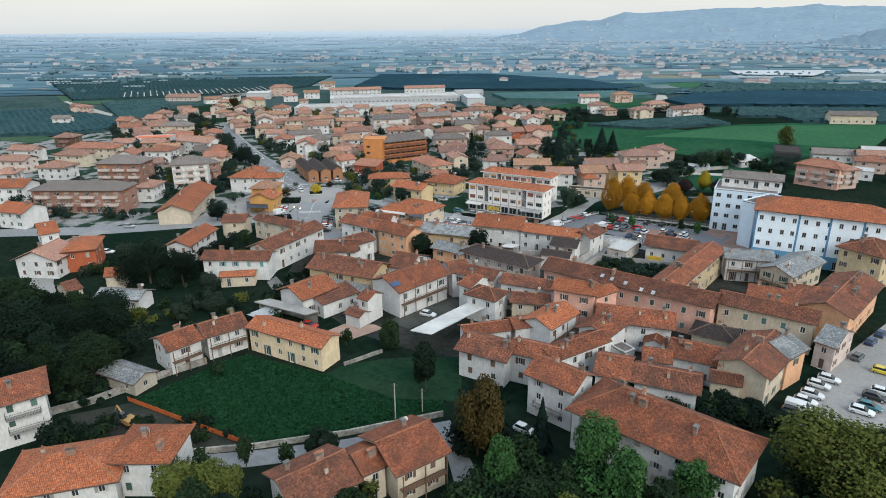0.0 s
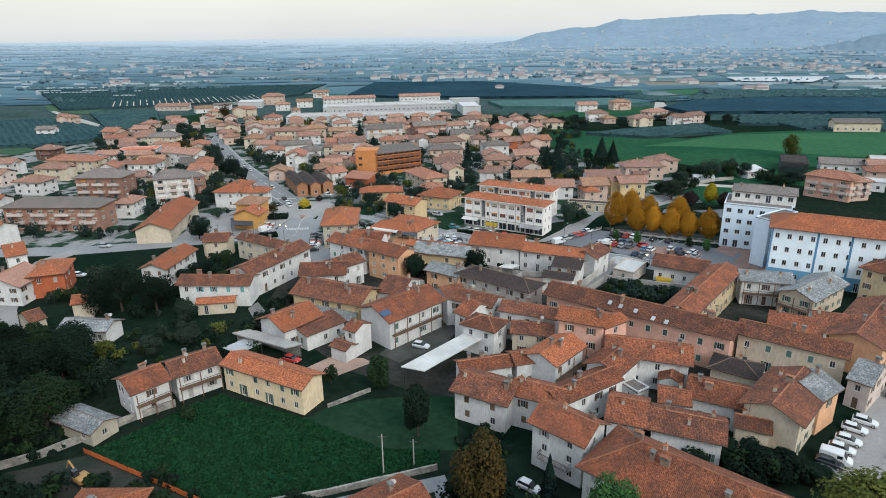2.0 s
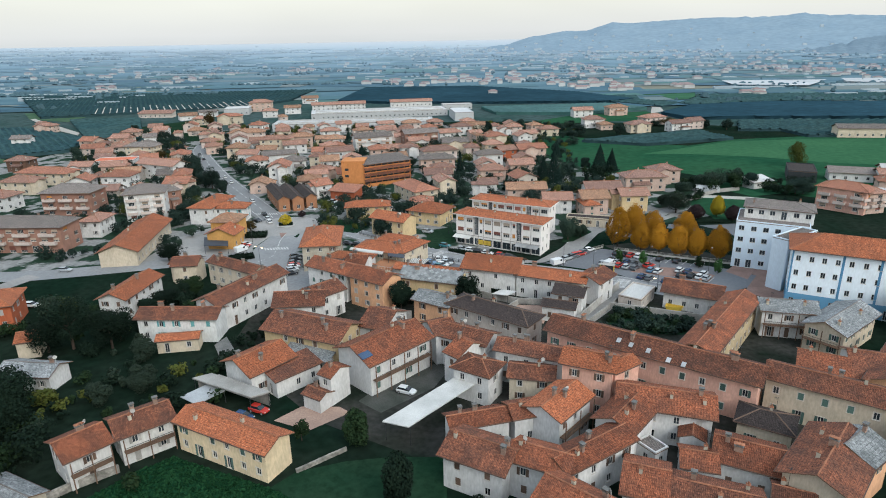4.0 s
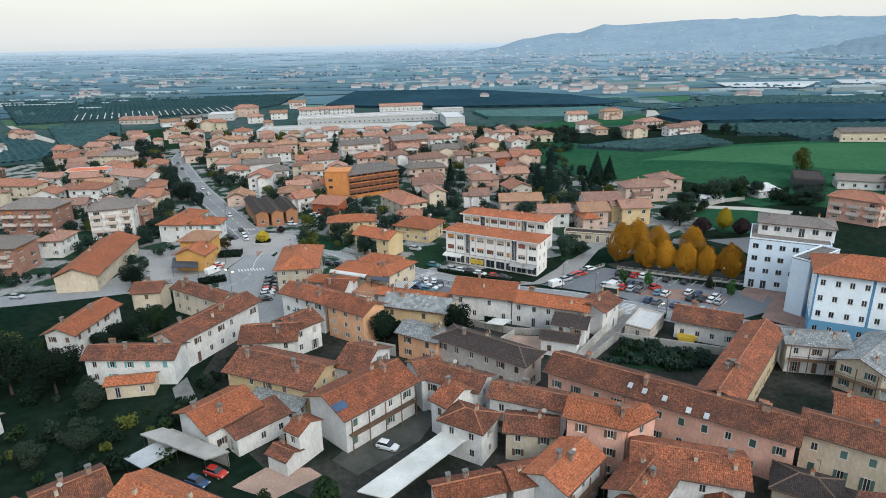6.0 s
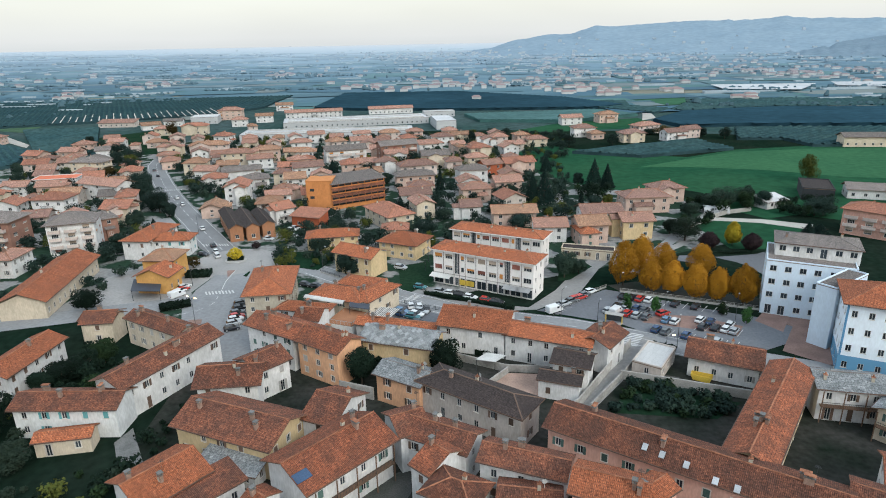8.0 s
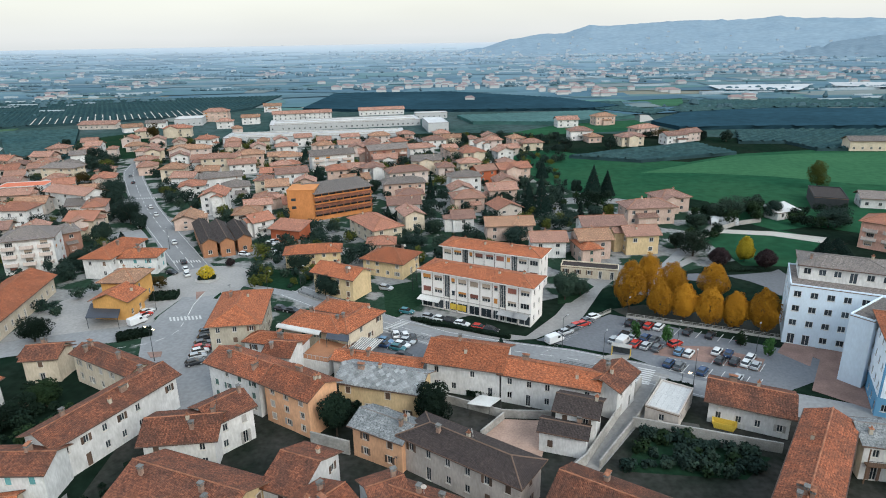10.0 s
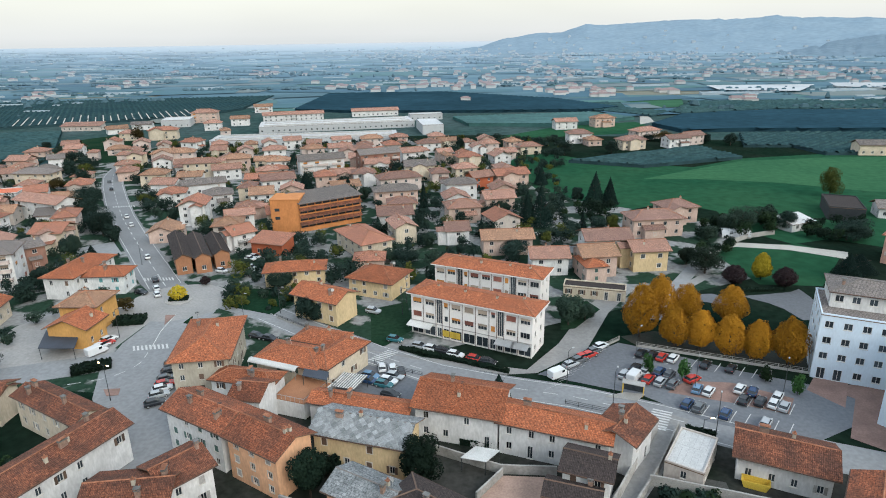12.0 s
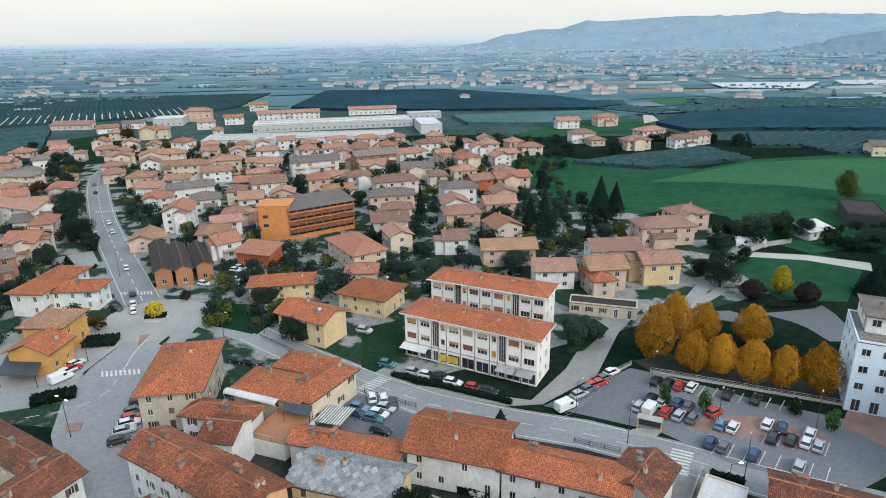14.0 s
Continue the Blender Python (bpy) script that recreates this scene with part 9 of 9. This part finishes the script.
# ---- white apartment blocks with shops ----
def apartment_block(x, y, yaw, length, width, h, seed, shops):
    """A long white block: hipped tile roof on a flat white eaves slab, wide windows with blinds in painted bays, recessed stair glazing, shops below."""
    rng = random.Random(seed)
    top = thing("apartment_block", pose(x, y, 0, 0, 0, yaw), "white three-storey apartment block with orange tile roof", "apartment block", "apartment blocks")
    lx, ly, ov = length / 2, width / 2, 0.9
    wx, wy = lx - ov, ly - ov
    rise = 0.30 * ly
    bm = bmesh.new()
    box(bm, -lx, -ly, h - 0.12, lx, ly, h + 0.12)
    part("eaves_slab", bm, WALL["apt"], top)
    k = lx - ly
    c = [(-lx + 0.1, -ly + 0.1, h + 0.2), (lx - 0.1, -ly + 0.1, h + 0.2), (lx - 0.1, ly - 0.1, h + 0.2), (-lx + 0.1, ly - 0.1, h + 0.2)]
    r0, r1 = (-k, 0, h + rise), (k, 0, h + rise)
    run = math.hypot(ly, rise)
    bm = bmesh.new()
    roof_slab(bm, [[c[0], c[1], r1, r0], [c[2], c[3], r0, r1], [c[1], c[2], r1], [c[3], c[0], r0]],
              [[(-lx, 0), (lx, 0), (k, run), (-k, run)], [(-lx, 0), (lx, 0), (k, run), (-k, run)], [(-ly, 0), (ly, 0), (0, run)], [(-ly, 0), (ly, 0), (0, run)]], 0.1)
    rf = part("roof", bm, [TILE["orange"], eave_wood], top, "orange clay-tile roof")
    bm = bmesh.new()
    for a, b in ((r0, r1), (c[0], r0), (c[3], r0), (c[1], r1), (c[2], r1)):
        tube(bm, a, b, 0.13, 0.13, 6)
    part("ridge_tiles", bm, ridge_clay, rf)
    for px in (-0.6, -0.15, 0.35, 0.7):
        ch = part("chimney", chimney_mesh(1), None, rf)
        ch.matrix_basis = pose(px * lx, rng.uniform(-0.3, 0.3) * ly, h + rise * 0.8)
    # bays of the front: width, kind
    bays = ["w2", "w2", "stair", "n", "w2", "w2", "w2", "n", "stair", "w2", "w2"]
    widths = {"w2": 3.9, "n": 2.2, "stair": 2.0}
    scale = 2 * wx / sum(widths[b] for b in bays)
    g, sh = 3.6, (h - 3.6) / 2
    holes, fit_ = [], []
    cx = 0.0
    for b in bays:
        w = widths[b] * scale
        mid = cx + w / 2
        if b == "stair":
            holes.append((mid - 0.75, g + 0.2, mid + 0.75, h - 0.4))
            fit_.append((mid, g + 0.2, 1.5, h - 0.6 - g, 2, "stair"))
        else:
            ww = min(w - 0.9, 2.3 if b == "w2" else 1.0)
            for s in (0, 1):
                z = g + sh * s + 0.95
                holes.append((mid - ww / 2, z, mid + ww / 2, z + 1.45))
                fit_.append((mid, z, ww, 1.45, 2 if b == "w2" else 0, "win"))
        if shops:
            holes.append((cx + 0.25, 0.25, cx + w - 0.25, 2.7))
            fit_.append((mid, 0.25, w - 0.5, 2.45, 1, "shop"))
        cx += w
    bm = bmesh.new()
    pierced(bm, (-wx, -wy, 0), (1, 0, 0), 2 * wx, -0.5, h - 0.1, holes, (0, 1, 0), 0.2)
    side = []
    for i in range(2):
        for s in range(3):
            mid = 2 * wy * (i + 0.6) / 2.3
            z = 1.2 if s == 0 else g + sh * (s - 1) + 0.95
            side.append((mid - 0.5, z, mid + 0.5, z + 1.35))
    pierced(bm, (wx, -wy, 0), (0, 1, 0), 2 * wy, -0.5, h - 0.1, side, (-1, 0, 0), 0.2)
    pierced(bm, (wx, wy, 0), (-1, 0, 0), 2 * wx, -0.5, h - 0.1, [], (0, -1, 0))
    pierced(bm, (-wx, wy, 0), (0, -1, 0), 2 * wy, -0.5, h - 0.1, [], (1, 0, 0))
    bmesh.ops.remove_doubles(bm, verts=bm.verts[:], dist=0.004)
    part("wall", bm, WALL["apt"], top)
    for mid, z, ww, hh, bars, kind in fit_:
        w = part({"win": "window", "stair": "stair_window", "shop": "shop_window"}[kind], window_mesh(ww, hh, bars), None, top)
        w.matrix_basis = pose(-wx + mid, -wy, z)
        if kind == "win" and rng.random() < 0.85:
            drop = hh * rng.choice((0.4, 0.7, 0.95))
            b2 = bmesh.new()
            box(b2, -ww / 2, 0.04, hh - drop, ww / 2, 0.08, hh)
            part("roller_blind", b2, rng.choice((blind_tan, blind_tan, blind_red, blind_red, blind_orange)), w)
    for a in side:
        w = part("window", window_mesh(1.0, 1.35, 1), None, top)
        w.matrix_basis = pose(wx, -wy + (a[0] + a[2]) / 2, a[1], 0, 0, 90)
    cx = 0.0
    for b in bays[:-1]:
        cx += widths[b] * scale
        bm = bmesh.new()
        cyl(bm, -wx + cx, -wy - 0.07, 0.0 if shops else 0.3, h - 0.12, 0.06, 0.06, 6)
        part("downpipe", bm, gutter_metal, top)
    bm = bmesh.new()
    box(bm, -wx - 0.02, -wy - 0.09, g - 0.25, wx + 0.02, -wy - 0.01, g - 0.05)
    part("string_course", bm, concrete, top)
    if shops:
        for fx, w, mat in ((-0.82, 6.5, sign_white), (0.6, 4.5, metal_pale), (0.84, 4.0, metal_pale)):
            bm = bmesh.new()
            a = [bm.verts.new(p) for p in ((-w / 2, 0, 0), (w / 2, 0, 0), (w / 2, -2.0, -0.6), (-w / 2, -2.0, -0.6))]
            b = [bm.verts.new((v.co.x, v.co.y, v.co.z - 0.1)) for v in a]
            bm.faces.new(a[::-1])
            bm.faces.new(b)
            for j in range(4):
                bm.faces.new((a[j], b[j], b[(j + 1) % 4], a[(j + 1) % 4]))
            part("awning", bm, mat, top, "sloping shop awning").matrix_basis = pose(fx * wx, -wy, 3.25)
        for i in range(5):
            bm = bmesh.new()
            box(bm, -0.5, -0.06, 0, 0.5, 0, 1.6)
            part("shop_banner", bm, yellow_line, top).matrix_basis = pose((-0.42 + i * 0.06) * wx, -wy - 0.02, 0.7)
    return top


apartment_block(14.8, 222.8, -27.8, 32.9, 10.0, 10.5, 41, True)
apartment_block(19.9, 243.8, -25.3, 31.6, 10.0, 10.5, 42, False)


def roof_aerials(count, seed):
    """Satellite dishes and aerial masts on roofs of the old town."""
    rng = random.Random(seed)
    owners = [o for o in scene.objects if o.get("group") == "houses of the town" and o.matrix_basis.translation.y < 262 and any(c.name.startswith("chimney") for r in o.children if r.name.startswith("roof") for c in r.children)]
    for o in rng.sample(owners, count):
        rf = next(c for c in o.children if c.name.startswith("roof"))
        ch = next(c for c in rf.children if c.name.startswith("chimney"))
        x, y, z = ch.matrix_basis.translation
        bm = bmesh.new()
        dish = rng.random() < 0.6
        cyl(bm, 0, 0, -0.8, 0.9 if dish else 2.4, 0.03, 0.025, 5)
        if dish:
            cyl(bm, 0, 0, 0.0, 0.08, 0.12, 0.42, 10)
            for v in list(bm.verts)[10:]:
                v.co = Vector((v.co.x, -v.co.z - 0.1, v.co.y + 0.8))
        else:
            for k in range(5):
                box(bm, -0.45 + 0.05 * k, -0.012 + 0.14 * k, 2.1, 0.45 - 0.05 * k, 0.012 + 0.14 * k, 2.13)
            box(bm, -0.012, -0.05, 2.1, 0.012, 0.65, 2.13)
        ob = part("satellite_dish" if dish else "aerial", bm, frame_white if dish else metal_dark, rf)
        ob.matrix_basis = pose(x + 0.7, y + 0.2, z + 0.3, 0, 0, rng.uniform(-60, 60))


roof_aerials(46, 31)

# ---- fittings of single houses ----
def deck_band(owner_xy, x0, x1, z0, z1, mat, label, name="painted_band"):
    """A painted band, 3 cm proud, across the front wall of a house."""
    best = min((o for o in scene.objects if o.get("group") == "houses of the town"), key=lambda o: (o.matrix_basis.translation.xy - Vector(owner_xy)).length)
    wall = next(o for o in best.children if o.name.startswith("wall"))
    xs, ys = [v.co.x for v in wall.data.vertices], [v.co.y for v in wall.data.vertices]
    lo, hi, front = min(xs), max(xs), min(ys)
    bm = bmesh.new()
    box(bm, lo + (hi - lo) * x0, front - 0.035, z0, lo + (hi - lo) * x1, front - 0.005, z1)
    return part(name, bm, mat, best, label)




def office_block():
    """Orange plastered office: a tall blind block and a long wing whose storeys are parted by tiled pent roofs over ribbon windows."""
    top = thing("office_building", pose(-47.1, 311.8, 0, 0, 0, 34), "bright orange office building with tiled pent roofs between ribbon windows", "office building", "houses of the town")
    bm = bmesh.new()
    holes = [(1.5, 8.2, 3.4, 9.4), (1.5, 5.0, 3.4, 6.2)]
    m = pose(0, 0, 0, 0, 0, -34)
    pierced(bm, (-10.8, 0.4, 0), (1, 0, 0), 10.8, -0.5, 12.6, holes, (0, 1, 0), 0.2, 0, 1)
    box(bm, -10.8, 0.65, -0.5, 0.0, 11.0, 12.6)
    part("tower", bm, [WALL["orangewall"], glass], top).matrix_basis = m
    bm = bmesh.new()
    box(bm, -11.0, 0.2, 12.6, 0.2, 11.2, 12.85)
    part("tower_roof", bm, WALL["orangewall"], top).matrix_basis = m
    length, deep = 25.5, 13.0
    bm = bmesh.new()
    bands = [(0.3, 1.6 + 2.75 * k, length - 0.3, 2.45 + 2.75 * k) for k in range(4)]
    pierced(bm, (0, 0, 0), (1, 0, 0), length, -0.5, 11.2, bands, (0, 1, 0), 0.5, 0, 1)
    pierced(bm, (length, 0, 0), (0, 1, 0), deep, -0.5, 11.2, [(2, 1.3 + 2.75 * k, 4, 2.5 + 2.75 * k) for k in range(4)], (-1, 0, 0), 0.3, 0, 1)
    pierced(bm, (length, deep, 0), (-1, 0, 0), length, -0.5, 11.2, [], (0, -1, 0))
    part("wing", bm, [WALL["orangewall"], glass], top)
    for k in range(3):
        z = 3.0 + 2.75 * k
        bm = bmesh.new()
        roof_slab(bm, [[(0, -1.5, z), (length, -1.5, z), (length, 0.02, z + 0.95), (0, 0.02, z + 0.95)]], [[(0, 0), (length, 0), (length, 1.7), (0, 1.7)]], 0.14)
        part("pent_roof", bm, [TILE["brown"], eave_wood], top, "brown tiled pent roof")
    bm = bmesh.new()
    roof_slab(bm, [[(-0.3, -1.2, 11.2), (length + 0.6, -1.2, 11.2), (length + 0.6, deep, 13.0), (-0.3, deep, 13.0)]], [[(0, 0), (length, 0), (length, deep), (0, deep)]], 0.2)
    part("roof", bm, [TILE["grey"], eave_wood], top, "grey-brown sheet roof")
    for k in range(9):
        x = 0.3 + (length - 0.6) * k / 8
        bm = bmesh.new()
        box(bm, x - 0.12, -0.04, 0.5, x + 0.12, 0.3, 11.0)
        part("pier", bm, WALL["orangewall"], top)
    return top


office_block()


def roof_lights(owner_xy, length, width, z, count):
    """Long grey roof-light strips across a hall's flat roof."""
    best = min((o for o in scene.objects if o.get("group") == "houses of the town"), key=lambda o: (o.matrix_basis.translation.xy - Vector(owner_xy)).length)
    for k in range(count):
        y = -width / 2 + width * (k + 0.7) / (count + 0.4)
        bm = bmesh.new()
        prev = None
        for q in range(6):
            a = math.pi * q / 5
            cur = [bm.verts.new((x, y - 1.3 * math.cos(a), z + 0.9 * math.sin(a))) for x in (-length / 2, length / 2)]
            if prev:
                bm.faces.new((prev[0], prev[1], cur[1], cur[0]))
            prev = cur
        part("roof_light", bm, metal_pale if k % 2 else concrete, best, "grey vaulted roof light")


roof_lights((-91.3, 534.0), 122, 28, 5.2, 3)
roof_lights((-82.2, 613.8), 118, 34, 5.2, 5)
for a, b in ((0.0, 0.012), (0.315, 0.331), (0.54, 0.556), (0.77, 0.786), (0.988, 1.0)):
    deck_band((104.2, 171.1), a, b, 3.9, 15.4, WALL["bluedeep"], "blue painted pilaster", "pilaster")
panel_on((-14.1, 136.9), "solar_panel", (2.6, 1.7), (*(-16.8, 129.1), 8.35), 20, 48, solar, "dark blue solar panel")
for at in ((33.94, 134.49, 9.11), (35.98, 132.79, 8.97), (38.78, 130.6, 8.84), (41.8, 127.59, 8.46), (44.15, 125.96, 8.42)):
    panel_on((40.0, 133.8), "skylight", (0.8, 1.2), at, 22, -32.6, metal_pale, "pale roof window")
for at in ((-154.5, 331.2), (-151.6, 331.6), (-149.1, 332.6)):
    panel_on((-150.7, 330.7), "solar_panel", (3.4, 2.2), (*at, 5.5), 20, 14, solar, "dark blue solar panel")

canopy((90.5, 200.4), (96.8, 199.2), (99.7, 204.5), 3.1, 0.35, metal_dark, "dark entrance canopy with a pale fascia")
bx0, by0 = (56.4, 169.2)
skip = thing("skip_container", pose(bx0, by0, 0.07, 0, 0, -26), "yellow steel skip container in the yard", "skip")
bm = bmesh.new()
a = [bm.verts.new(p) for p in ((-1.6, -0.8, 0), (1.6, -0.8, 0), (1.6, 0.8, 0), (-1.6, 0.8, 0))]
b = [bm.verts.new(p) for p in ((-2.1, -0.9, 1.3), (2.1, -0.9, 1.3), (2.1, 0.9, 1.3), (-2.1, 0.9, 1.3))]
c = [bm.verts.new(p) for p in ((-2.0, -0.8, 1.3), (2.0, -0.8, 1.3), (2.0, 0.8, 1.3), (-2.0, 0.8, 1.3))]
d = [bm.verts.new(p) for p in ((-1.6, -0.7, 0.3), (1.6, -0.7, 0.3), (1.6, 0.7, 0.3), (-1.6, 0.7, 0.3))]
bm.faces.new(a[::-1])
bm.faces.new(d)
for i in range(4):
    j = (i + 1) % 4
    bm.faces.new((a[i], a[j], b[j], b[i]))
    bm.faces.new((b[i], b[j], c[j], c[i]))
    bm.faces.new((c[i], c[j], d[j], d[i]))
part("bin", bm, yellow_line, skip)

gx, gy = (111.1, 300.1)
glasshouse = thing("greenhouse", pose(gx, gy, 0, 0, 0, -6), "small film greenhouse with a rounded roof", "greenhouse")
bm = bmesh.new()
prev = None
for i in range(9):
    t = math.pi * i / 8
    cur = [bm.verts.new((sx_, -2.6 * math.cos(t), 0.4 + 2.6 * math.sin(t))) for sx_ in (-5, 5)]
    if prev:
        bm.faces.new((prev[0], prev[1], cur[1], cur[0]))
    prev = cur
part("film", bm, greenhouse_white, glasshouse)
bm = bmesh.new()
box(bm, -5, -2.6, 0, 5, -2.5, 0.45)
part("base", bm, concrete, glasshouse)
wall_line([(90.5, 274.5), (102.1, 288.3), (115.1, 297.8), (126.2, 301.6)], 1.6, concrete, "grey concrete wall beside the park path")
sheet("pavement", [(89.2, 245.7), (97.0, 246.8), (104.0, 248.2), (107.2, 250.2), (107.3, 244.7), (106.4, 239.0), (100.7, 229.8), (97.2, 229.9), (96.1, 236.9), (94.0, 240.7), (91.2, 243.3)], 0.08, asphalt_dark, "dark asphalt court behind the lime trees", "pavement")
sheet("pavement", [(78.5, 247.4), (81.7, 247.6), (87.1, 242.2), (85.4, 237.2), (79.1, 241.2), (76.3, 242.5)], 0.084, asphalt_dark, "narrow asphalt drive behind the lime trees", "pavement")
hedge((89.5, 248.9), (102.5, 249.2), 1.1, 0.9, "low dark hedge between lawn and asphalt court")
ribbon_sheet("path", [(86.4, 262.1), (76.0, 252.7), (67.8, 241.9)], 3.0, 0.085, asphalt_pale, "grey park path", "path")


def stone_slabs(x, y, length, width, h, slope=0.41):
    """Large rough stone slabs laid cornerwise over the front slope of a house's roof."""
    best = min((o for o in scene.objects if o.get("group") == "houses of the town"), key=lambda o: (o.matrix_basis.translation.xy - Vector((x, y))).length)
    rf = next(o for o in best.children if o.name.startswith("roof"))
    rng = random.Random(int(length * 10))
    shapes = []
    for k in range(5):
        bm = bmesh.new()
        box(bm, -0.46, -0.46, -0.02, 0.46, 0.46, 0.05)
        for v in bm.verts:
            v.co += Vector((rng.uniform(-0.07, 0.07), rng.uniform(-0.07, 0.07), rng.uniform(-0.015, 0.02)))
        shapes.append(mesh_of("stone_slab", bm, slab_stone))
    run = math.hypot(width / 2, slope * width / 2)
    tilt = math.atan(slope)
    row, s = 0, 0.55
    while s < run - 0.3:
        u = -length / 2 + (0.55 if row % 2 else 1.15)
        while u < length / 2 - 0.5:
            ob = part("stone_slab", rng.choice(shapes), None, rf)
            ob.matrix_basis = pose(u + rng.uniform(-0.05, 0.05), -width / 2 + s * math.cos(tilt), h + 0.2 + s * math.sin(tilt) + 0.03 + rng.uniform(0, 0.02), math.degrees(tilt) - 2.5) @ pose(0, 0, 0, 0, 0, 45 + rng.uniform(-5, 5))
            u += 1.22
        row += 1
        s += 0.60


slab_stone = material("roof_slab_stone", (0.27, 0.28, 0.285), 0.85, 0.35, 0.8, 5.0, 0.3, (0.17, 0.18, 0.185), rnd=0.26)
stone_slabs(-6.0, 177.4, 17.6, 9.5, 6.5)
